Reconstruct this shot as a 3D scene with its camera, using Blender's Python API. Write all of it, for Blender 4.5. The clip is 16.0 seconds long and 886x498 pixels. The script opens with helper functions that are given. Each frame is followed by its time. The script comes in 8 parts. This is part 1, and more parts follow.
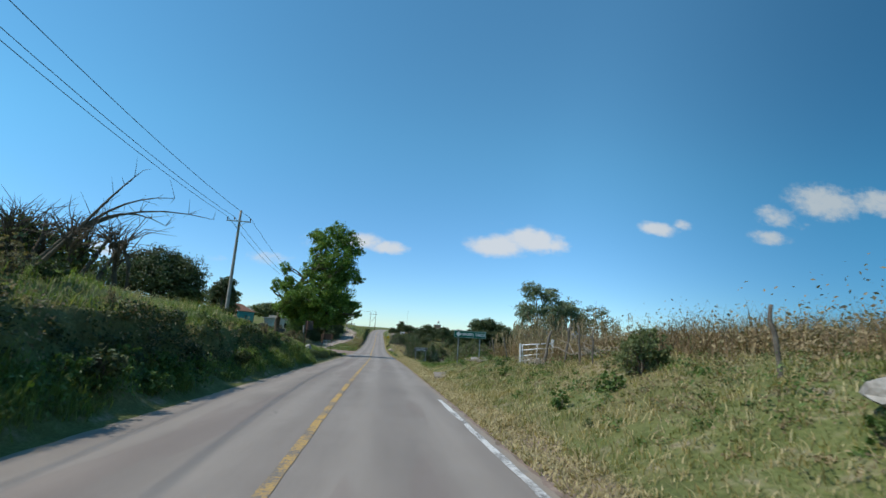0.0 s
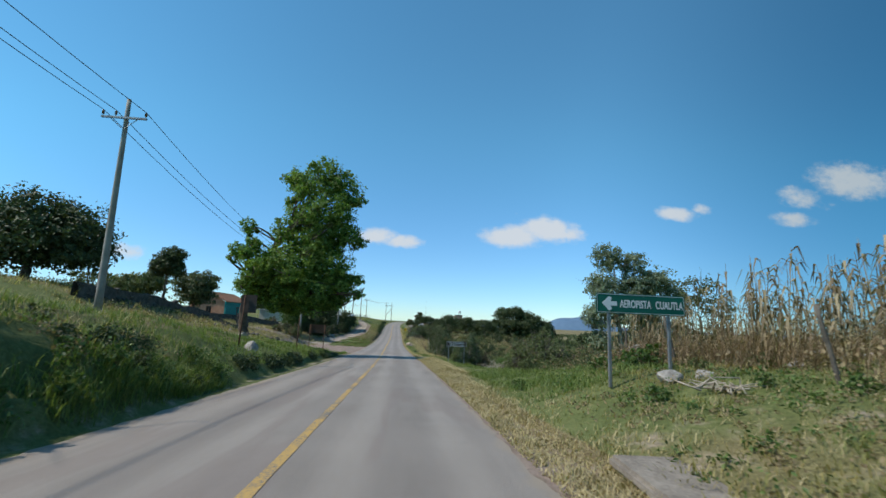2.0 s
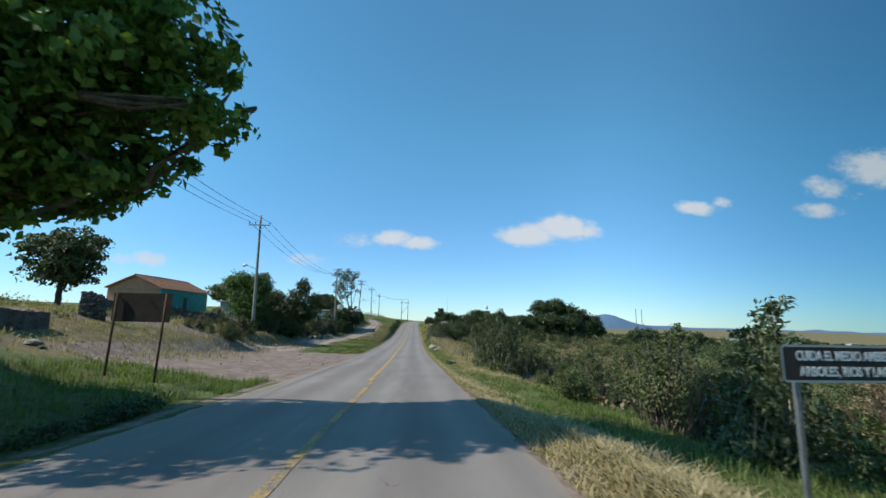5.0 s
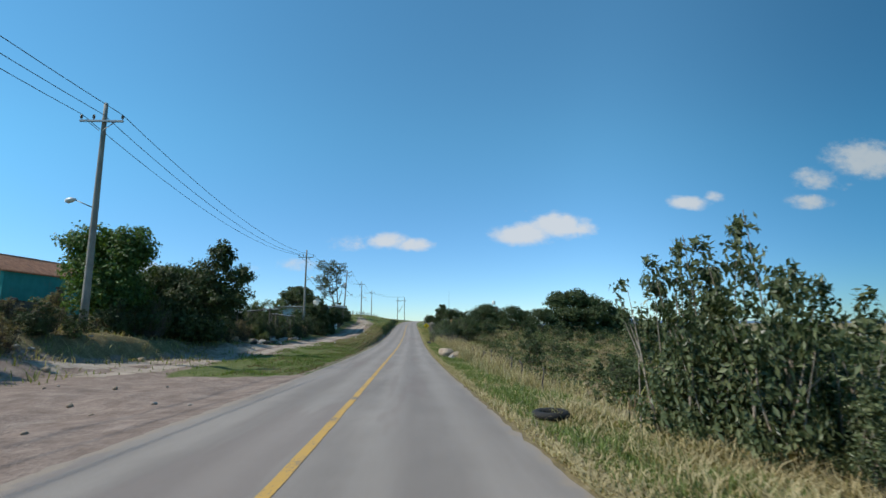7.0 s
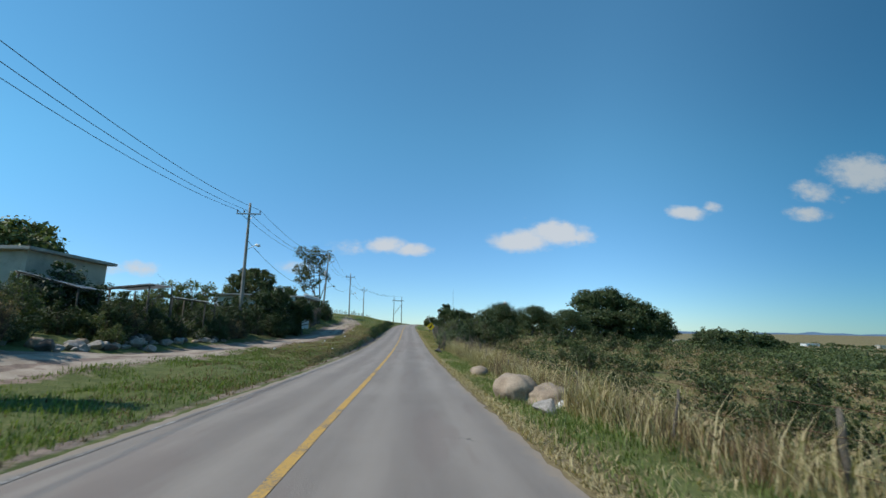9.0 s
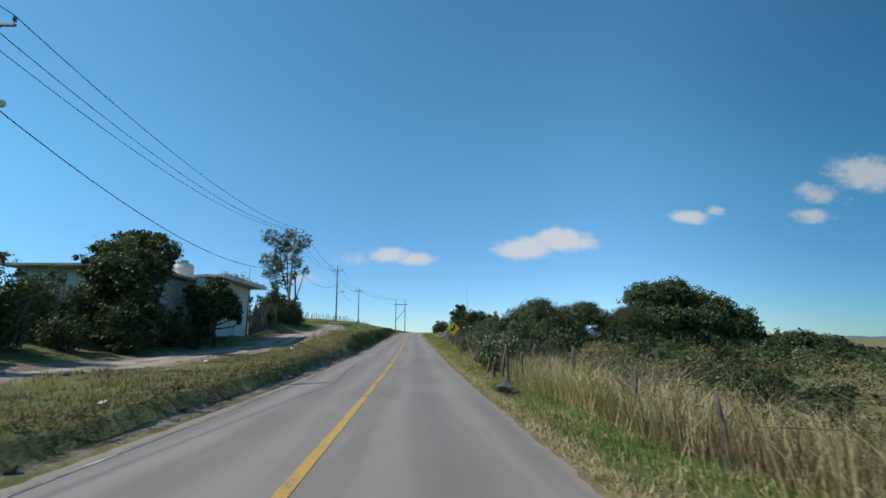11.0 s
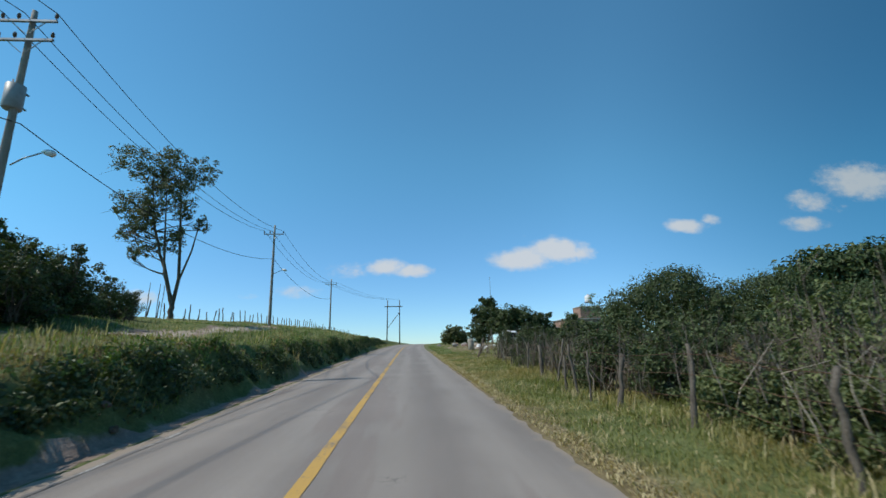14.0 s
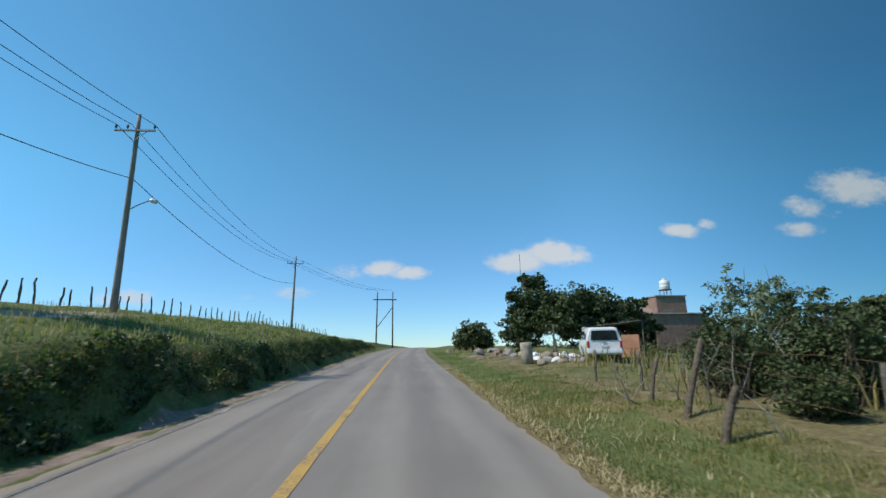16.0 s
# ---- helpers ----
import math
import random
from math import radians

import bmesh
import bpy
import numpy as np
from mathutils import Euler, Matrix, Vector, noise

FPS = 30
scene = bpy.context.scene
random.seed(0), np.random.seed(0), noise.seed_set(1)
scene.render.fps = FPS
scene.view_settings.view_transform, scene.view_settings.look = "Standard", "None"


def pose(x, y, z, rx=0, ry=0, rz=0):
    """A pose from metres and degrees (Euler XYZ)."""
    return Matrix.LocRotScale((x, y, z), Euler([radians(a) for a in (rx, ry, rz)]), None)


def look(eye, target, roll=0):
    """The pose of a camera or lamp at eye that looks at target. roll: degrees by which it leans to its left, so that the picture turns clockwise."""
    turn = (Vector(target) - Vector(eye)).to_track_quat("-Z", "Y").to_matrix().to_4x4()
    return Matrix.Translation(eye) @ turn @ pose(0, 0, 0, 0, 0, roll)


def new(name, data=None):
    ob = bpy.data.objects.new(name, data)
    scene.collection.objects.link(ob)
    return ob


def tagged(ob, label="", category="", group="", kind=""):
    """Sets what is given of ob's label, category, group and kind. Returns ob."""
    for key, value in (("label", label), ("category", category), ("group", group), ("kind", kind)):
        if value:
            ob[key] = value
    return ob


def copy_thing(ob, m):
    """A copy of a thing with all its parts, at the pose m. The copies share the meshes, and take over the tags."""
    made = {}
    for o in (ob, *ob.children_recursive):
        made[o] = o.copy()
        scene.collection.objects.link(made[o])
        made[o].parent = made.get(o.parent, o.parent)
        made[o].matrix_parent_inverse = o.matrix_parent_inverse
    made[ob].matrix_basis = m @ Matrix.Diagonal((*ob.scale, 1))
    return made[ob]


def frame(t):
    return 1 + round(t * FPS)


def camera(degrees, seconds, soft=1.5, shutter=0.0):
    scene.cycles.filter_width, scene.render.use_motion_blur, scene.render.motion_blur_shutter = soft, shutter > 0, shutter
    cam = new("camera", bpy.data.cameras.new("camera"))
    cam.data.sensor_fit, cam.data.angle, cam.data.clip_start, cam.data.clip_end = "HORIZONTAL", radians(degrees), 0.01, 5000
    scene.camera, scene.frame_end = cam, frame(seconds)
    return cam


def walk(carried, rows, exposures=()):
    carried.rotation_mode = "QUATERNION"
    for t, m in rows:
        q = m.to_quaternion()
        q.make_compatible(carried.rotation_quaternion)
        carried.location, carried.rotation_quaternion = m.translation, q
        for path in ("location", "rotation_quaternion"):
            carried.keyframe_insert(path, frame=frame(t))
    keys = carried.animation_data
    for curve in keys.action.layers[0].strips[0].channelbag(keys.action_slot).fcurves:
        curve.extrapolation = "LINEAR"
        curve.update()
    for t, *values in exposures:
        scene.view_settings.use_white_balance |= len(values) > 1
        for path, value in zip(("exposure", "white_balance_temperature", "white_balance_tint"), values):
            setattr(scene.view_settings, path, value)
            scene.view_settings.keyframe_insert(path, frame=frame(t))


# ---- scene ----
cam = camera(91.4, 16.0, shutter=0.1)
PATH = [
    (0, (-0.102, 1.921, 0.73), (0.123, 3.875, 1.093), 3.7),
    (0.5, (-0.068, 6.453, 0.55), (0.128, 8.413, 0.894), 3.9),
    (1, (-0.037, 10.989, 0.367), (0.153, 12.949, 0.714), 3.4),
    (1.5, (-0.012, 15.531, 0.18), (0.175, 17.492, 0.528), 2.3),
    (2, (0.002, 20.082, -0.015), (0.162, 22.049, 0.31), 2.3),
    (2.5, (0.002, 24.642, -0.22), (0.151, 26.609, 0.11), 1.9),
    (3, (-0.018, 29.225, -0.434), (0.107, 31.195, -0.111), 2.4),
    (3.5, (-0.057, 33.858, -0.659), (0.061, 35.826, -0.323), 2.4),
    (4, (-0.118, 38.58, -0.892), (-0.01, 40.552, -0.582), 1.7),
    (4.5, (-0.198, 43.425, -1.131), (-0.108, 45.397, -0.811), 1.6),
    (7, (-0.869, 69.697, -2.377), (-0.76, 71.666, -2.046), -0.4),
    (7.5, (-1.01, 74.928, -2.595), (-0.88, 76.895, -2.261), 0.8),
    (8, (-1.149, 80.189, -2.8), (-1.017, 82.155, -2.458), 0.2),
    (8.5, (-1.287, 85.552, -2.991), (-1.164, 87.517, -2.64), 0.4),
    (9, (-1.423, 91.078, -3.163), (-1.308, 93.043, -2.807), 0.6),
    (11.5, (-2.057, 121.5, -3.727), (-1.959, 123.456, -3.325), -0.5),
    (12, (-2.175, 127.599, -3.738), (-2.085, 129.556, -3.332), 1.1),
    (12.5, (-2.289, 133.667, -3.715), (-2.184, 135.616, -3.276), -0.4),
    (13, (-2.4, 139.67, -3.66), (-2.279, 141.614, -3.209), -0.6),
    (13.5, (-2.509, 145.583, -3.577), (-2.404, 147.53, -3.131), -0.6),
    (14, (-2.615, 151.401, -3.471), (-2.501, 153.347, -3.023), -1.1),
    (14.5, (-2.72, 157.138, -3.348), (-2.603, 159.083, -2.896), -1.0),
    (15, (-2.824, 162.821, -3.215), (-2.706, 164.762, -2.75), -0.7),
    (15.5, (-2.927, 168.478, -3.076), (-2.805, 170.421, -2.618), -0.5),
    (16, (-3.029, 174.127, -2.934), (-2.9, 176.07, -2.476), -0.7),
]
walk(cam, [(t, look(eye, target, roll)) for t, eye, target, roll in PATH], exposures=((0.0, 0.02), (4.5, 0.05), (7.0, 0.0), (8.5, -0.07), (12.0, -0.09), (16.0, -0.06)))
# ---- light ----
SUN_FROM = Vector((-11.5, -2.2, 13.0)).normalized()
sun = new("sun", bpy.data.lights.new("sun", "SUN"))
sun.data.energy, sun.data.angle, sun.data.color = 4.2, radians(0.55), (1.0, 0.95, 0.86)
sun.matrix_world = look(SUN_FROM * 100, (0, 0, 0))


class Nodes:
    """Short hand for building a node tree."""

    def __init__(self, tree):
        self.t = tree
        tree.nodes.clear()

    def add(self, kind):
        return self.t.nodes.new(kind)

    def attribute(self, name):
        n = self.add("ShaderNodeAttribute")
        n.attribute_name = name
        return n

    def link(self, a, b):
        self.t.links.new(a, b)

    def val(self, sock, v):
        if isinstance(v, bpy.types.NodeSocket):
            self.link(v, sock)
        else:
            sock.default_value = v

    def math(self, op, a, b=0.0, c=0.0):
        n = self.add("ShaderNodeMath")
        n.operation = op
        for s, v in zip(n.inputs, (a, b, c)):
            self.val(s, v)
        return n.outputs[0]

    def noise(self, vec, scale, detail=4.0, rough=0.55, dim="3D"):
        n = self.add("ShaderNodeTexNoise")
        n.noise_dimensions = dim
        if vec is not None:
            self.link(vec, n.inputs["Vector"])
        n.inputs["Scale"].default_value, n.inputs["Detail"].default_value, n.inputs["Roughness"].default_value = scale, detail, rough
        return n.outputs["Fac"]

    def ramp(self, fac, stops):
        n = self.add("ShaderNodeValToRGB")
        self.val(n.inputs["Fac"], fac)
        e = n.color_ramp.elements
        while len(e) < len(stops):
            e.new(0.5)
        for el, (p, c) in zip(e, stops):
            el.position = p
            el.color = (*c, 1) if len(c) == 3 else c
        return n.outputs["Color"]

    def mix(self, fac, a, b, kind="MIX"):
        n = self.add("ShaderNodeMix")
        n.data_type, n.blend_type = "RGBA", kind
        self.val(n.inputs[0], fac)
        self.val(n.inputs[6], (*a, 1) if isinstance(a, tuple) and len(a) == 3 else a)
        self.val(n.inputs[7], (*b, 1) if isinstance(b, tuple) and len(b) == 3 else b)
        return n.outputs[2]

    def range(self, v, a, b, c=0.0, d=1.0):
        n = self.add("ShaderNodeMapRange")
        n.interpolation_type = "SMOOTHSTEP"
        for s, x in zip(n.inputs, (v, a, b, c, d)):
            self.val(s, x)
        return n.outputs[0]

    def bump(self, height, strength, distance):
        n = self.add("ShaderNodeBump")
        n.inputs["Strength"].default_value, n.inputs["Distance"].default_value = strength, distance
        self.link(height, n.inputs["Height"])
        return n.outputs["Normal"]


# ---- sky with small fair-weather clouds low over the horizon ----
world = bpy.data.worlds.new("sky")
scene.world = world
world.use_nodes = True
w = Nodes(world.node_tree)
sky = w.add("ShaderNodeTexSky")
sky.sky_type, sky.sun_disc = "NISHITA", False
sky.sun_elevation, sky.sun_rotation = math.asin(SUN_FROM.z), math.atan2(SUN_FROM.x, SUN_FROM.y)
sky.altitude, sky.air_density, sky.dust_density, sky.ozone_density = 1600.0, 1.1, 0.0, 4.0
way = w.add("ShaderNodeTexCoord").outputs["Generated"]
sep = w.add("ShaderNodeSeparateXYZ")
w.link(way, sep.inputs[0])
ahead = w.math("MAXIMUM", sep.outputs[1], 0.02)
cu, cv = w.math("DIVIDE", sep.outputs[0], ahead), w.math("DIVIDE", sep.outputs[2], ahead)
uv = w.add("ShaderNodeCombineXYZ")
w.link(cu, uv.inputs[0])
w.link(w.math("MULTIPLY", cv, 1.6), uv.inputs[1])
puff = w.noise(uv.outputs[0], 15.0, 6.0, 0.6)
wisp = w.noise(uv.outputs[0], 45.0, 4.0, 0.6)
# centre, half width and half height of the puffs that make up each cloud, and how dense it is
PUFFS = [(-0.010, 0.178, 0.045, 0.015, 0.95), (-0.075, 0.188, 0.048, 0.019, 1.0), (-0.165, 0.180, 0.06, 0.022, 0.56), (-0.27, 0.130, 0.07, 0.018, 0.5),
         (0.25, 0.205, 0.075, 0.026, 1.0), (0.33, 0.226, 0.06, 0.032, 1.0), (0.40, 0.222, 0.035, 0.026, 0.75), (0.26, 0.262, 0.02, 0.01, 0.3),
         (0.665, 0.285, 0.055, 0.018, 0.9), (0.73, 0.302, 0.03, 0.016, 0.7),
         (1.005, 0.350, 0.065, 0.03, 0.75), (1.155, 0.406, 0.11, 0.05, 0.92), (0.98, 0.287, 0.065, 0.022, 0.8), (1.09, 0.33, 0.05, 0.02, 0.35), (1.32, 0.42, 0.09, 0.04, 0.85),
         (-0.62, 0.123, 0.05, 0.02, 0.72), (-0.68, 0.118, 0.05, 0.018, 0.6), (-0.38, 0.124, 0.035, 0.012, 0.45)]
cover = None
for u0, v0, a, b, dense in PUFFS:
    du = w.math("DIVIDE", w.math("SUBTRACT", cu, u0), a)
    dv = w.math("DIVIDE", w.math("SUBTRACT", cv, v0), b)
    r = w.math("SQRT", w.math("ADD", w.math("MULTIPLY", du, du), w.math("MULTIPLY", dv, dv)))
    k = w.math("MULTIPLY", w.range(r, 1.9, 0.15), dense)
    cover = k if cover is None else w.math("MAXIMUM", cover, k)
grain = w.math("MULTIPLY_ADD", puff, 1.5, w.math("MULTIPLY_ADD", wisp, 0.5, -1.0))
thick = w.range(w.math("ADD", w.math("MULTIPLY", cover, 1.05), w.math("MULTIPLY", grain, 0.75)), 0.32, 0.95)
thick = w.math("MULTIPLY", w.math("MULTIPLY", thick, w.range(cover, 0.05, 0.4)), w.math("GREATER_THAN", sep.outputs[1], 0.05))
cloud = w.mix(w.range(cu, 0.4, 1.2), (4.3, 4.6, 4.9), (3.0, 3.45, 3.75))
tint = w.mix(w.range(cv, 0.0, 0.5), (0.62, 0.85, 1.02), (0.69, 1.24, 1.19))
# the sky deepens smoothly away from the sun's side
deep = w.mix(w.range(sep.outputs[0], 0.33, 0.84), (1.0, 1.0, 1.0), (0.28, 0.42, 0.48))
grade = w.mix(1.0, w.mix(1.0, sky.outputs[0], tint, "MULTIPLY"), deep, "MULTIPLY")
col = w.mix(w.math("MULTIPLY", thick, 0.92), grade, cloud)
bg = w.add("ShaderNodeBackground")
w.link(col, bg.inputs[0])
bg.inputs[1].default_value = 0.148
w.link(bg.outputs[0], w.add("ShaderNodeOutputWorld").inputs[0])


# ---- the line of the road ----
def smoothed(ys, vs, sigma):
    g = np.arange(-400.0, 700.0, 1.0)
    v = np.interp(g, ys, vs)
    k = np.exp(-0.5 * (np.arange(-40, 41) / sigma) ** 2)
    k /= k.sum()
    v = np.convolve(np.pad(v, 40, mode="edge"), k, "valid")
    return lambda y: np.interp(y, g, v)


xc = smoothed([-60, 7, 20, 39, 48, 75, 96, 126, 156, 179, 212, 236, 262, 300, 420, 600], [0.2, -1.13, -1.30, -1.43, -1.60, -2.20, -2.76, -3.23, -3.66, -4.18, -4.8, -4.6, -3.5, 0.5, 18, 60], 7)
zr = smoothed([-60, 2, 11, 20, 34, 43.4, 70, 80, 91, 106, 121.5, 133.7, 145.6, 157, 174, 215, 250, 280, 330, 420],
              [1.6, -0.67, -1.03, -1.42, -2.06, -2.53, -3.78, -4.2, -4.56, -4.95, -5.15, -5.14, -4.98, -4.75, -4.33, -3.3, -2.45, -2.1, -2.6, -6], 5)

# cross sections of the land beside the road: station, then pairs of (distance from the centre line, height over the road)
LEFT = [
    (-40, (3.15, 0, 4.3, 0.78, 4.58, 1.8, 7.0, 2.6, 10, 3.05, 20, 3.6, 60, 5)),
    (18, (3.15, 0, 4.3, 0.75, 4.58, 1.7, 7.0, 2.5, 10, 2.95, 20, 3.6, 60, 5)),
    (28, (3.25, 0, 4.1, 0.6, 4.6, 1.3, 7.0, 2.25, 10, 2.75, 20, 3.5, 60, 5)),
    (35, (3.45, 0, 3.8, 0.38, 5.2, 1.1, 7.0, 1.8, 12, 2.35, 20, 3.8, 60, 5.5)),
    (43, (3.65, 0, 3.95, 0.36, 5.2, 0.8, 7.5, 1.35, 12, 2.15, 20, 4.1, 60, 6)),
    (52, (3.65, 0, 4.0, 0.34, 6.0, 0.75, 9.0, 1.3, 12.5, 2.1, 20, 4.2, 60, 6.5)),
    (62, (4.2, 0, 5.0, 0.2, 7.0, 0.5, 10, 0.9, 14, 1.9, 20, 3.6, 60, 6.5)),
    (68, (6.0, 0.02, 9.0, 0.1, 12.0, 0.35, 15, 1.2, 18, 2.3, 24, 3.4, 60, 6.5)),
    (82, (6.0, 0.02, 9.0, 0.12, 12.0, 0.3, 13, 1.4, 16, 2.3, 24, 3.2, 60, 6.0)),
    (92, (3.2, 0, 6.0, 0.06, 9.0, 0.2, 12.2, 0.45, 12.9, 1.7, 20, 2.8, 60, 5.0)),
    (112, (3.2, 0, 4.0, 0.08, 7.0, 0.25, 8.5, 0.45, 11.5, 0.6, 14, 1.3, 60, 4.5)),
    (121, (3.1, 0, 3.5, 0.05, 3.66, 0.36, 7.5, 0.42, 10.5, 0.52, 14, 1.25, 60, 4.5)),
    (130, (3.1, 0, 3.5, 0.06, 3.70, 0.46, 7.5, 0.48, 10.8, 0.50, 14, 1.3, 60, 4.5)),
    (138, (3.15, 0, 3.5, 0.08, 3.75, 0.56, 7.5, 0.60, 11.0, 0.64, 14.5, 1.5, 60, 4.6)),
    (147, (3.25, 0, 3.6, 0.12, 3.95, 0.70, 7.0, 0.88, 11.5, 1.02, 15, 2.1, 60, 5.0)),
    (154, (3.45, 0, 3.8, 0.40, 4.4, 0.98, 6.8, 1.18, 11.2, 1.34, 15, 2.7, 60, 5.2)),
    (162, (3.6, 0, 4.0, 0.55, 4.65, 1.2, 6.5, 1.45, 11.0, 1.5, 15, 3.2, 60, 5.5)),
    (178, (3.65, 0, 4.05, 0.55, 4.8, 1.36, 6.5, 1.72, 11.0, 2.0, 18, 3.0, 60, 5.0)),
    (198, (3.65, 0, 4.1, 0.55, 4.9, 1.42, 6.5, 1.8, 11.0, 2.5, 18, 3.5, 60, 5.0)),
    (225, (3.6, 0, 4.6, 0.25, 5.4, 1.3, 8.0, 1.8, 12.0, 2.9, 18, 3.4, 60, 5.0)),
    (262, (3.8, 0, 5.0, 0.15, 6.5, 0.7, 9.0, 0.9, 12.0, 1.1, 18, 1.3, 60, 2.5)),
    (330, (3.8, 0, 5.0, 0.1, 6.5, 0.3, 9.0, 0.4, 12.0, 0.5, 18, 0.7, 60, 1.5)),
]
RIGHT = [
    (-40, (3.1, 0, 3.6, -0.05, 4.8, 0.3, 7.0, 1.15, 9.5, 1.95, 14, 2.3, 30, 2.3, 90, 1)),
    (15, (3.1, 0, 3.6, -0.05, 4.8, 0.28, 7.0, 1.12, 9.5, 1.8, 14, 2.2, 30, 2.2, 90, 0)),
    (20, (3.1, 0, 3.6, -0.05, 4.8, 0.18, 7.0, 0.72, 9.5, 1.35, 14, 2.0, 30, 2.0, 90, -0.5)),
    (24, (3.1, 0, 3.6, -0.06, 4.8, 0.18, 7.0, 0.58, 9.5, 1.15, 14, 1.8, 30, 1.8, 90, -1)),
    (29, (3.1, 0, 3.6, -0.05, 4.8, 0.32, 7.0, 1.0, 9.5, 1.3, 14, 1.65, 30, 1.4, 90, -1.5)),
    (34, (3.1, 0, 3.6, 0.04, 4.8, 0.1, 7.0, 0.55, 9.5, 0.9, 14, 1.3, 30, 0.6, 90, -2)),
    (42, (3.1, 0, 3.7, 0.16, 4.8, -0.03, 7.0, -0.05, 9.5, 0.0, 14, -0.2, 30, -1.0, 90, -4)),
    (54, (3.1, 0, 3.7, 0.16, 4.8, -0.12, 7.0, -0.5, 9.5, -0.7, 14, -1.2, 30, -2.2, 90, -5)),
    (60, (3.1, 0, 3.6, -0.15, 4.8, -0.35, 7.0, -0.7, 9.5, -1.0, 14, -1.6, 30, -2.8, 90, -6)),
    (80, (3.1, 0, 3.6, -0.06, 4.8, -0.15, 7.0, -0.6, 9.5, -1.3, 14, -2.8, 30, -6.5, 90, -9.0)),
    (104, (3.1, 0, 3.6, -0.04, 4.8, -0.1, 7.0, -0.7, 9.5, -1.5, 14, -3.0, 30, -7.0, 90, -8.0)),
    (130, (3.1, 0, 3.6, -0.05, 4.8, -0.12, 7.0, -0.4, 9.5, -0.9, 14, -2.0, 30, -5.5, 90, -6.5)),
    (160, (3.1, 0, 3.6, -0.05, 4.8, -0.05, 7.0, -0.15, 9.5, -0.3, 14, -0.7, 30, -2.2, 90, -5.0)),
    (185, (3.1, 0, 3.6, 0.0, 4.8, 0.05, 7.0, 0.1, 9.5, 0.12, 14, 0.12, 30, -0.4, 90, -6.0)),
    (215, (3.2, 0, 4.0, 0.0, 6.0, 0.12, 8.0, 0.22, 9.5, 0.25, 14, 0.25, 30, 0.0, 90, -6.5)),
    (330, (3.2, 0, 4.0, 0.05, 6.0, 0.1, 8.0, 0.2, 9.5, 0.3, 14, 0.2, 30, -2.0, 90, -9.0)),
]


def lump(x, y, s):
    """Cheap smooth noise from -1 to 1 on arrays."""
    x, y = np.asarray(x, float) / s, np.asarray(y, float) / s
    i, j = np.floor(x), np.floor(y)
    fx, fy = x - i, y - j
    fx, fy = fx * fx * (3 - 2 * fx), fy * fy * (3 - 2 * fy)

    def h(a, b):
        v = np.sin(a * 127.1 + b * 311.7) * 43758.5453
        return (v - np.floor(v)) * 2 - 1

    return (h(i, j) * (1 - fx) + h(i + 1, j) * fx) * (1 - fy) + (h(i, j + 1) * (1 - fx) + h(i + 1, j + 1) * fx) * fy


def section(table, dist, y):
    ys = np.array([s for s, _ in table], float)
    n = len(table[0][1]) // 2
    ds = np.array([p[0::2] for _, p in table], float)
    hs = np.array([p[1::2] for _, p in table], float)
    dd = np.stack([np.interp(y, ys, ds[:, k]) for k in range(n)])
    hh = np.stack([np.interp(y, ys, hs[:, k]) for k in range(n)])
    out = np.where(dist <= dd[0], 0.0, hh[-1])
    for k in range(n - 1):
        f = np.clip((dist - dd[k]) / np.maximum(dd[k + 1] - dd[k], 1e-6), 0, 1)
        out = np.where((dist > dd[k]) & (dist <= dd[k + 1]), hh[k] + (hh[k + 1] - hh[k]) * f, out)
    return out


def land(d, y):
    """Height of the land at distance d from the road's centre line (left negative), at station y."""
    d, y = np.broadcast_arrays(np.asarray(d, float), np.asarray(y, float))
    # the cut banks wander, bulge and slump
    steep = np.clip((36 - y) / 6, 0, 1) + np.interp(y, [112, 122, 138, 146], [0, 0.3, 0.35, 1])
    wander = steep * np.clip((-d - 3.25) / 0.3, 0, 1) * (0.34 * lump(d * 0 + 7, y, 2.7) + 0.30 * lump(d * 1.6, y, 0.9) + 0.14 * lump(d * 2, y + 5, 0.4))
    h = np.where(d < 0, section(LEFT, np.maximum(-d + wander, 3.0), y), section(RIGHT, d, y))
    h = h + np.where(d < 0, steep * np.clip((-d - 4.0) / 1.0, 0, 1) * 0.20 * lump(d * 0.3, y, 4.3), 0)
    off = np.clip((np.abs(d) - 3.2) / 2.5, 0, 1)
    track = np.exp(-((d + 10.2) / 1.6) ** 2) * ((y > 66) & (y < 160))
    h = h + off * (1 - 0.8 * track) * (0.10 * lump(d + 40, y, 1.1) + 0.16 * lump(d, y, 3.3) + 0.05 * lump(d, y, 0.45))
    far = np.clip((np.abs(d) - 60) / 400, 0, 1)
    h = h + far * 3 * lump(d, y, 90)
    right = np.clip((d - 70) / 500, 0, 1)
    h = h - 9.5 * right * np.clip(1 - (d - 600) / 3000, 0, 1)
    base = zr(np.clip(y, -60, 330))
    away = np.clip((np.hypot(d, y - 120) - 260) / 1500, 0, 1)
    return base * (1 - 0.6 * away) + h - 16 * away


def ground_z(x, y):
    return float(land(x - xc(y), y))


# ---- materials ----
def material(name):
    m = bpy.data.materials.new(name)
    m.use_nodes = True
    return m, Nodes(m.node_tree)


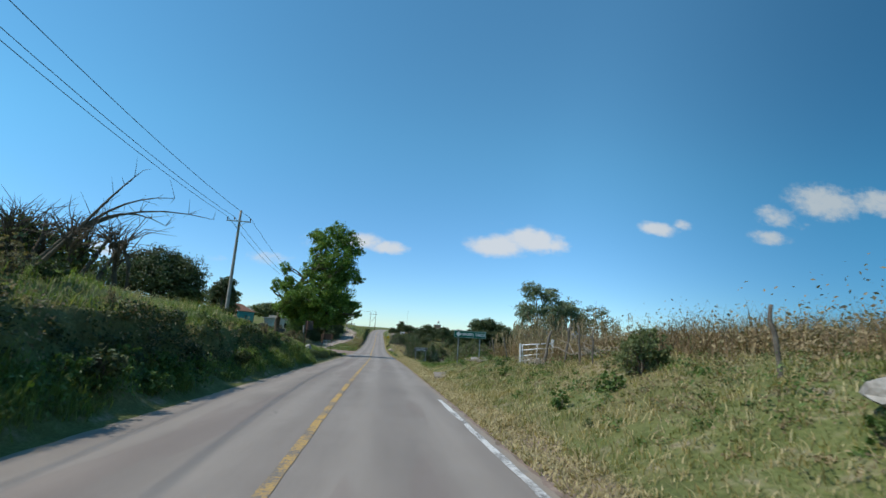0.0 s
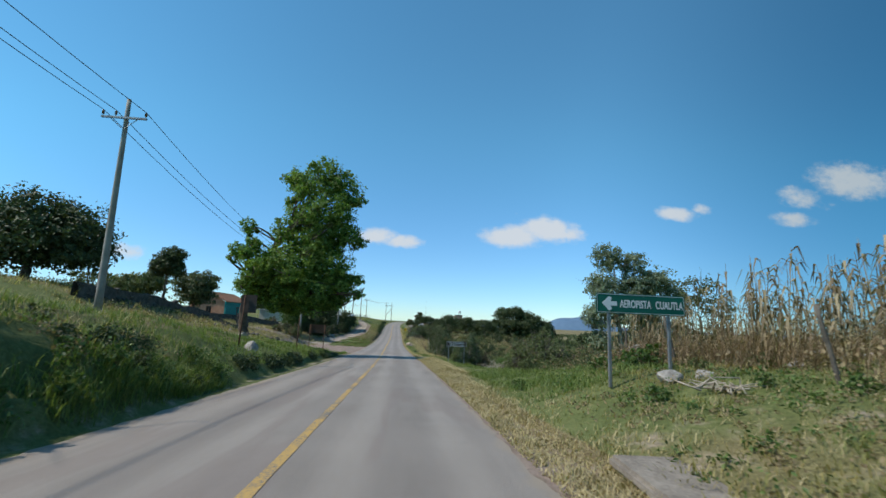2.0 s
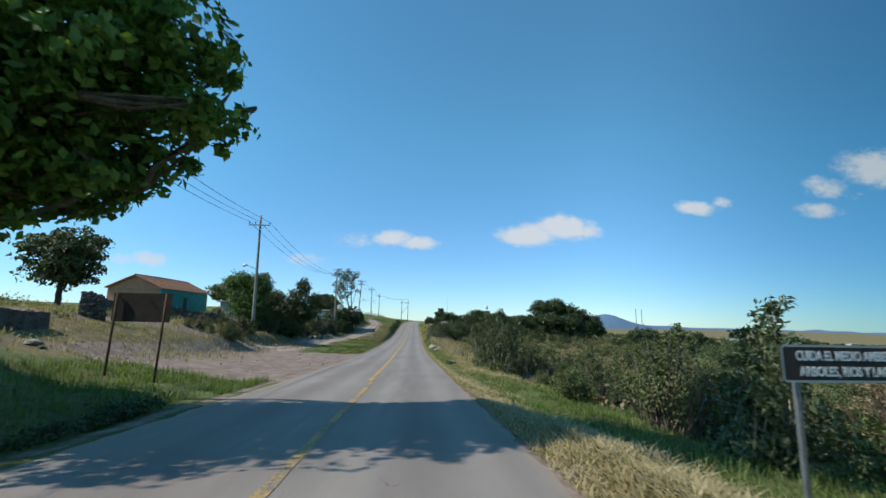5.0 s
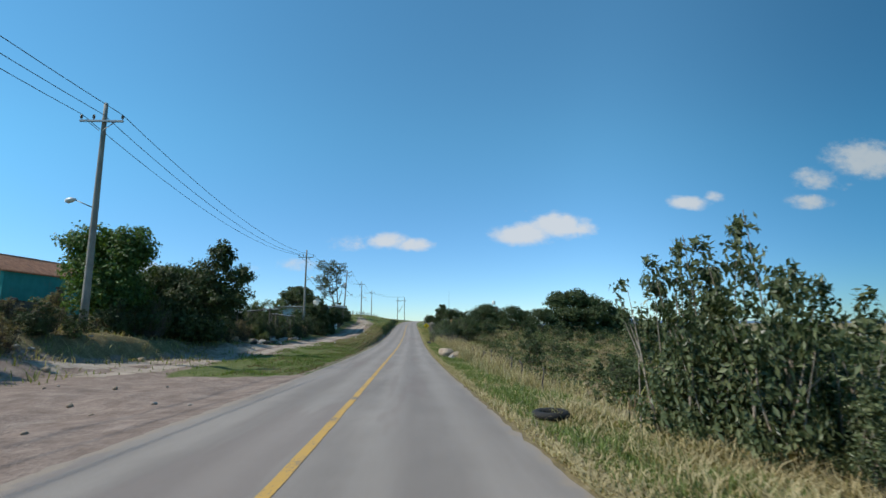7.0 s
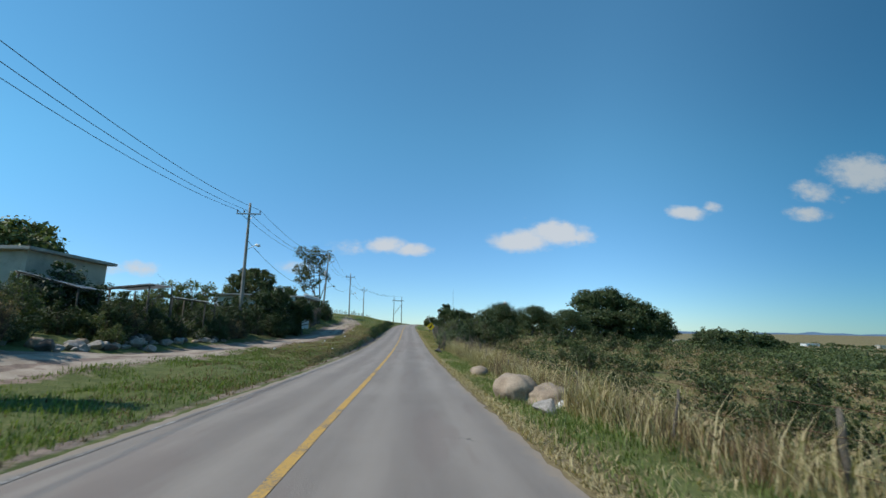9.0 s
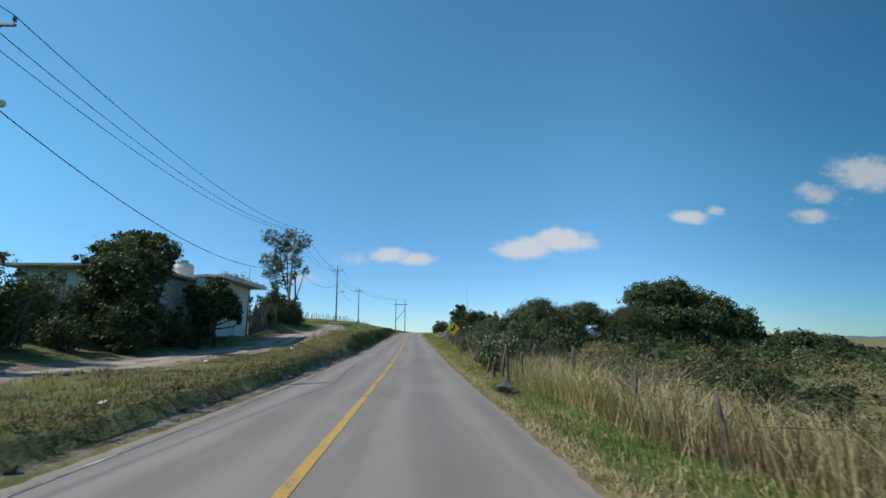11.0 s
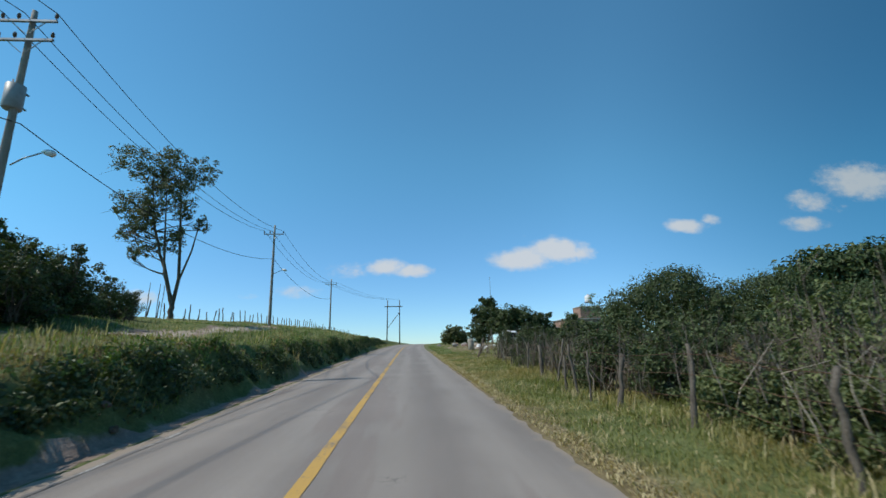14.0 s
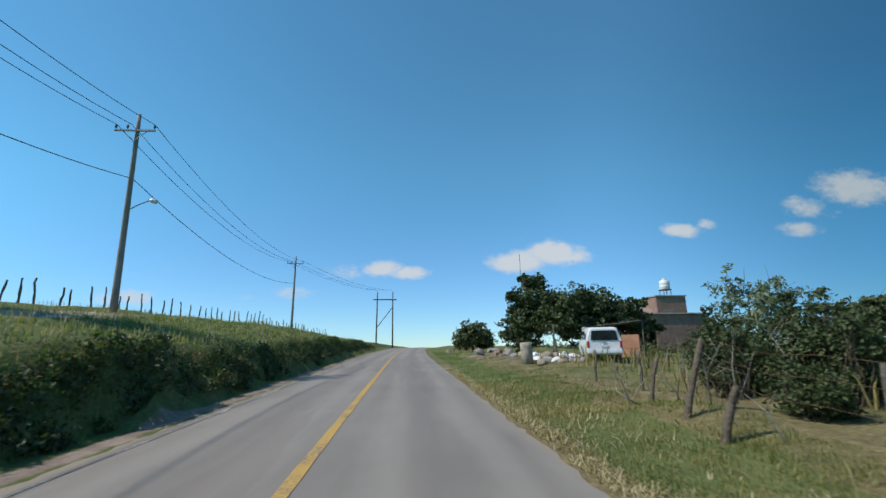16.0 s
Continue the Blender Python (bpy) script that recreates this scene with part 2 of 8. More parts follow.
def finish(n, color, rough=0.9, normal=None, metal=0.0, spec=0.3, glow=None):
    b = n.add("ShaderNodeBsdfPrincipled")
    n.val(b.inputs["Base Color"], (*color, 1) if isinstance(color, tuple) else color)
    n.val(b.inputs["Roughness"], rough)
    b.inputs["Metallic"].default_value = metal
    b.inputs["Specular IOR Level"].default_value = spec
    if normal is not None:
        n.link(normal, b.inputs["Normal"])
    n.link(b.outputs[0], n.add("ShaderNodeOutputMaterial").inputs[0])
    return b


def surface(name, dark, light, scale=2.0, fine=30.0, rough=0.85, bump=0.3, dist=0.02, metal=0.0, spec=0.3, stain=None):
    """A worn surface: two colours in broad patches, fine grain and relief."""
    m, n = material(name)
    p = n.add("ShaderNodeTexCoord").outputs["Object"]
    a, b = n.noise(p, scale, 5), n.noise(p, fine, 3)
    c = n.mix(n.range(n.math("MULTIPLY_ADD", b, 0.45, n.math("MULTIPLY", a, 0.75)), 0.35, 0.85), dark, light)
    if stain:
        c = n.mix(n.range(n.noise(p, scale * 0.6, 6, 0.7), 0.52, 0.75), c, stain)
    finish(n, c, rough, n.bump(b, bump, dist), metal, spec)
    return m


def leaf_material(name, stops, through_light=0.35, rough=0.55, broad=0.0):
    """Foliage: each leaf its own shade, some light passing through."""
    m, n = material(name)
    r = n.add("ShaderNodeNewGeometry").outputs["Random Per Island"]
    p = n.add("ShaderNodeTexCoord").outputs["Object"]
    k = n.math("ADD", n.math("MULTIPLY", r, 0.65), n.math("MULTIPLY", n.noise(p, 0.7, 3), 0.45))
    c = n.ramp(k, stops)
    if broad:
        c = n.mix(n.range(n.noise(p, 0.35, 4), 0.45, 0.65), c, n.mix(0.75, c, (0.36, 0.26, 0.11)))
    b = n.add("ShaderNodeBsdfPrincipled")
    n.link(c, b.inputs["Base Color"])
    b.inputs["Roughness"].default_value = rough
    b.inputs["Specular IOR Level"].default_value = 0.35
    t = n.add("ShaderNodeBsdfTranslucent")
    n.link(n.mix(1.0, c, (1.25, 1.35, 0.55), "MULTIPLY"), t.inputs[0])
    s = n.add("ShaderNodeMixShader")
    s.inputs[0].default_value = through_light
    n.link(b.outputs[0], s.inputs[1])
    n.link(t.outputs[0], s.inputs[2])
    n.link(s.outputs[0], n.add("ShaderNodeOutputMaterial").inputs[0])
    return m


def ground_material():
    m, n = material("soil_and_turf")
    p = n.add("ShaderNodeTexCoord").outputs["Object"]
    zone = n.attribute("cover").outputs["Color"]
    s = n.add("ShaderNodeSeparateColor")
    n.link(zone, s.inputs[0])
    big, mid, fine = n.noise(p, 0.22, 5), n.noise(p, 1.7, 5, 0.65), n.noise(p, 14.0, 4, 0.7)
    turf = n.ramp(n.math("MULTIPLY_ADD", fine, 0.5, n.math("MULTIPLY", mid, 0.5)), [(0.3, (0.055, 0.068, 0.022)), (0.5, (0.115, 0.135, 0.045)), (0.7, (0.22, 0.215, 0.09))])
    straw = n.ramp(n.math("MULTIPLY_ADD", fine, 0.55, n.math("MULTIPLY", mid, 0.45)), [(0.3, (0.075, 0.058, 0.030)), (0.5, (0.20, 0.155, 0.078)), (0.7, (0.38, 0.30, 0.165))])
    dirt = n.ramp(n.math("MULTIPLY_ADD", fine, 0.4, n.math("MULTIPLY", mid, 0.6)), [(0.3, (0.15, 0.108, 0.085)), (0.5, (0.25, 0.188, 0.152)), (0.72, (0.41, 0.325, 0.265))])
    dry = n.range(n.math("ADD", s.outputs[2], n.math("MULTIPLY_ADD", big, 1.1, -0.55)), 0.3, 0.7)
    bare = n.range(n.math("ADD", s.outputs[0], n.math("MULTIPLY_ADD", mid, 1.0, -0.5)), 0.35, 0.65)
    c = n.mix(bare, n.mix(dry, turf, straw), dirt)
    finish(n, c, 0.95, n.bump(n.math("ADD", fine, n.math("MULTIPLY", mid, 1.5)), 0.7, 0.06), spec=0.15)
    return m


def road_material():
    m, n = material("worn_asphalt")
    p = n.add("ShaderNodeTexCoord").outputs["Object"]
    d = n.attribute("across").outputs["Fac"]
    mp = n.add("ShaderNodeMapping")
    n.link(p, mp.inputs[0])
    mp.inputs["Scale"].default_value = (1.0, 0.10, 1.0)
    streak, broad, grit = n.noise(mp.outputs[0], 1.6, 5, 0.6), n.noise(p, 0.35, 5, 0.6), n.noise(p, 60.0, 3, 0.7)
    cell = n.add("ShaderNodeTexVoronoi")
    n.link(p, cell.inputs["Vector"])
    cell.inputs["Scale"].default_value = 90.0
    stone = n.range(cell.outputs["Distance"], 0.1, 0.6, 1.0, 0.0)
    k = n.math("ADD", n.math("MULTIPLY", streak, 0.45), n.math("MULTIPLY_ADD", broad, 0.35, n.math("MULTIPLY", grit, 0.2)))
    c = n.ramp(k, [(0.32, (0.178, 0.150, 0.127)), (0.5, (0.238, 0.204, 0.175)), (0.68, (0.308, 0.265, 0.226))])
    c = n.mix(n.math("MULTIPLY", stone, 0.25), c, (0.30, 0.28, 0.26))
    # wheel tracks are polished lighter, the middle of each lane stays darker with oil
    lane = n.math("PINGPONG", n.math("ADD", n.math("ABSOLUTE", d), n.math("MULTIPLY_ADD", broad, 0.4, -0.2)), 1.45)
    c = n.mix(n.math("MULTIPLY", n.range(lane, 0.95, 1.4), n.range(streak, 0.35, 0.6, 0.0, 0.55)), c, (0.172, 0.145, 0.126))
    c = n.mix(n.math("MULTIPLY", n.range(n.math("ABSOLUTE", n.math("SUBTRACT", lane, 0.75)), 0.4, 0.05), 0.35), c, (0.335, 0.292, 0.250))
    patch = n.math("MULTIPLY", n.range(n.noise(mp.outputs[0], 0.9, 3), 0.56, 0.6), 0.35)
    c = n.mix(patch, c, (0.20, 0.155, 0.135))
    edge = n.range(n.math("ADD", n.math("ABSOLUTE", d), n.math("MULTIPLY_ADD", n.noise(p, 2.5, 5, 0.7), 0.7, -0.35)), 2.75, 2.95)
    c = n.mix(n.math("MULTIPLY", edge, 0.8), c, (0.30, 0.24, 0.18))
    crack = n.add("ShaderNodeTexVoronoi")
    crack.feature = "DISTANCE_TO_EDGE"
    bend = n.add("ShaderNodeTexNoise")
    n.link(p, bend.inputs["Vector"])
    bend.inputs["Scale"].default_value, bend.inputs["Detail"].default_value = 0.9, 5.0
    shift = n.add("ShaderNodeVectorMath")
    shift.operation = "MULTIPLY_ADD"
    n.link(bend.outputs["Color"], shift.inputs[0])
    shift.inputs[1].default_value = (2.2, 2.2, 2.2)
    n.link(p, shift.inputs[2])
    n.link(shift.outputs[0], crack.inputs["Vector"])
    crack.inputs["Scale"].default_value = 0.33
    c = n.mix(n.math("MULTIPLY", n.range(crack.outputs["Distance"], 0.007, 0.0), n.range(broad, 0.58, 0.72)), c, (0.10, 0.09, 0.08))
    finish(n, c, 0.78, n.bump(n.math("ADD", grit, stone), 0.5, 0.008), spec=0.35)
    return m


def paint_material(name, color, wear):
    m, n = material(name)
    p = n.add("ShaderNodeTexCoord").outputs["Object"]
    a, b = n.noise(p, 1.1, 5, 0.65), n.noise(p, 22.0, 4, 0.7)
    k = n.range(n.math("MULTIPLY_ADD", b, 0.55, n.math("MULTIPLY", a, 0.6)), wear - 0.06, wear + 0.1)
    finish(n, n.mix(k, color, (0.16, 0.145, 0.13)), 0.7, n.bump(b, 0.3, 0.004))
    return m


MAT = {
    "ground": ground_material(),
    "road": road_material(),
    "yellow": paint_material("yellow_line_paint", (0.50, 0.30, 0.075), 0.62),
    "faded_yellow": paint_material("faded_yellow_line_paint", (0.46, 0.29, 0.09), 0.57),
    "worn_white": paint_material("worn_white_line_paint", (0.46, 0.44, 0.40), 0.50),
    "white": paint_material("white_line_paint", (0.60, 0.585, 0.55), 0.58),
    "pale_dirt": surface("pale_dusty_earth", (0.27, 0.215, 0.165), (0.46, 0.385, 0.31), 0.9, 18, 0.95, 0.6, 0.03, stain=(0.20, 0.16, 0.12)),
    "concrete": surface("weathered_concrete", (0.30, 0.285, 0.26), (0.47, 0.45, 0.41), 1.5, 25, 0.9, 0.4, 0.01, stain=(0.24, 0.22, 0.20)),
    "steel": surface("galvanised_steel", (0.20, 0.21, 0.22), (0.36, 0.37, 0.38), 3, 40, 0.5, 0.1, 0.003, 0.7),
    "cable": surface("dark_cable", (0.02, 0.02, 0.022), (0.05, 0.05, 0.05), 3, 40, 0.6, 0.1, 0.002),
    "porcelain": surface("brown_insulator", (0.08, 0.05, 0.04), (0.16, 0.1, 0.08), 3, 40, 0.3, 0.05, 0.002, spec=0.6),
    "bark": surface("rough_bark", (0.045, 0.034, 0.025), (0.17, 0.135, 0.10), 3.0, 22, 0.95, 0.9, 0.03),
    "pale_bark": surface("pale_smooth_bark", (0.16, 0.13, 0.10), (0.42, 0.36, 0.29), 2.0, 14, 0.85, 0.5, 0.02),
    "grey_wood": surface("grey_weathered_post_wood", (0.05, 0.043, 0.036), (0.17, 0.148, 0.12), 4.0, 30, 0.95, 0.8, 0.01),
    "stone": surface("grey_lichen_stone", (0.17, 0.155, 0.14), (0.42, 0.39, 0.35), 2.2, 20, 0.92, 0.6, 0.02, stain=(0.12, 0.115, 0.09)),
    "boulder": surface("pinkish_boulder_stone", (0.22, 0.168, 0.12), (0.43, 0.345, 0.26), 1.8, 25, 0.9, 0.6, 0.03, stain=(0.15, 0.12, 0.09)),
    "walnut_leaf": leaf_material("fresh_green_leaves", [(0.1, (0.042, 0.080, 0.016)), (0.5, (0.108, 0.190, 0.038)), (0.95, (0.250, 0.345, 0.080))], 0.42),
    "dark_leaf": leaf_material("dark_green_leaves", [(0.1, (0.022, 0.036, 0.013)), (0.55, (0.052, 0.074, 0.025)), (0.95, (0.105, 0.130, 0.044))], 0.18),
    "oak_leaf": leaf_material("dull_oak_leaves", [(0.1, (0.033, 0.047, 0.020)), (0.55, (0.079, 0.099, 0.039)), (0.95, (0.165, 0.175, 0.070))], 0.25),
    "grey_leaf": leaf_material("grey_green_gum_leaves", [(0.1, (0.080, 0.102, 0.060)), (0.55, (0.165, 0.200, 0.122)), (0.95, (0.285, 0.320, 0.205))], 0.28),
    "euc_leaf": leaf_material("dusky_eucalyptus_leaves", [(0.1, (0.050, 0.060, 0.033)), (0.55, (0.105, 0.118, 0.062)), (0.95, (0.190, 0.190, 0.105))], 0.22),
    "brush_leaf": leaf_material("olive_brush_leaves", [(0.1, (0.045, 0.062, 0.022)), (0.5, (0.100, 0.128, 0.046)), (0.95, (0.205, 0.222, 0.090))], 0.28),
    "brown_brush": leaf_material("russet_dry_brush", [(0.1, (0.095, 0.070, 0.038)), (0.5, (0.215, 0.162, 0.088)), (0.95, (0.380, 0.295, 0.168))], 0.28),
    "castor_leaf": leaf_material("glossy_castor_leaves", [(0.1, (0.026, 0.040, 0.018)), (0.5, (0.074, 0.100, 0.044)), (0.95, (0.205, 0.225, 0.110))], 0.25, 0.4),
    "grass": leaf_material("green_grass_blades", [(0.1, (0.074, 0.088, 0.023)), (0.5, (0.168, 0.190, 0.052)), (0.95, (0.330, 0.315, 0.112))], 0.35, broad=0.2),
    "lush_grass": leaf_material("lush_green_grass_blades", [(0.1, (0.058, 0.085, 0.020)), (0.5, (0.130, 0.180, 0.045)), (0.95, (0.235, 0.285, 0.085))], 0.35),
    "tile": surface("terracotta_roof_tile", (0.20, 0.10, 0.065), (0.40, 0.21, 0.13), 2.5, 25, 0.9, 0.5, 0.01, stain=(0.14, 0.09, 0.07)),
    "teal_wall": surface("turquoise_wall_paint", (0.03, 0.21, 0.20), (0.05, 0.30, 0.28), 1.2, 25, 0.85, 0.2, 0.004, stain=(0.10, 0.20, 0.18)),
    "peach_wall": surface("peach_brick_plaster", (0.36, 0.17, 0.10), (0.52, 0.27, 0.17), 1.5, 25, 0.9, 0.3, 0.006, stain=(0.30, 0.2, 0.15)),
    "white_wall": surface("whitewashed_plaster", (0.58, 0.58, 0.57), (0.76, 0.76, 0.74), 0.9, 25, 0.9, 0.2, 0.004, stain=(0.45, 0.43, 0.40)),
    "cream_wall": surface("cream_plaster", (0.40, 0.35, 0.28), (0.58, 0.52, 0.43), 1.0, 25, 0.9, 0.2, 0.004, stain=(0.30, 0.26, 0.22)),
    "brick": surface("bare_reddish_masonry", (0.20, 0.12, 0.09), (0.34, 0.215, 0.165), 2.0, 30, 0.92, 0.5, 0.01, stain=(0.28, 0.24, 0.2)),
    "dark_inside": surface("dark_window_glass", (0.008, 0.009, 0.011), (0.02, 0.022, 0.026), 2, 10, 0.12, 0.02, 0.001, spec=0.5),
    "sheet": surface("corrugated_sheet_metal", (0.30, 0.30, 0.30), (0.62, 0.63, 0.65), 1.5, 25, 0.5, 0.2, 0.004, 0.4, stain=(0.28, 0.17, 0.11)),
    "white_paint": surface("white_gloss_paint", (0.60, 0.60, 0.59), (0.78, 0.78, 0.77), 1.5, 30, 0.4, 0.05, 0.002, spec=0.5, stain=(0.42, 0.39, 0.36)),
    "car_white": surface("white_car_paint", (0.66, 0.67, 0.68), (0.76, 0.77, 0.78), 0.8, 20, 0.22, 0.02, 0.001, spec=0.6),
    "rubber": surface("old_black_rubber", (0.012, 0.012, 0.012), (0.035, 0.034, 0.033), 5, 50, 0.8, 0.3, 0.004),
    "red_lens": surface("red_lamp_lens", (0.30, 0.01, 0.01), (0.45, 0.02, 0.015), 5, 50, 0.25, 0.02, 0.001, spec=0.6),
    "sign_green": surface("green_sign_sheet", (0.004, 0.085, 0.058), (0.008, 0.125, 0.085), 1.5, 40, 0.5, 0.03, 0.001),
    "sign_white": surface("white_sign_sheet", (0.60, 0.62, 0.62), (0.74, 0.75, 0.75), 2, 40, 0.5, 0.03, 0.001),
    "sign_yellow": surface("yellow_sign_sheet", (0.78, 0.48, 0.006), (0.88, 0.57, 0.010), 1.5, 40, 0.45, 0.03, 0.001),
    "sign_black": surface("black_sign_paint", (0.010, 0.010, 0.011), (0.02, 0.02, 0.022), 3, 40, 0.5, 0.03, 0.001),
    "sign_brown": surface("dark_brown_sign_board", (0.030, 0.022, 0.018), (0.065, 0.05, 0.042), 3, 40, 0.7, 0.1, 0.002),
    "rust": surface("rusty_iron", (0.07, 0.035, 0.022), (0.17, 0.095, 0.06), 4, 40, 0.85, 0.3, 0.003, 0.2),
    "dry_wood": surface("bleached_dead_wood", (0.20, 0.17, 0.13), (0.42, 0.37, 0.30), 4, 30, 0.9, 0.5, 0.006),
    "corn": leaf_material("withered_corn_leaves", [(0.1, (0.085, 0.060, 0.034)), (0.5, (0.195, 0.145, 0.082)), (0.95, (0.42, 0.34, 0.21))], 0.3),
    "brown_straw": leaf_material("brown_dead_reeds", [(0.1, (0.070, 0.045, 0.024)), (0.5, (0.165, 0.108, 0.058)), (0.95, (0.31, 0.215, 0.115))], 0.25),
    "old_slab": surface("dirty_broken_concrete", (0.15, 0.125, 0.10), (0.32, 0.275, 0.225), 2.0, 25, 0.95, 0.7, 0.02, stain=(0.12, 0.10, 0.08)),
    # concrete coloured darker because the poles stand backlit; stains on top
    "pole_concrete": surface("backlit_pole_concrete", (0.19, 0.175, 0.155), (0.34, 0.315, 0.28), 1.5, 25, 0.9, 0.4, 0.01, stain=(0.15, 0.135, 0.12)),
    "earth": surface("dark_crumbling_earth", (0.055, 0.040, 0.028), (0.17, 0.125, 0.088), 3.0, 25, 0.95, 0.7, 0.02),
    "twig_grey": surface("grey_brown_twigs", (0.08, 0.065, 0.05), (0.22, 0.185, 0.15), 4, 30, 0.95, 0.5, 0.006),
    "basalt": surface("dark_lichened_basalt", (0.05, 0.045, 0.04), (0.15, 0.135, 0.12), 3.0, 20, 0.95, 0.6, 0.02),
    "weed": leaf_material("broad_green_weeds", [(0.1, (0.028, 0.059, 0.014)), (0.5, (0.077, 0.133, 0.031)), (0.95, (0.161, 0.231, 0.063))], 0.3),
    # the haze of distance is painted into this blue base colour
    "far_hill": surface("haze_tinted_hillside", (0.10, 0.16, 0.24), (0.13, 0.20, 0.29), 0.002, 0.02, 1.0, 0.0, 0.1, spec=0.0),
    "straw": leaf_material("dry_straw_blades", [(0.1, (0.17, 0.132, 0.066)), (0.5, (0.37, 0.30, 0.155)), (0.95, (0.60, 0.50, 0.29))], 0.3),
}
# ---- building blocks ----
def shape(name, verts, faces, mat, smooth=False):
    """A mesh object from arrays of corners and of triangles or quads."""
    verts, faces = np.asarray(verts, np.float32), np.asarray(faces, np.int32)
    me = bpy.data.meshes.new(name)
    me.vertices.add(len(verts))
    me.vertices.foreach_set("co", verts.ravel())
    k = faces.shape[1]
    me.loops.add(faces.size)
    me.loops.foreach_set("vertex_index", faces.ravel())
    me.polygons.add(len(faces))
    me.polygons.foreach_set("loop_start", np.arange(0, faces.size, k, dtype=np.int32))
    me.polygons.foreach_set("use_smooth", np.full(len(faces), smooth))
    me.update(calc_edges=True)
    me.materials.append(mat)
    return new(name, me)


def part(name, bm, mat, parent, label="", smooth=False):
    me = bpy.data.meshes.new(name)
    for f in bm.faces:
        f.smooth = smooth
    bm.to_mesh(me)
    bm.free()
    me.materials.append(mat)
    ob = new(name, me)
    ob.parent = parent
    return tagged(ob, label) if label else ob


def thing(name, at, label, category, group="", turn=0.0):
    ob = new(name)
    ob.empty_display_size = 0.2
    ob.matrix_world = pose(*at, 0, 0, turn)
    return tagged(ob, label, category, group)


def under(ob, parent, label=""):
    ob.parent = parent
    return tagged(ob, label) if label else ob


def box(size, at=(0, 0, 0), bevel=0.01, m=None):
    bm = bmesh.new()
    bmesh.ops.create_cube(bm, size=1.0)
    bmesh.ops.scale(bm, vec=size, verts=bm.verts)
    if bevel:
        bmesh.ops.bevel(bm, geom=bm.edges[:], offset=min(bevel, min(size) * 0.45), segments=2, affect="EDGES")
    if m is not None:
        bmesh.ops.transform(bm, matrix=m, verts=bm.verts)
    bmesh.ops.translate(bm, vec=at, verts=bm.verts)
    return bm


def tube_arrays(points, radii, sides=8):
    """A tapered tube along points: corners and quads."""
    points, radii = np.asarray(points, float), np.asarray(radii, float)
    t = np.gradient(points, axis=0)
    t /= np.linalg.norm(t, axis=1, keepdims=True) + 1e-9
    ref = np.where(np.abs(t[:, 2:3]) > 0.9, [[1.0, 0, 0]], [[0, 0, 1.0]])
    a = np.cross(t, ref)
    a /= np.linalg.norm(a, axis=1, keepdims=True) + 1e-9
    b = np.cross(t, a)
    ang = np.linspace(0, 2 * np.pi, sides, endpoint=False)
    ring = a[:, None] * np.cos(ang)[None, :, None] + b[:, None] * np.sin(ang)[None, :, None]
    v = points[:, None] + ring * radii[:, None, None]
    i, j = np.arange(len(points) - 1)[:, None] * sides, np.arange(sides)[None]
    k = (np.arange(sides)[None] + 1) % sides
    f = np.stack([i + j, i + k, i + sides + k, i + sides + j], -1).reshape(-1, 4)
    cap = np.array([[0, 3, 2, 1]]) if sides == 4 else np.empty((0, 4), int)
    return v.reshape(-1, 3), np.concatenate([f, cap]) if len(cap) else f


def joined(pieces):
    vs, fs, n = [], [], 0
    for v, f in pieces:
        vs.append(v)
        fs.append(np.asarray(f) + n)
        n += len(v)
    return np.concatenate(vs), np.concatenate(fs)


def tube_bm(points, radii, sides=10, caps=True):
    v, f = tube_arrays(points, radii, sides)
    bm = bmesh.new()
    vs = [bm.verts.new(p) for p in v]
    for q in f:
        bm.faces.new([vs[i] for i in q])
    if caps:
        bm.faces.new(vs[:sides])
        bm.faces.new(vs[-sides:][::-1])
    bmesh.ops.recalc_face_normals(bm, faces=bm.faces)
    return bm


def leaves(rng, centres, outward, size, spread=0.35, long=1.7):
    """Folded diamond leaves at the centres, loosely facing outward: corners and triangles."""
    n = len(centres)
    nrm = outward + rng.normal(0, 0.75, (n, 3))
    nrm /= np.linalg.norm(nrm, axis=1, keepdims=True) + 1e-9
    t = rng.normal(0, 1, (n, 3))
    t[:, 2] -= 0.45
    t -= (t * nrm).sum(1, keepdims=True) * nrm
    t /= np.linalg.norm(t, axis=1, keepdims=True) + 1e-9
    b = np.cross(nrm, t)
    s = (size * rng.uniform(1 - spread, 1 + spread, n))[:, None]
    v = np.stack([centres - t * s * long / 2, centres + b * s / 2 + nrm * s * 0.14, centres + t * s * long / 2, centres - b * s / 2 + nrm * s * 0.14], 1)
    i = np.arange(n)[:, None] * 4
    f = np.concatenate([i + [0, 1, 2], i + [0, 2, 3]])
    return v.reshape(-1, 3), f


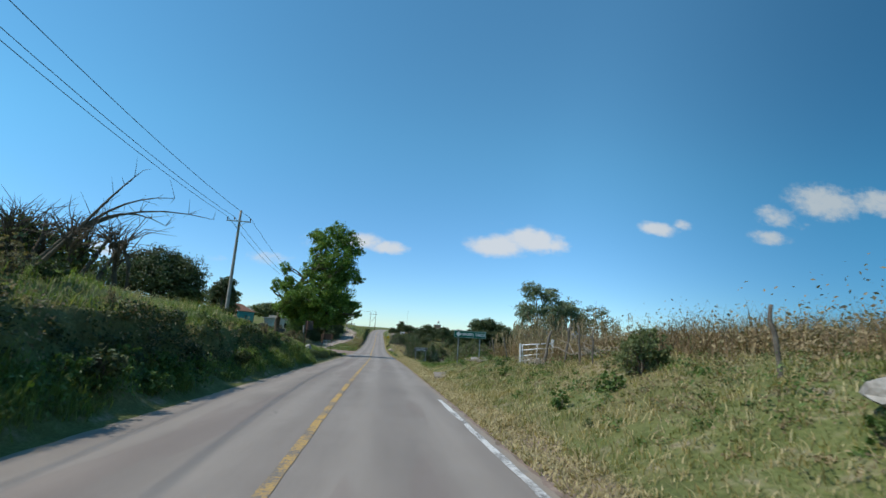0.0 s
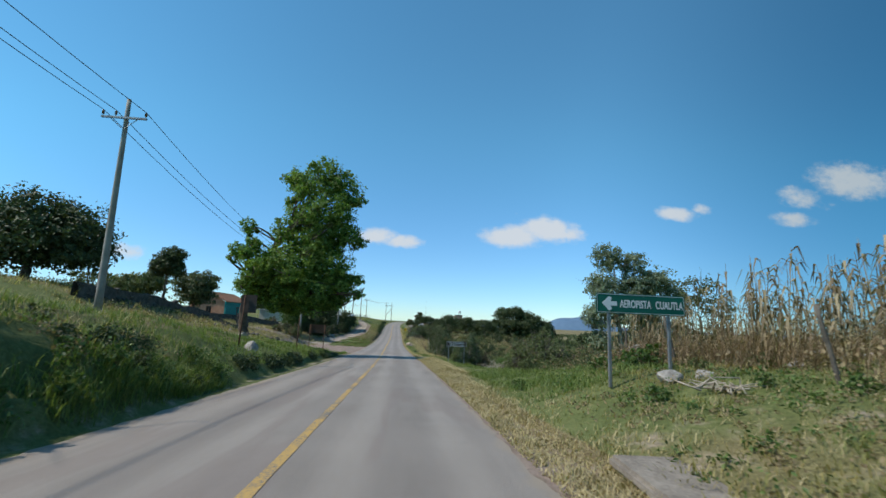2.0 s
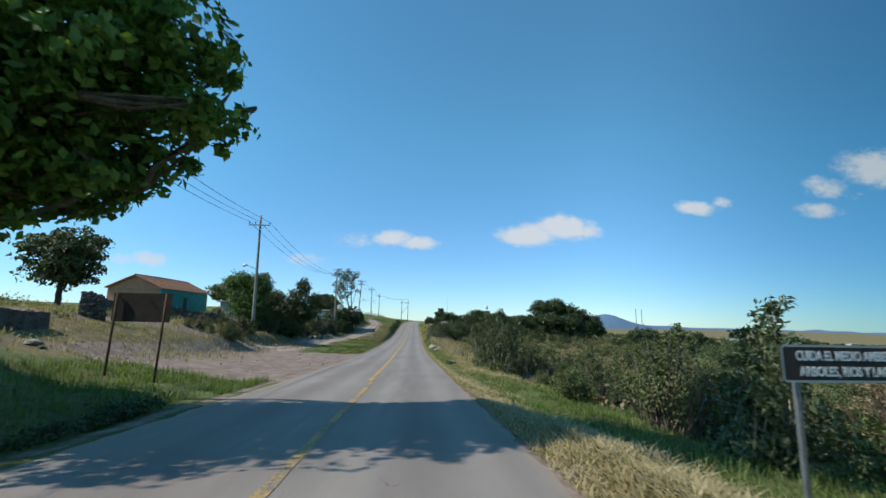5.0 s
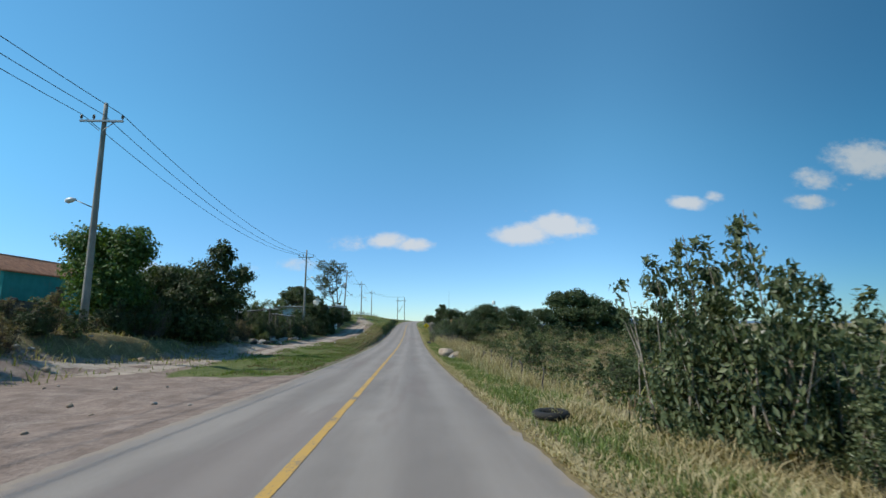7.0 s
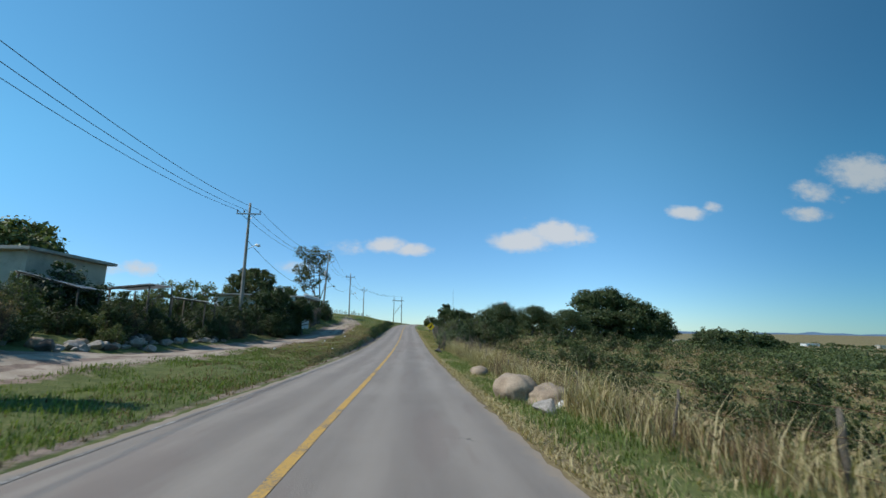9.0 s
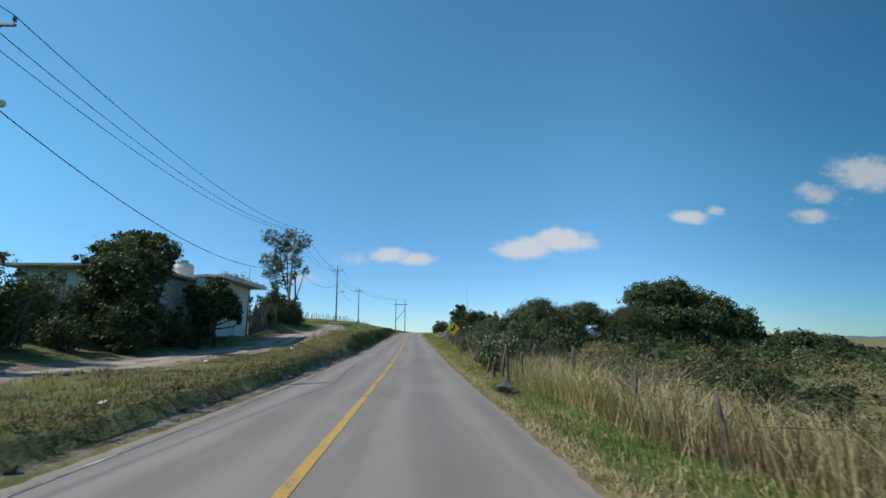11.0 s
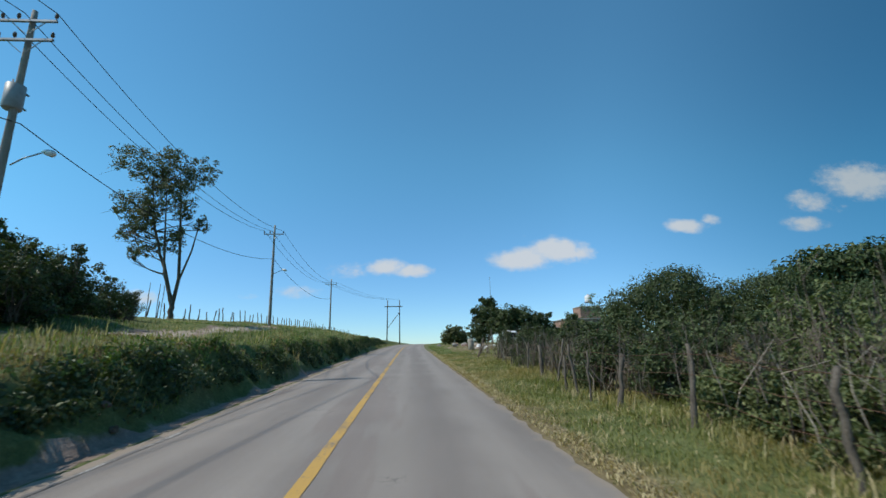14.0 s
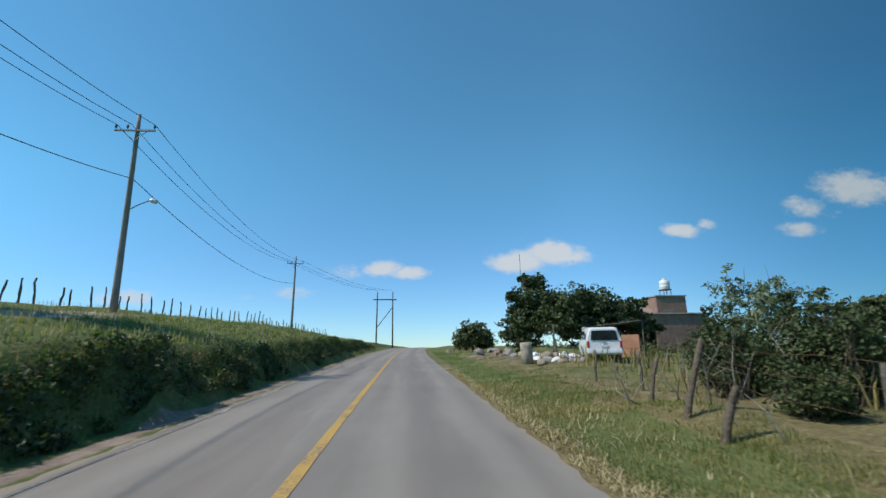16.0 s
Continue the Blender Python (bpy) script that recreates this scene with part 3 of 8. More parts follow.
def blob_points(rng, blobs, n, hollow=2.4):
    """n points gathered in clumps on the outer parts of ellipsoids (x, y, z, rx, ry, rz), and the way out there."""
    blobs = np.asarray(blobs, float)
    vol = (blobs[:, 3:].prod(1)) ** (2 / 3)
    clumps = max(20, n // 17)
    which = rng.choice(len(blobs), clumps, p=vol / vol.sum())
    u = rng.normal(0, 1, (clumps, 3))
    u /= np.linalg.norm(u, axis=1, keepdims=True)
    r = rng.uniform(0.12, 1, clumps) ** (1 / hollow) * rng.uniform(0.78, 1.22, clumps)
    c = blobs[which, :3] + u * blobs[which, 3:] * r[:, None]
    k = rng.integers(0, clumps, n)
    reach = (blobs[which, 3:].mean(1) * rng.uniform(0.06, 0.20, clumps))[k] + 0.07
    q = rng.normal(0, 1, (n, 3))
    q *= (rng.uniform(0, 1, n) ** 0.4 / (np.linalg.norm(q, axis=1) + 1e-9))[:, None]
    p = c[k] + q * 1.6 * reach[:, None] * [1, 1, 0.75]
    return p, u[k] + [0, 0, 0.35]


def tree(name, x, y, label, category, trunk, blobs, n, size, leaf, bark="bark", seed=1, group="", long=1.7, sink=0.15, twigs=0, z=None, sprigs=0, forks=()):
    """A tree: tapered trunk with limbs to every mass of leaves, and a crown of single leaves.
    trunk: points (dx, dy, height, radius); blobs are given from the foot of the trunk."""
    rng = np.random.default_rng(seed)
    base = ground_z(x, y) - sink if z is None else z
    top = thing(name, (x, y, base), label, category, group)
    tp = np.array(trunk, float)
    k = np.linspace(0, len(tp) - 1, 4 * len(tp))
    pts = np.stack([np.interp(k, range(len(tp)), tp[:, j]) for j in range(3)], 1)
    pts[2:] += rng.normal(0, 0.035, (len(pts) - 2, 3))
    rad = np.interp(k, range(len(tp)), tp[:, 3])
    rad[0] *= 1.5
    pieces = [tube_arrays(pts, rad, 9)]
    for fork in forks:
        fp = np.array(fork, float)
        pieces.append(tube_arrays(fp[:, :3], fp[:, 3], 8))
    blobs = list(blobs)
    stock = blobs[:24]
    for _ in range(sprigs):
        b = stock[rng.integers(0, len(stock))]
        u = rng.normal(0, 1, 3)
        u /= np.linalg.norm(u)
        small = np.array(b[3:]) * rng.uniform(0.2, 0.4)
        blobs.append((*(np.array(b[:3]) + u * np.array(b[3:]) * rng.uniform(1.0, 1.25)), *small))
    for bl in blobs:
        c = np.array(bl[:3])
        zmax = max(c[2] - 0.3 * np.hypot(c[0], c[1]), tp[-1, 2] * 0.35)
        s = int(np.argmin(np.abs(pts[:, 2] - min(zmax, pts[-1, 2]))))
        a = pts[s]
        mid = (a + c) / 2 + rng.normal(0, 0.12, 3) * np.linalg.norm(c - a)
        q = np.linspace(0, 1, 7)[:, None]
        path = (1 - q) ** 2 * a + 2 * q * (1 - q) * mid + q**2 * c
        r0 = min(rad[s] * 0.62, 0.02 + 0.045 * np.linalg.norm(c - a))
        pieces.append(tube_arrays(path, np.linspace(r0, 0.012, 7), 6))
        for _ in range(3 + twigs):
            e = c + rng.normal(0, 0.6, 3) * bl[3:]
            o = path[rng.integers(3, 7)]
            pieces.append(tube_arrays(np.stack([o, (o + e) / 2 + rng.normal(0, 0.1, 3), e]), [r0 * 0.4, r0 * 0.25, 0.006], 5))
    v, f = joined(pieces)
    under(shape("trunk", v, f, MAT[bark], True), top)
    p, out = blob_points(rng, blobs, n)
    v, f = leaves(rng, p, out, size, long=long)
    under(shape("crown", v, f, MAT[leaf]), top)
    return top


def shrub(name, x, y, label, blobs, n, size, leaf, seed=1, category="bush", stems=9, bark="bark", long=1.7, group="", z=None):
    """A bush of many thin stems from the ground with leaves out to its edge."""
    rng = np.random.default_rng(seed)
    base = (ground_z(x, y) if z is None else z) - 0.05
    top = thing(name, (x, y, base), label, category, group)
    pieces = []
    for bl in blobs:
        for _ in range(max(2, stems // len(blobs))):
            e = np.array(bl[:3]) + rng.normal(0, 0.55, 3) * bl[3:]
            a = np.array([bl[0] * 0.5 + rng.normal(0, 0.2), bl[1] * 0.5 + rng.normal(0, 0.2), 0.0])
            e[2] = max(e[2], 0.3)
            m = (a + e) / 2 + rng.normal(0, 0.15, 3)
            pieces.append(tube_arrays(np.stack([a, m, e]), [0.03, 0.02, 0.006], 5))
    v, f = joined(pieces)
    under(shape("branchwork", v, f, MAT[bark], True), top)
    p, out = blob_points(rng, blobs, n)
    p[:, 2] = np.maximum(p[:, 2], 0.02)
    v, f = leaves(rng, p, out, size, long=long)
    under(shape("foliage", v, f, MAT[leaf]), top)
    return top


# ---- ground: one sheet from the verge to the horizon ----
def build_ground():
    near = np.concatenate([np.arange(3.2, 5.3, 0.15), np.arange(5.4, 13.01, 0.4)])
    mid = 13 + np.cumsum(np.linspace(0.6, 4.0, 22))
    far = mid[-1] + np.cumsum(np.geomspace(6, 700, 17))
    half = np.concatenate([near, mid, far])
    d = np.concatenate([-half[::-1], [-3.0, -1.5, 0, 1.5, 3.0], half])
    y = np.concatenate([-30 - np.cumsum(np.geomspace(4, 600, 14))[::-1], np.arange(-30, 275, 0.55), 275 + np.cumsum(np.geomspace(1.5, 600, 26))])
    D, Y = np.meshgrid(d, y)
    Z = land(D, Y)
    Z = np.where(np.abs(D) <= 3.05, Z - 0.056, Z - 0.05)
    X = D + xc(np.clip(Y, -400, 420))
    v = np.stack([X, Y, Z], -1).reshape(-1, 3)
    nx = len(d)
    i, j = np.meshgrid(np.arange(len(y) - 1) * nx, np.arange(nx - 1), indexing="ij")
    a = (i + j).ravel()
    ob = shape("ground", v, np.stack([a, a + 1, a + nx + 1, a + nx], 1), MAT["ground"], True)
    # what covers the ground: bare dirt, green turf, dry straw
    bare = np.zeros_like(D)
    verge = np.where(D > 0, np.exp(-((np.abs(D) - 3.45) / 0.75) ** 2), np.exp(-((np.abs(D) - 3.3) / 0.24) ** 2))
    bare = np.maximum(bare, verge * np.where(D > 0, np.interp(Y, [0, 20, 30, 52, 66, 80, 120, 150], [0.7, 0.6, 0.45, 0.5, 0.45, 0.4, 0.45, 0.3]), np.interp(Y, [0, 40, 60, 120, 140], [0.3, 0.5, 0.7, 0.6, 0.9])))
    bare = np.where((D > 2.85) & (D < 3.5) & (Y > 62), 0.3, bare)
    bare = np.where((D < -3.5) & (D > -5.2) & ((Y > 136) | (Y < 34)), 0.0, bare)
    apron = (D < -2.5) & (D > -12.3) & (Y > 63) & (Y < 92)
    slant = np.clip((Y - 63 - 0.25 * (-D - 3)) / 2, 0, 1) * np.clip((89.5 - 0.25 * (-D - 3) + 2.5 * np.clip(-D - 8, 0, 4) - Y) / 2, 0, 1)
    bare = np.maximum(bare, np.where(apron, slant, 0))
    tx = np.interp(Y, [60, 76, 92, 112, 126, 150, 170, 190, 205], [-13.5, -11.5, -10.4, -9.9, -9.6, -9.0, -9.2, -12, -15])
    trk = np.exp(-((D - tx) / np.interp(Y, [60, 120, 140, 165, 200], [2.0, 1.8, 2.3, 2.3, 1.0])) ** 4) * ((Y > 63) & (Y < 200))
    bare = np.maximum(bare, trk * 0.95)
    path = np.interp(Y, [68, 76, 80, 84, 90], [-20, -17.5, -15.2, -13.2, -11.5])
    bare = np.maximum(bare, 0.8 * np.exp(-((D - path) / 1.1) ** 4) * ((Y > 68) & (Y < 90)))
    bare = np.maximum(bare, 0.55 * np.exp(-((D - 7) / 2.5) ** 2 - ((Y - 205) / 14) ** 2))
    bare = np.maximum(bare, 0.8 * np.exp(-((D - 4.6) / 0.9) ** 2 - ((Y - 48) / 4) ** 2))
    bare = np.maximum(bare, 0.34 * ((D > 4) & (D < 11) & (Y < 27)))
    bare = np.maximum(bare, 0.20 * ((D < -3.2) & (D > -8.6) & (Y > 117) & (Y < 162)))
    bare = np.maximum(bare, 0.7 * ((D > 2.9) & (D < 3.35) & (Y < 62)))
    dry = np.where(D > 0, np.interp(Y, [-20, 20, 30, 45, 62, 85, 110, 150, 185, 230], [0.45, 0.42, 0.2, 0.2, 0.35, 0.7, 0.7, 0.5, 0.3, 0.45]), np.interp(Y, [-20, 24, 36, 60, 84, 112, 120, 138, 160, 178, 230], [0.36, 0.3, 0.14, 0.12, 0.14, 0.2, 0.42, 0.5, 0.42, 0.25, 0.25]))
    dry = np.where((D > 2.9) & (D < np.interp(Y, [60, 80], [4.1, 3.5])) & (Y > 20) & (Y < 200), 0.95, dry)
    dry = np.where((D > 3.8) & (D < 5.4) & (Y > 30), dry * 0.62, dry)
    dry = np.where(np.abs(D) > 16, dry * 0.6 + 0.12, dry)
    dry = np.where(np.abs(D) > 130, 0.62, dry)
    dry = np.where((D < -6.2) & (D > -12) & (Y > 30) & (Y < 62), 0.5, dry)
    dry = np.where((D > 8) & (D < 60) & (Y > 66) & (Y < 200), 0.5, dry)
    dry = np.where((D < -9) & (D > -60) & (Y > 44) & (Y < 104), 0.62, dry)
    dry = np.where((D > 5.2) & (D < 12) & (Y > 178) & (Y < 212), 0.55, dry)
    cover = np.stack([bare, 1 - dry, dry, np.ones_like(D)], -1).reshape(-1).astype(np.float32)
    at = ob.data.attributes.new("cover", "FLOAT_COLOR", "POINT")
    at.data.foreach_set("color", cover)
    tagged(ob, "roadside land of grass, dry straw and bare dirt", "ground", kind="structure")


def strip(name, d0, d1, y0, y1, lift, mat, steps=1, dy=1.0, jag=0.0, seed=3):
    """A band of the road between two distances from the centre line."""
    rng = np.random.default_rng(seed)
    y = np.arange(y0, y1 + dy / 2, dy)
    d = np.linspace(d0, d1, steps + 1)
    D, Y = np.meshgrid(d, y)
    D = D.copy()
    if jag:
        D[:, 0] += rng.normal(0, jag, len(y))
        D[:, -1] += rng.normal(0, jag, len(y))
    crown = -0.05 * (D / 3.0) ** 2
    v = np.stack([D + xc(Y), Y, zr(Y) + crown + lift], -1).reshape(-1, 3)
    n = steps + 1
    i, j = np.meshgrid(np.arange(len(y) - 1) * n, np.arange(steps), indexing="ij")
    a = (i + j).ravel()
    ob = shape(name, v, np.stack([a, a + 1, a + n + 1, a + n], 1), mat, True)
    at = ob.data.attributes.new("across", "FLOAT", "POINT")
    at.data.foreach_set("value", D.ravel().astype(np.float32))
    return ob


build_ground()
tagged(strip("road", -3.03, 2.93, -60, 420, 0.0, MAT["road"], 12, 0.25, 0.03), "worn grey two-lane asphalt country road", "road", kind="structure")
tagged(strip("centre_line", -0.07, 0.07, -60, 64, 0.006, MAT["faded_yellow"], 1, 0.5, 0.006), "faded yellow centre line, heavily worn", "road marking", kind="structure")
tagged(strip("centre_line", -0.17, -0.02, 64, 330, 0.006, MAT["yellow"], 1, 0.5, 0.004), "solid yellow centre line, worn", "road marking", kind="structure")
tagged(strip("edge_line", -2.80, -2.72, 93, 232, 0.006, MAT["worn_white"], 1, 0.5, 0.012, 4), "thin white edge line along the left of the road, worn", "road marking", kind="structure")
tagged(strip("edge_line", 2.68, 2.80, -60, 14.5, 0.006, MAT["white"], 1, 0.5, 0.01), "white painted edge line, worn", "road marking", kind="structure")


def dirt_track():
    """The farm track along the left, worn a little into the land."""
    r = np.random.default_rng(12)
    y = np.arange(86.0, 200.0, 0.5)
    mid = np.interp(y, [86, 92, 112, 126, 150, 170, 190, 205], [-10.9, -10.4, -9.9, -9.6, -9.0, -9.2, -12, -15])
    half = np.interp(y, [86, 92, 125, 150, 175, 200], [1.5, 1.25, 1.25, 1.15, 1.1, 0.5])
    k = np.linspace(-1, 1, 9)
    D = mid[:, None] + k * half[:, None] + 0.22 * np.abs(k) ** 3 * np.stack([lump(y * 0 + j, y, 1.1) + 0.6 * lump(y * 0 + 3 * j, y, 0.4) for j in range(9)], 1)
    Y = np.repeat(y[:, None], 9, 1)
    Z = land(D, Y) - 0.02 - 0.035 * (1 - np.abs(k)) - 0.03 * np.abs(k) ** 4
    v = np.stack([D + xc(Y), Y, Z + 0.02 * r.normal(0, 0.3, Z.shape)], -1).reshape(-1, 3)
    i, j = np.meshgrid(np.arange(len(y) - 1) * 9, np.arange(8), indexing="ij")
    a = (i + j).ravel()
    tagged(shape("dirt_track", v, np.stack([a, a + 1, a + 10, a + 9], 1), MAT["pale_dirt"], True), "pale dusty farm track of bare earth", "dirt track", kind="structure")


dirt_track()


# ---- power line ----
def utility_pole(x, y, z0, z1, lean=(0.0, 0.0), arms=((1.0, 1.02),), lamp=0, lamp_at=0.62, box_at=None, label="weathered concrete utility pole with a crossarm"):
    top = thing("utility_pole", (x, y, z0), label, "utility pole", "power line poles")
    h = z1 - z0
    k = np.linspace(0, 1, 12)
    pts = np.stack([lean[0] * k, lean[1] * k, h * k], 1)
    part("pole", tube_bm(pts, 0.165 - 0.075 * k, 12), MAT["pole_concrete"], top, smooth=True)
    for drop, half in arms:
        c = np.array([lean[0], lean[1], h - drop]) * 1.0
        arm = part("crossarm", box((2 * half, 0.09, 0.10), (c[0], c[1] - 0.15, c[2]), 0.012), MAT["steel"], top)
        for off in (-half + 0.06, -0.38 * half, half - 0.06):
            pin = [(c[0] + off, c[1] - 0.15, c[2] + zz) for zz in (0.05, 0.12, 0.14, 0.20, 0.21, 0.27, 0.28, 0.33)]
            part("insulator", tube_bm(pin, [0.015, 0.015, 0.06, 0.05, 0.065, 0.05, 0.055, 0.02], 10), MAT["porcelain"], arm, smooth=True)
        for s in (-1, 1):
            part("brace", tube_bm([(c[0] + s * half * 0.6, c[1] - 0.15, c[2] - 0.05), (c[0] + s * 0.08, c[1] - 0.13, c[2] - 0.5)], [0.018, 0.018], 6), MAT["steel"], top)
    if lamp:
        zl = h * lamp_at
        fx = lean[0] * lamp_at
        side = math.copysign(1, lamp)
        arm = part("lamp_arm", tube_bm([(fx, 0, zl), (fx + side * 0.5, -0.1, zl + 0.22), (fx + side * abs(lamp), -0.15, zl + 0.42)], [0.03, 0.025, 0.025], 8), MAT["steel"], top, smooth=True)
        part("lamp_head", tube_bm([(fx + side * (abs(lamp) - 0.05), -0.15, zl + 0.44), (fx + side * (abs(lamp) + 0.12), -0.15, zl + 0.42), (fx + side * (abs(lamp) + 0.32), -0.15, zl + 0.36), (fx + side * (abs(lamp) + 0.42), -0.15, zl + 0.33)], [0.05, 0.12, 0.13, 0.04], 10), MAT["porcelain_white"], arm, "white street lamp head", smooth=True)
    if box_at:
        zb = h * box_at
        fx = lean[0] * box_at
        can = part("transformer", tube_bm([(fx - 0.1, -0.42, zb), (fx - 0.1, -0.42, zb + 0.05), (fx - 0.1, -0.42, zb + 0.95), (fx - 0.1, -0.42, zb + 1.0)], [0.25, 0.29, 0.29, 0.2], 16), MAT["can_grey"], top, "grey cylindrical transformer", smooth=True)
        for s in (-0.15, 0.12):
            part("bushing", tube_bm([(fx - 0.1 + s, -0.42, zb + 0.98), (fx - 0.1 + s, -0.42, zb + 1.22)], [0.04, 0.025], 8), MAT["porcelain"], can, smooth=True)
        for hz in (0.2, 0.8):
            part("bracket", box((0.08, 0.4, 0.06), (fx, -0.2, zb + hz), 0.008), MAT["steel"], top)
    return top


MAT["porcelain_white"] = surface("white_enamel", (0.62, 0.62, 0.60), (0.78, 0.78, 0.76), 4, 40, 0.35, 0.05, 0.002, spec=0.5)
MAT["can_grey"] = surface("grey_transformer_paint", (0.20, 0.205, 0.21), (0.33, 0.335, 0.34), 3, 40, 0.5, 0.1, 0.003)
# foot x, y, z; top z; lean at the top
POLES = [
    ((-13.8, -10.0, 2.5), 14.5, (0, 0), {}),
    ((-13.7, 40.9, -0.35), 9.8, (0.05, -0.3), {}),
    ((-16.2, 90.6, -2.3), 8.35, (-0.1, -0.2), {"lamp": -0.95, "lamp_at": 0.50}),
    ((-16.1, 128.4, -3.6), 7.3, (0.0, 0.0), {"lamp": 0.8}),
    ((-17.45, 166.6, -1.2), 9.05, (0.65, -0.7), {"lamp": 1.2, "lamp_at": 0.43, "box_at": 0.62, "arms": ((0.55, 1.0), (1.35, 1.0))}),
    ((-17.5, 196.0, -0.95), 9.35, (0.0, -0.4), {"lamp": 1.0, "lamp_at": 0.505}),
    ((-18.2, 229.2, -0.1), 9.05, (0.0, 0.0), {}),
]
for (px, py, pz), tz, lean, extra in POLES:
    utility_pole(px, py, pz, tz, lean, **extra)


def h_frame():
    top = thing("h_frame_pylon", (-8.6, 255.5, ground_z(-8.6, 255.5) - 0.2), "wooden H-frame power pylon with two legs", "power pylon")
    for s in (-1, 1):
        part("leg", tube_bm([(1.5 * s, 0, 0), (1.42 * s, 0, 10.3)], [0.15, 0.1], 10), MAT["grey_wood"], top, smooth=True)
    part("crossarm", box((4.3, 0.14, 0.2), (0, -0.15, 8.8), 0.02), MAT["grey_wood"], top)
    part("brace", tube_bm([(-1.45, -0.12, 3.6), (1.42, -0.12, 7.4)], [0.07, 0.07], 8), MAT["grey_wood"], top, smooth=True)


h_frame()


def wire(a, b, sag, r, name="power_line_wire", label="dark overhead power line wire"):
    k = np.linspace(0, 1, 22)[:, None]
    p = np.array(a) * (1 - k) + np.array(b) * k
    p[:, 2] -= 4 * sag * (k * (1 - k))[:, 0]
    v, f = tube_arrays(p, np.full(len(p), r * 1.5), 5)
    tagged(shape(name, v, f, MAT["cable"], True), label, "wire", "overhead wires")


MIDDLE = (-0.38, -0.38, 0.05, -0.2, -0.2, -0.2, -0.2)
for i, ((p0, t0, l0, e0), (p1, t1, l1, e1)) in enumerate(zip(POLES[:-1], POLES[1:])):
    for o0, o1 in ((-0.95, -0.95), (MIDDLE[i], MIDDLE[i + 1]), (0.95, 0.95)):
        drop0, drop1 = (e0.get("arms", ((1.0, 1),))[0][0] - 0.33), (e1.get("arms", ((1.0, 1),))[0][0] - 0.33)
        wire((p0[0] + l0[0] + o0, p0[1] + l0[1] - 0.15, t0 - drop0), (p1[0] + l1[0] + o1, p1[1] + l1[1] - 0.15, t1 - drop1), 1.4, 0.011)
for off in (-0.95, -0.2, 0.95):
    wire((-18.2 + off, 229.05, 8.38), (-8.6 + 1.4 * off, 255.4, 8.2), 0.8, 0.011)
for (i, drop0), (j, drop1), sag in (((3, 3.2), (4, 4.3), 2.3), ((4, 4.3), (5, 3.5), 1.4), ((5, 3.5), (6, 3.5), 1.4)):
    (p0, t0, l0, _), (p1, t1, l1, _) = POLES[i], POLES[j]
    wire((p0[0] + 0.7 * l0[0], p0[1] - 0.14, t0 - drop0), (p1[0] + 0.7 * l1[0], p1[1] - 0.14, t1 - drop1), sag, 0.014, "service_cable", "dark low overhead service cable")
# ---- trees ----
# the big roadside tree: leaning trunk, thick pollarded limb, tall crown
tree("walnut_tree", -13.6, 58.8, "tall leafy green roadside tree with a lopped limb", "tree",
     [(0, 0, 0, 0.36), (-0.1, -0.3, 2.4, 0.30), (0.9, -1.6, 4.6, 0.26), (3.2, -3.2, 7.6, 0.2), (5.6, -3.7, 11.2, 0.08)],
     [(6.67, -3.8, 13.4, 1.2, 1.2, 1.1), (5.35, -4.1, 12.4, 1.5, 1.6, 1.5), (4.2, -3.2, 12.7, 1.0, 1.1, 0.9), (7.9, -3.4, 12.2, 1.4, 1.6, 1.3), (9.3, -3.9, 11.1, 0.75, 0.9, 0.55),
      (7.0, -4.4, 10.1, 2.0, 2.0, 1.7), (4.8, -3.0, 9.7, 1.5, 1.7, 1.5), (3.8, -4.0, 8.2, 1.0, 1.3, 1.0), (8.2, -3.4, 8.5, 1.45, 1.7, 1.4), (6.4, -3.0, 7.8, 1.7, 1.9, 1.5),
      (2.6, -4.4, 5.3, 1.7, 1.8, 1.5), (4.7, -4.6, 5.9, 2.1, 2.0, 1.8), (7.0, -3.6, 5.7, 2.0, 2.2, 1.7), (5.8, -2.6, 4.6, 1.9, 1.8, 1.5), (0.42, -3.9, 6.4, 0.75, 0.75, 0.72), (0.9, -3.8, 8.5, 0.68, 0.68, 0.66),
      (1.6, -3.6, 4.5, 1.1, 1.3, 0.95), (3.9, -3.2, 3.5, 1.6, 1.8, 1.1), (6.3, -4.2, 3.5, 1.6, 1.7, 1.1), (8.4, -3.6, 4.4, 1.2, 1.5, 0.95), (9.6, -4.0, 4.7, 0.7, 0.9, 0.55), (9.7, -3.5, 3.6, 0.5, 0.7, 0.4),
      (2.4, -2.4, 3.2, 1.1, 1.2, 0.8), (8.0, -2.8, 3.1, 0.9, 1.1, 0.6), (5.2, -1.8, 3.0, 1.4, 1.4, 0.8),
      (1.3, -2.6, 3.1, 0.8, 0.9, 0.5), (3.4, -2.9, 2.4, 1.0, 1.0, 0.5), (4.8, -2.6, 2.2, 1.1, 1.1, 0.5), (6.3, -3.2, 2.4, 1.2, 1.2, 0.6), (7.4, -3.0, 2.6, 0.8, 0.9, 0.45), (0.3, -1.8, 3.9, 0.9, 0.9, 0.6)],
     70000, 0.12, "walnut_leaf", seed=5, twigs=1, sprigs=70)
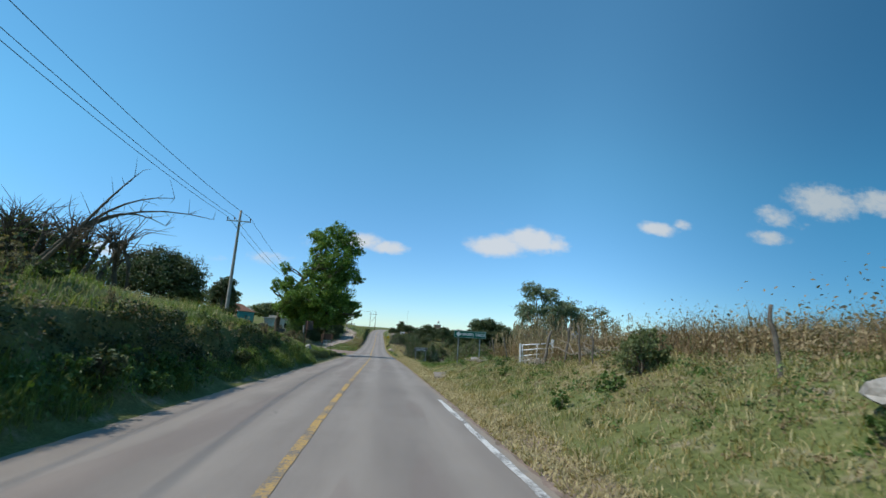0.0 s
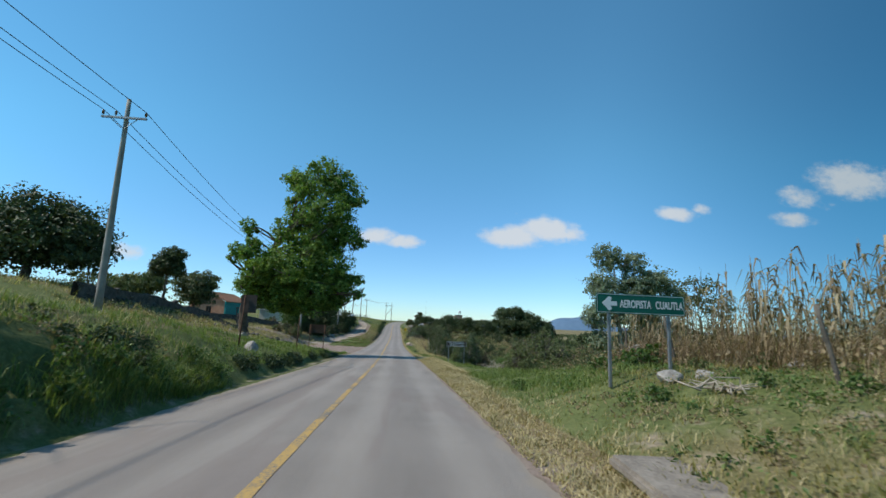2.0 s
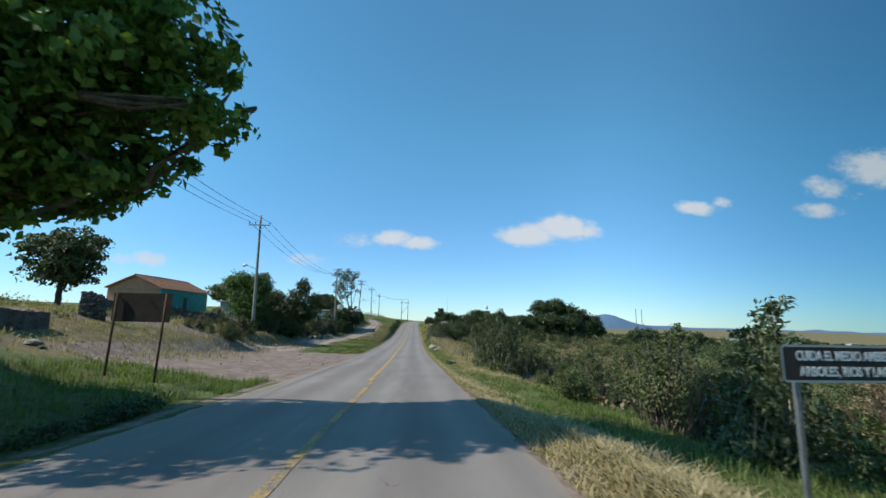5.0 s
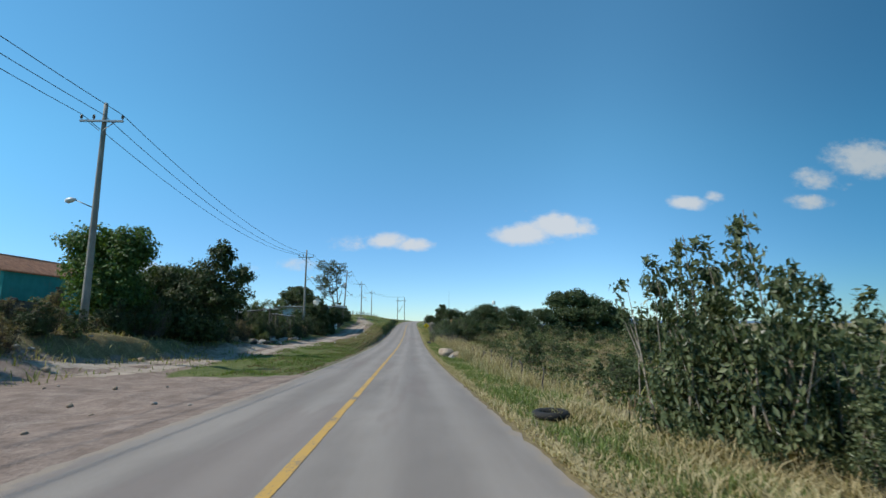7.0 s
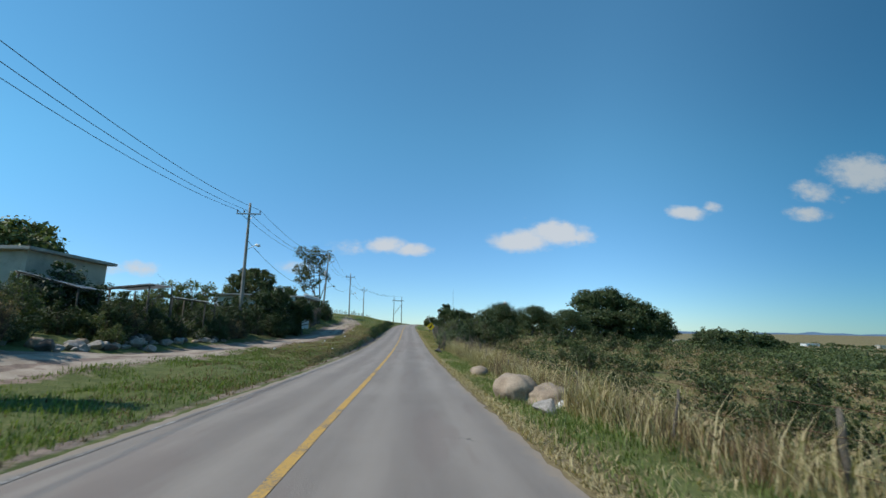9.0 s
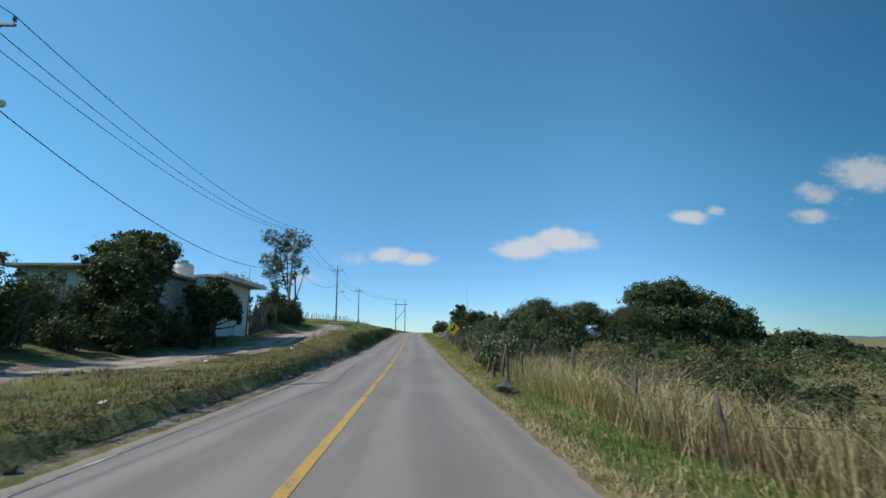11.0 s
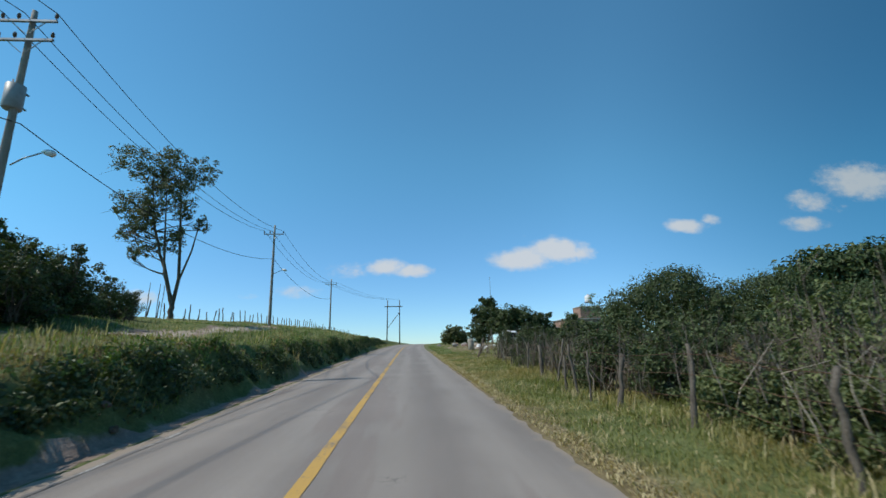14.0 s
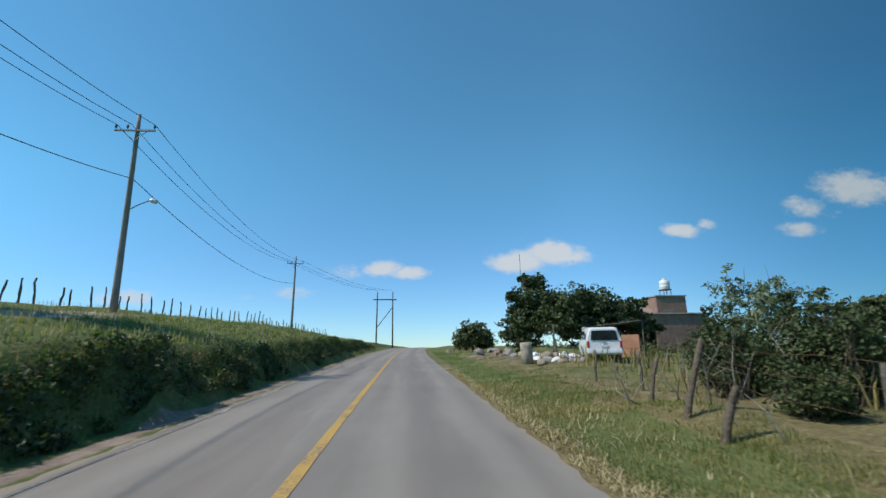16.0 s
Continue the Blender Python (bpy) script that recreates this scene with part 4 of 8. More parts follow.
tree("round_tree", -24.0, 49.5, "dense dark round-topped tree on the bank", "tree",
     [(0, 0, 0, 0.3), (0, 0, 1.6, 0.24), (0.1, 0, 3.5, 0.14)],
     [(0, 0, 3.2, 3.9, 3.6, 1.9), (-2.0, 0, 4.0, 2.4, 2.2, 1.6), (2.3, 0, 3.9, 2.2, 2.2, 1.7), (0.2, 0, 5.0, 2.6, 2.4, 1.2), (3.2, 0, 2.4, 1.6, 1.8, 1.2), (-3, 0, 2.6, 1.8, 1.8, 1.3)], 26000, 0.14, "dark_leaf", seed=7, sink=0.6)
tree("garden_tree", -21.3, 60.4, "small round dark green tree above a stone wall", "tree",
     [(0, 0, 0, 0.13), (0.05, 0, 1.4, 0.10), (0.1, 0, 2.9, 0.07)],
     [(0, 0, 3.3, 1.25, 1.2, 1.0), (0.4, 0, 4.1, 1.0, 1.0, 0.7), (-0.6, 0, 2.9, 0.9, 0.9, 0.8), (0.8, 0, 2.8, 0.8, 0.8, 0.7)], 8000, 0.12, "dark_leaf", seed=9, z=0.7)
tree("yard_tree", -30.5, 86.0, "leafy rounded green yard tree", "tree",
     [(0, 0, 0, 0.25), (0, 0, 2.2, 0.2), (0.2, 0, 4, 0.1)],
     [(0, 0, 4.2, 2.6, 2.4, 1.7), (1.3, 0, 5.4, 2.0, 2.0, 1.4), (-1.5, 0, 5.2, 1.9, 1.8, 1.4), (0.2, 0, 3.0, 2.6, 2.2, 1.1)], 9000, 0.2, "oak_leaf", seed=11)
tree("yard_tree", -33.0, 76.0, "grey-green spreading yard tree", "tree",
     [(0, 0, 0, 0.2), (0, 0, 1.6, 0.16), (0.2, 0, 3, 0.1)],
     [(0, 0, 3.0, 2.6, 2.4, 1.3), (1.8, 0, 3.6, 2.0, 2.0, 1.2), (-2.2, 0, 2.8, 2.1, 1.8, 1.2)], 7000, 0.2, "brush_leaf", seed=12)
# trees by the second pole and along the track
tree("broadleaf_tree", -18.9, 95.5, "bright leafy green tree beside a utility pole", "tree",
     [(0, 0, 0, 0.2), (0, 0, 1.8, 0.16), (0.1, 0, 3.6, 0.1)],
     [(0, 0, 3.2, 1.8, 1.8, 1.4), (-0.9, 0, 4.8, 1.4, 1.4, 1.2), (1.3, 0, 4.6, 1.3, 1.3, 1.3), (0.4, 0, 2.0, 1.9, 1.8, 1.2)], 24000, 0.11, "weed", seed=14)
tree("pepper_tree", -15.9, 99.0, "dark feathery tree at the track side", "tree",
     [(0, 0, 0, 0.22), (0.1, 0, 1.6, 0.18), (0.5, 0, 3.4, 0.1), (0.9, 0, 4.8, 0.06)],
     [(0, 0, 2.6, 1.9, 1.8, 1.5), (1.3, 0, 4.0, 1.3, 1.3, 1.3), (1.9, 0, 5.6, 0.8, 0.8, 1.0), (-1.4, 0, 3.9, 1.4, 1.4, 1.1), (2.5, 0, 2.9, 1.3, 1.3, 1.0), (3.2, 0, 4.3, 0.8, 0.8, 0.7), (0.2, 0, 1.2, 2.4, 2.0, 1.0)], 24000, 0.095, "dark_leaf", seed=16, long=2.6)
tree("pepper_tree", -19.5, 106.0, "dark feathery tree at the track side", "tree",
     [(0, 0, 0, 0.22), (0.1, 0, 1.6, 0.18), (0.3, 0, 3.8, 0.1)],
     [(-0.4, 0, 2.6, 1.8, 1.8, 1.6), (0.1, 0, 4.2, 1.1, 1.1, 1.0), (-1.4, 0, 4.1, 1.4, 1.4, 1.1), (1.0, 0, 2.0, 1.2, 1.2, 1.0)], 16000, 0.11, "dark_leaf", seed=17, long=2.4)
tree("yard_tree", -33.0, 126.0, "olive green tree behind a cream house", "tree",
     [(0, 0, 0, 0.3), (0, 0, 3, 0.22), (0.1, 0, 5, 0.12)],
     [(0, 0, 5.6, 2.9, 2.6, 1.8), (2.2, 0, 5.2, 2.0, 2.0, 1.5), (-2.5, 0, 5.6, 2.2, 2.0, 1.6), (0.4, 0, 6.8, 2.0, 2.0, 1.0)], 9000, 0.24, "brush_leaf", seed=18)
tree("bare_tree", -21.5, 131.0, "half-bare thorny tree with thin grey twigs", "tree",
     [(0, 0, 0, 0.14), (0.1, 0, 1.5, 0.11), (0.1, 0, 3, 0.06)],
     [(0, 0, 3.4, 1.6, 1.5, 1.1), (1.4, 0, 3.2, 1.1, 1.1, 0.9), (-1.3, 0, 3.2, 1.1, 1.1, 0.9)], 1200, 0.12, "brush_leaf", "pale_bark", seed=19, twigs=14)
tree("orange_tree", -15.0, 144.2, "ragged dark citrus-like tree before a white house", "tree",
     [(0, 0, 0, 0.15), (-0.2, -0.1, 1.2, 0.12), (0.1, 0, 2.4, 0.08), (0.1, 0.1, 3.6, 0.04)],
     [(-0.2, -0.4, 3.5, 0.85, 0.9, 0.75), (0.3, 0.3, 3.1, 0.7, 0.7, 0.6), (-0.7, -1.1, 3.0, 0.8, 0.8, 0.8), (0.7, 0.7, 2.5, 0.5, 0.5, 0.55), (-0.2, -0.2, 4.1, 0.5, 0.5, 0.4), (0.1, -0.5, 2.4, 0.75, 0.75, 0.6), (-0.6, -0.9, 1.9, 0.8, 0.8, 0.6), (0.8, 1.0, 1.9, 0.28, 0.28, 0.4), (-0.4, -0.9, 1.0, 0.7, 0.7, 0.6)], 11000, 0.105, "dark_leaf", seed=20, sprigs=26)
tree("orange_tree", -16.1, 137.4, "tall dark leafy tree beside the dirt track", "tree",
     [(0, 0, 0, 0.2), (0, 0, 1.6, 0.16), (0.1, 0, 3.2, 0.1)],
     [(-0.2, 0, 3.1, 1.4, 1.2, 1.0), (0.3, 0, 3.9, 0.8, 0.8, 0.6), (-1.3, 0, 3.6, 1.2, 1.1, 0.8), (0.7, -0.3, 2.2, 0.8, 0.8, 0.8), (0.2, -0.4, 1.2, 1.4, 1.2, 1.0), (-1.6, 0, 2.2, 1.2, 1.2, 1.1), (1.0, 0.1, 1.0, 0.7, 0.7, 0.7)], 15000, 0.11, "dark_leaf", seed=21, sprigs=24)
tree("yard_tree", -23.3, 146.6, "tall leafy green tree behind the white house", "tree",
     [(0, 0, 0, 0.24), (0.2, 0, 2.0, 0.2), (0.5, 0, 3.6, 0.16), (1.2, 0, 5.6, 0.08)],
     [(1.0, 0, 5.6, 1.8, 1.7, 0.9), (-0.5, 0, 5.3, 1.3, 1.3, 0.8), (2.9, 0, 5.4, 1.1, 1.1, 0.9), (1.6, 0, 4.7, 1.9, 1.8, 0.7), (3.3, 0, 4.6, 0.8, 0.8, 0.6), (1.2, 0, 6.4, 0.9, 0.9, 0.45), (-0.6, 0, 4.2, 1.5, 1.5, 0.8), (2.4, 0, 6.2, 0.7, 0.7, 0.4)], 15000, 0.12, "oak_leaf", seed=37, sprigs=30)
tree("yard_tree", -24.0, 163.5, "rounded dark green tree behind a fence", "tree",
     [(0, 0, 0, 0.2), (0, 0, 1.6, 0.16), (0.1, 0, 3, 0.1)],
     [(0, 0, 2.7, 2.3, 2.0, 1.4), (1.2, 0, 3.3, 1.6, 1.6, 1.1), (-1.6, 0, 2.9, 1.7, 1.6, 1.2)], 8000, 0.18, "oak_leaf", seed=22)
tree("eucalyptus_tree", -23.2, 188.8, "slender forked eucalyptus with airy grey-green crown", "tree",
     [(0, 0, 0, 0.24), (0.0, 0, 1.3, 0.20), (-0.3, 0, 2.4, 0.16), (-1.2, 0, 5.0, 0.13), (-2.2, 0, 8.0, 0.10), (-2.8, 0, 11.5, 0.05)],
     [(-4.2, -1.0, 13.8, 1.74, 1.65, 1.57), (-4.3, 0.0, 10.1, 1.66, 1.58, 1.49), (-4.2, 1.0, 7.3, 1.41, 1.34, 1.27), (-1.5, -0.5, 13.9, 1.74, 1.65, 1.57), (1.4, 0.5, 13.4, 1.33, 1.26, 1.20), (-0.3, -1.0, 10.6, 1.74, 1.65, 1.57), (1.7, 0.0, 8.3, 0.75, 0.71, 0.68), (-1.6, 1.0, 6.8, 1.16, 1.10, 1.04), (-3.0, -0.5, 6.0, 0.91, 0.86, 0.82), (-2.4, 0.5, 11.1, 1.66, 1.58, 1.49), (-2.4, -1.0, 8.8, 1.24, 1.18, 1.12), (-0.3, 0.0, 7.5, 0.75, 0.71, 0.68), (-2.8, 1.0, 12.5, 1.50, 1.42, 1.35), (0.0, -0.5, 12.4, 1.40, 1.33, 1.26), (-3.5, 0.5, 9.0, 1.20, 1.14, 1.08), (0.7, -1.0, 9.4, 0.90, 0.85, 0.81)],
     13000, 0.10, "euc_leaf", "bark", seed=23, twigs=4, long=2.6, sprigs=20,
     forks=[[(0, 0, 1.2, 0.17), (0.25, 0.1, 3.5, 0.14), (0.0, 0.1, 7.0, 0.11), (-0.3, 0, 10.5, 0.07), (-0.6, 0, 13.0, 0.03)], [(-0.3, 0, 2.4, 0.13), (-1.0, -0.1, 5.0, 0.10), (-1.3, -0.2, 9.0, 0.06), (-1.6, 0, 11.5, 0.03)], [(0.2, 0.1, 3.2, 0.10), (1.0, 0.2, 6.0, 0.07), (1.5, 0.1, 8.6, 0.04)]])
# right of the road
tree("gum_tree", 20.7, 61.0, "tall airy grey-green gum tree", "tree",
     [(0, 0, 0, 0.3), (0.2, 0, 3.81, 0.24), (0, 0, 7.62, 0.15), (-0.4, 0, 11.43, 0.07)],
     [(-1, 0, 12.57, 1.4, 1.3, 1.32), (1.6, 0, 12.19, 1.3, 1.3, 1.21), (-1.5, 0, 9.65, 1.7, 1.6, 1.54), (1.6, 0, 9.65, 1.7, 1.6, 1.65), (-2.3, 0, 6.73, 1.3, 1.3, 1.32), (0.2, 0, 7.11, 1.5, 1.4, 1.43), (2.9, 0, 7.11, 1.4, 1.3, 1.43), (-2, 0, 4.32, 1.2, 1.2, 1.1), (3.6, 0, 10.54, 1.2, 1.2, 1.21), (1.2, 0, 4.7, 1.2, 1.2, 1.1)],
     20000, 0.12, "grey_leaf", "pale_bark", seed=24, twigs=4, long=2.4)
tree("gum_tree", 25.2, 62.5, "tall airy grey-green gum tree", "tree",
     [(0, 0, 0, 0.26), (0.2, 0, 3.75, 0.2), (0.3, 0, 9.38, 0.1)],
     [(0.5, 0, 11, 1.9, 1.7, 1.54), (-1.3, 0, 9.25, 1.5, 1.4, 1.43), (2.2, 0, 9.25, 1.5, 1.4, 1.54), (-0.4, 0, 6.5, 1.6, 1.5, 1.43), (2, 0, 6.25, 1.4, 1.4, 1.32), (0.3, 0, 4.25, 1.8, 1.7, 1.1)], 12500, 0.12, "grey_leaf", "pale_bark", seed=25, twigs=4, long=2.4)
tree("bare_tree", 29.0, 61.0, "thin half-bare tree with dark branches", "tree",
     [(0, 0, 0, 0.24), (0.1, 0, 3.6, 0.18), (0.2, 0, 7.8, 0.1)],
     [(0, 0, 10.56, 2.2, 2, 1.43), (2, 0, 9.12, 1.8, 1.8, 1.43), (-1.9, 0, 9.12, 1.6, 1.6, 1.43), (2.2, 0, 6.48, 1.5, 1.5, 1.21), (-1.5, 0, 6.48, 1.4, 1.4, 1.21), (0, 0, 4.08, 2, 2, 1.32)], 4200, 0.14, "oak_leaf", seed=26, twigs=12)
tree("oak_tree", 44.5, 194.0, "broad spreading dark oak in the valley", "tree",
     [(0, 0, -4.0, 0.8), (0, 0, 0, 0.7), (0.2, 0, 2.58, 0.55), (0.3, 0, 5.16, 0.35)],
     [(-4.7, 0, 7.6, 3.9, 3.8, 2.6), (-0.5, -1, 8.6, 3.6, 3.4, 2.2), (3.0, 1, 7.2, 4.0, 3.8, 2.4), (7.6, 0, 5.9, 3.8, 3.6, 2.2), (12.6, 0, 3.6, 3.4, 3.2, 2.1), (-8.0, 0, 3.6, 2.6, 2.6, 2.0), (-3.0, -2, 4.2, 4.2, 4.0, 2.2), (3.8, -2, 3.6, 4.6, 4.2, 2.4), (9.8, -1, 1.8, 3.8, 3.4, 2.2), (15.0, 0, 0.6, 2.2, 2.2, 1.6), (-5.0, -1, 0.8, 3.4, 3.2, 2.2), (1.6, -1, 0.2, 4.6, 4.0, 2.2), (8.0, -1, -0.8, 4.2, 3.6, 2.0)],
     52000, 0.27, "dark_leaf", seed=27, z=-4.4)
tree("oak_tree", 86.0, 216.0, "round dark oak standing in the valley", "tree",
     [(0, 0, 0, 0.5), (0.1, 0, 2.0, 0.4), (0.2, 0, 4, 0.25)],
     [(0, 0, 5.4, 4.4, 4.0, 2.2), (3.8, 0, 4.4, 3.4, 3.2, 2.0), (-3.4, 0, 4.2, 3.2, 3.0, 2.0), (0.6, -1, 2.4, 5.4, 4.4, 2.2), (6.4, 0, 2.8, 2.6, 2.6, 1.8), (-5.6, 0, 2.2, 2.4, 2.4, 1.6)], 16000, 0.34, "dark_leaf", seed=38)
tree("oak_tree", 118.0, 246.0, "broad low dark oak on the far slope", "tree",
     [(0, 0, 0, 0.6), (0.2, 0, 2.0, 0.5), (0.3, 0, 4, 0.3)],
     [(0, 0, 4.5, 7, 6, 3.0), (6, 0, 4.0, 6, 5, 2.6), (-7, 0, 3.6, 6, 5, 2.4), (12, 0, 2.6, 4, 4, 2), (0, 0, 1.8, 8, 6, 2.0), (7, 0, 1.4, 6, 5, 1.8)], 14000, 0.5, "dark_leaf", seed=28)
for mx, my, sd, hh in ((15.9, 182.6, 29, 1.08), (22.6, 181.5, 30, 1.06), (29.5, 180.5, 31, 1.0)):
    tree("mesquite_tree", mx, my, "spreading dark green mesquite with low branches", "tree",
         [(0, 0, 0, 0.28), (0.3, 0, 1.3, 0.22), (0.1, 0, 2.6, 0.15)],
         [(0, 0, 4.2 * hh, 3.0, 2.8, 1.7), (-2.6, 0, 3.4 * hh, 2.2, 2.2, 1.5), (2.6, 0, 3.7 * hh, 2.4, 2.2, 1.5), (0.6, 0, 5.2 * hh, 2.2, 2.0, 0.9), (-4.0, -0.3, 2.6, 1.4, 1.4, 1.0), (4.1, 0, 2.7, 1.6, 1.6, 1.1), (-1.5, -1.6, 2.6, 1.6, 1.4, 1.0)], 28000, 0.09, "dark_leaf", seed=sd, long=2.2)
tree("broadleaf_tree", 5.9, 208.5, "tall dense green tree beside the yard", "tree",
     [(0, 0, 0, 0.2), (0, 0, 2.5, 0.15), (0.1, 0, 5, 0.07)],
     [(0.2, 0, 2.4, 1.7, 1.6, 1.5), (0.5, 0, 4.2, 1.6, 1.5, 1.3), (0.7, 0, 5.6, 1.0, 1.0, 0.8), (-1.1, 0, 1.9, 1.2, 1.1, 1.1), (1.7, 0, 3.6, 1.3, 1.3, 1.2)], 14000, 0.15, "dark_leaf", seed=32, sprigs=14)
tree("yard_tree", 9.4, 205.0, "broad dark green yard tree beside rubble", "tree",
     [(0, 0, 0, 0.2), (0, 0, 1.5, 0.16), (0.1, 0, 3, 0.1)],
     [(-1.0, 0, 3.7, 1.8, 1.7, 1.3), (0.9, 0, 3.7, 1.7, 1.6, 1.2), (2.6, 0, 2.9, 1.5, 1.4, 1.2), (-2.0, 0, 2.4, 1.4, 1.4, 1.2), (3.8, 0, 2.1, 1.1, 1.1, 0.9), (0.4, 0, 2.0, 2.2, 1.8, 1.2)], 15000, 0.15, "dark_leaf", seed=33, sprigs=14)
tree("yard_tree", 2.6, 216.5, "small dark round tree at the road bend", "tree",
     [(0, 0, 0, 0.14), (0, 0, 1.0, 0.1), (0.1, 0, 2, 0.07)],
     [(0, 0, 1.9, 1.6, 1.5, 1.2), (-0.9, 0, 1.3, 1.1, 1.1, 0.9), (1.2, 0, 1.4, 1.1, 1.1, 0.9)], 5000, 0.17, "oak_leaf", seed=34)
tree("feathery_tree", 19.5, 201.5, "airy grey-green tree behind the hedge", "tree",
     [(0, 0, 0, 0.18), (0, 0, 2.0, 0.14), (0.2, 0, 4, 0.08)],
     [(0, 0, 3.6, 2.2, 2.0, 1.6), (-1.6, 0, 4.8, 1.3, 1.2, 1.1), (1.6, 0, 4.3, 1.5, 1.4, 1.2), (0.5, 0, 2.2, 2.4, 2.0, 1.2)], 2800, 0.13, "grey_leaf", seed=35, long=2.6, twigs=8)
tree("feathery_tree", 31.0, 205.0, "airy grey-green tree behind the hedge", "tree",
     [(0, 0, 0, 0.18), (0, 0, 2.4, 0.14), (0.2, 0, 5, 0.08)],
     [(0, 0, 3.6, 1.8, 1.7, 1.2), (1.4, 0, 4.3, 1.2, 1.2, 0.9), (-1.3, 0, 3.2, 1.3, 1.2, 0.9)], 4500, 0.18, "oak_leaf", seed=36, long=2.2)


# ---- bushes ----
def proto(name, label, blobs, n, size, leaf, seed, **kw):
    """A bush built once near the origin of the plan, later copied along the road."""
    return shrub(name, 0, -34, label, blobs, n, size, leaf, seed, z=-9.0, **kw)


BRUSH = [(0, 0, 0.7, 1.0, 1.0, 0.65), (0.6, 0.2, 1.1, 0.65, 0.65, 0.5), (-0.6, -0.2, 0.9, 0.7, 0.65, 0.55), (0.1, -0.5, 0.5, 0.9, 0.8, 0.5), (0.3, 0.4, 1.55, 0.25, 0.25, 0.3), (-0.4, 0.2, 1.45, 0.22, 0.22, 0.32), (0.95, -0.2, 1.2, 0.25, 0.25, 0.3)]
THICKET = [(0, 0, 1.1, 1.2, 1.1, 1.0), (0.9, 0.3, 1.5, 0.8, 0.8, 0.8), (-0.9, 0, 1.4, 0.8, 0.8, 0.8), (0.1, 0.1, 2.1, 0.7, 0.7, 0.6), (0, -0.7, 0.5, 1.2, 0.8, 0.5), (0.55, 0.2, 2.6, 0.25, 0.25, 0.45), (-0.5, -0.2, 2.5, 0.22, 0.22, 0.5), (0.05, -0.3, 2.85, 0.2, 0.2, 0.45), (1.3, -0.2, 2.1, 0.25, 0.25, 0.4), (-1.3, 0.3, 1.95, 0.25, 0.25, 0.4)]
TALL = [(0, 0, 0.9, 1.0, 1.0, 0.75), (0.7, 0.2, 2.1, 0.3, 0.3, 0.5), (-0.5, 0, 2.3, 0.26, 0.26, 0.6), (0.1, 0.1, 2.7, 0.24, 0.24, 0.6), (-1.0, 0.2, 1.6, 0.4, 0.4, 0.5), (1.2, -0.2, 1.5, 0.36, 0.36, 0.5), (0.3, -0.5, 1.6, 0.45, 0.45, 0.6), (-1.3, -0.3, 2.1, 0.2, 0.2, 0.45), (0, -0.4, 0.4, 1.1, 0.8, 0.4)]
PROTO = {}
for key, name, label, form, count, size, leaf, seed, extra in (
        ("olive", "brush_bush", "tangled olive green brush bush", BRUSH, 3600, 0.068, "brush_leaf", 41, {"stems": 40}),
        ("green", "brush_bush", "leafy dark green roadside bush", BRUSH, 3400, 0.078, "dark_leaf", 42, {"stems": 24}),
        ("weed", "weed_bush", "bright broad-leaved green weeds", BRUSH, 2200, 0.105, "weed", 43, {"stems": 16}),
        ("brown", "dry_bush", "russet brown dried brush", THICKET, 4600, 0.045, "brown_brush", 44, {"stems": 150, "long": 2.4}),
        ("mixed", "thicket", "tall tangled olive and brown thicket", THICKET, 5200, 0.065, "brush_leaf", 45, {"stems": 130, "bark": "twig_grey"}),
        ("dark", "thicket", "tall dense dark green thicket", THICKET, 5600, 0.078, "dark_leaf", 46, {"stems": 50}),
        ("castor", "castor_bush", "castor bush with glossy jagged leaves on tall stems", TALL, 5200, 0.062, "castor_leaf", 47, {"stems": 30, "bark": "pale_bark", "long": 2.3})):
    PROTO[key] = proto(name, label, form, count, size, leaf, seed, **extra)
    # a lighter build for small or distant ones
    PROTO[key + "_light"] = proto(name, label, form, count // 5, size * 1.9, leaf, seed + 60, **{**extra, "stems": extra["stems"] // 3})


def plant(kind, d, y, s, turn=0.0, sz=None, group="roadside bushes", sink=0.05):
    x = d + float(xc(y))
    m = pose(x, y, ground_z(x, y) - sink, 0, 0, turn) @ Matrix.Diagonal((s, s, sz or s, 1))
    light = s < 0.42 or abs(d) > 24
    return tagged(copy_thing(PROTO[kind + "_light" if light else kind], m), group=group)


rng = np.random.default_rng(77)
# bank on the left at the start, with weeds on its face
for k in range(90):
    y = rng.uniform(-4, 33)
    low = rng.random() < 0.55
    d = -rng.uniform(3.5, 4.4) if low else -rng.uniform(4.7, 6.2)
    plant(rng.choice(["weed", "weed", "green"]) if low else rng.choice(["green", "olive", "brown"]), d, y, rng.uniform(0.14, 0.34) * (1.0 if y < 24 else 0.7), rng.uniform(0, 360), group="bank weeds")
for d, y, s, kind in ((-14.0, 24, 0.75, "dark"), (-15.5, 21, 0.8, "mixed"), (-17, 26, 0.8, "dark"), (-14.5, 19, 0.6, "olive"), (-18, 31, 0.8, "mixed"), (-21, 38, 0.9, "mixed"), (-25, 43, 1.0, "olive"), (-16, 15, 0.8, "mixed"),
                      (-27, 62, 1.2, "mixed"), (-30, 50, 1.3, "dark"), (-31, 66, 1.3, "olive")):
    plant(kind, d, y, s, rng.uniform(0, 360))
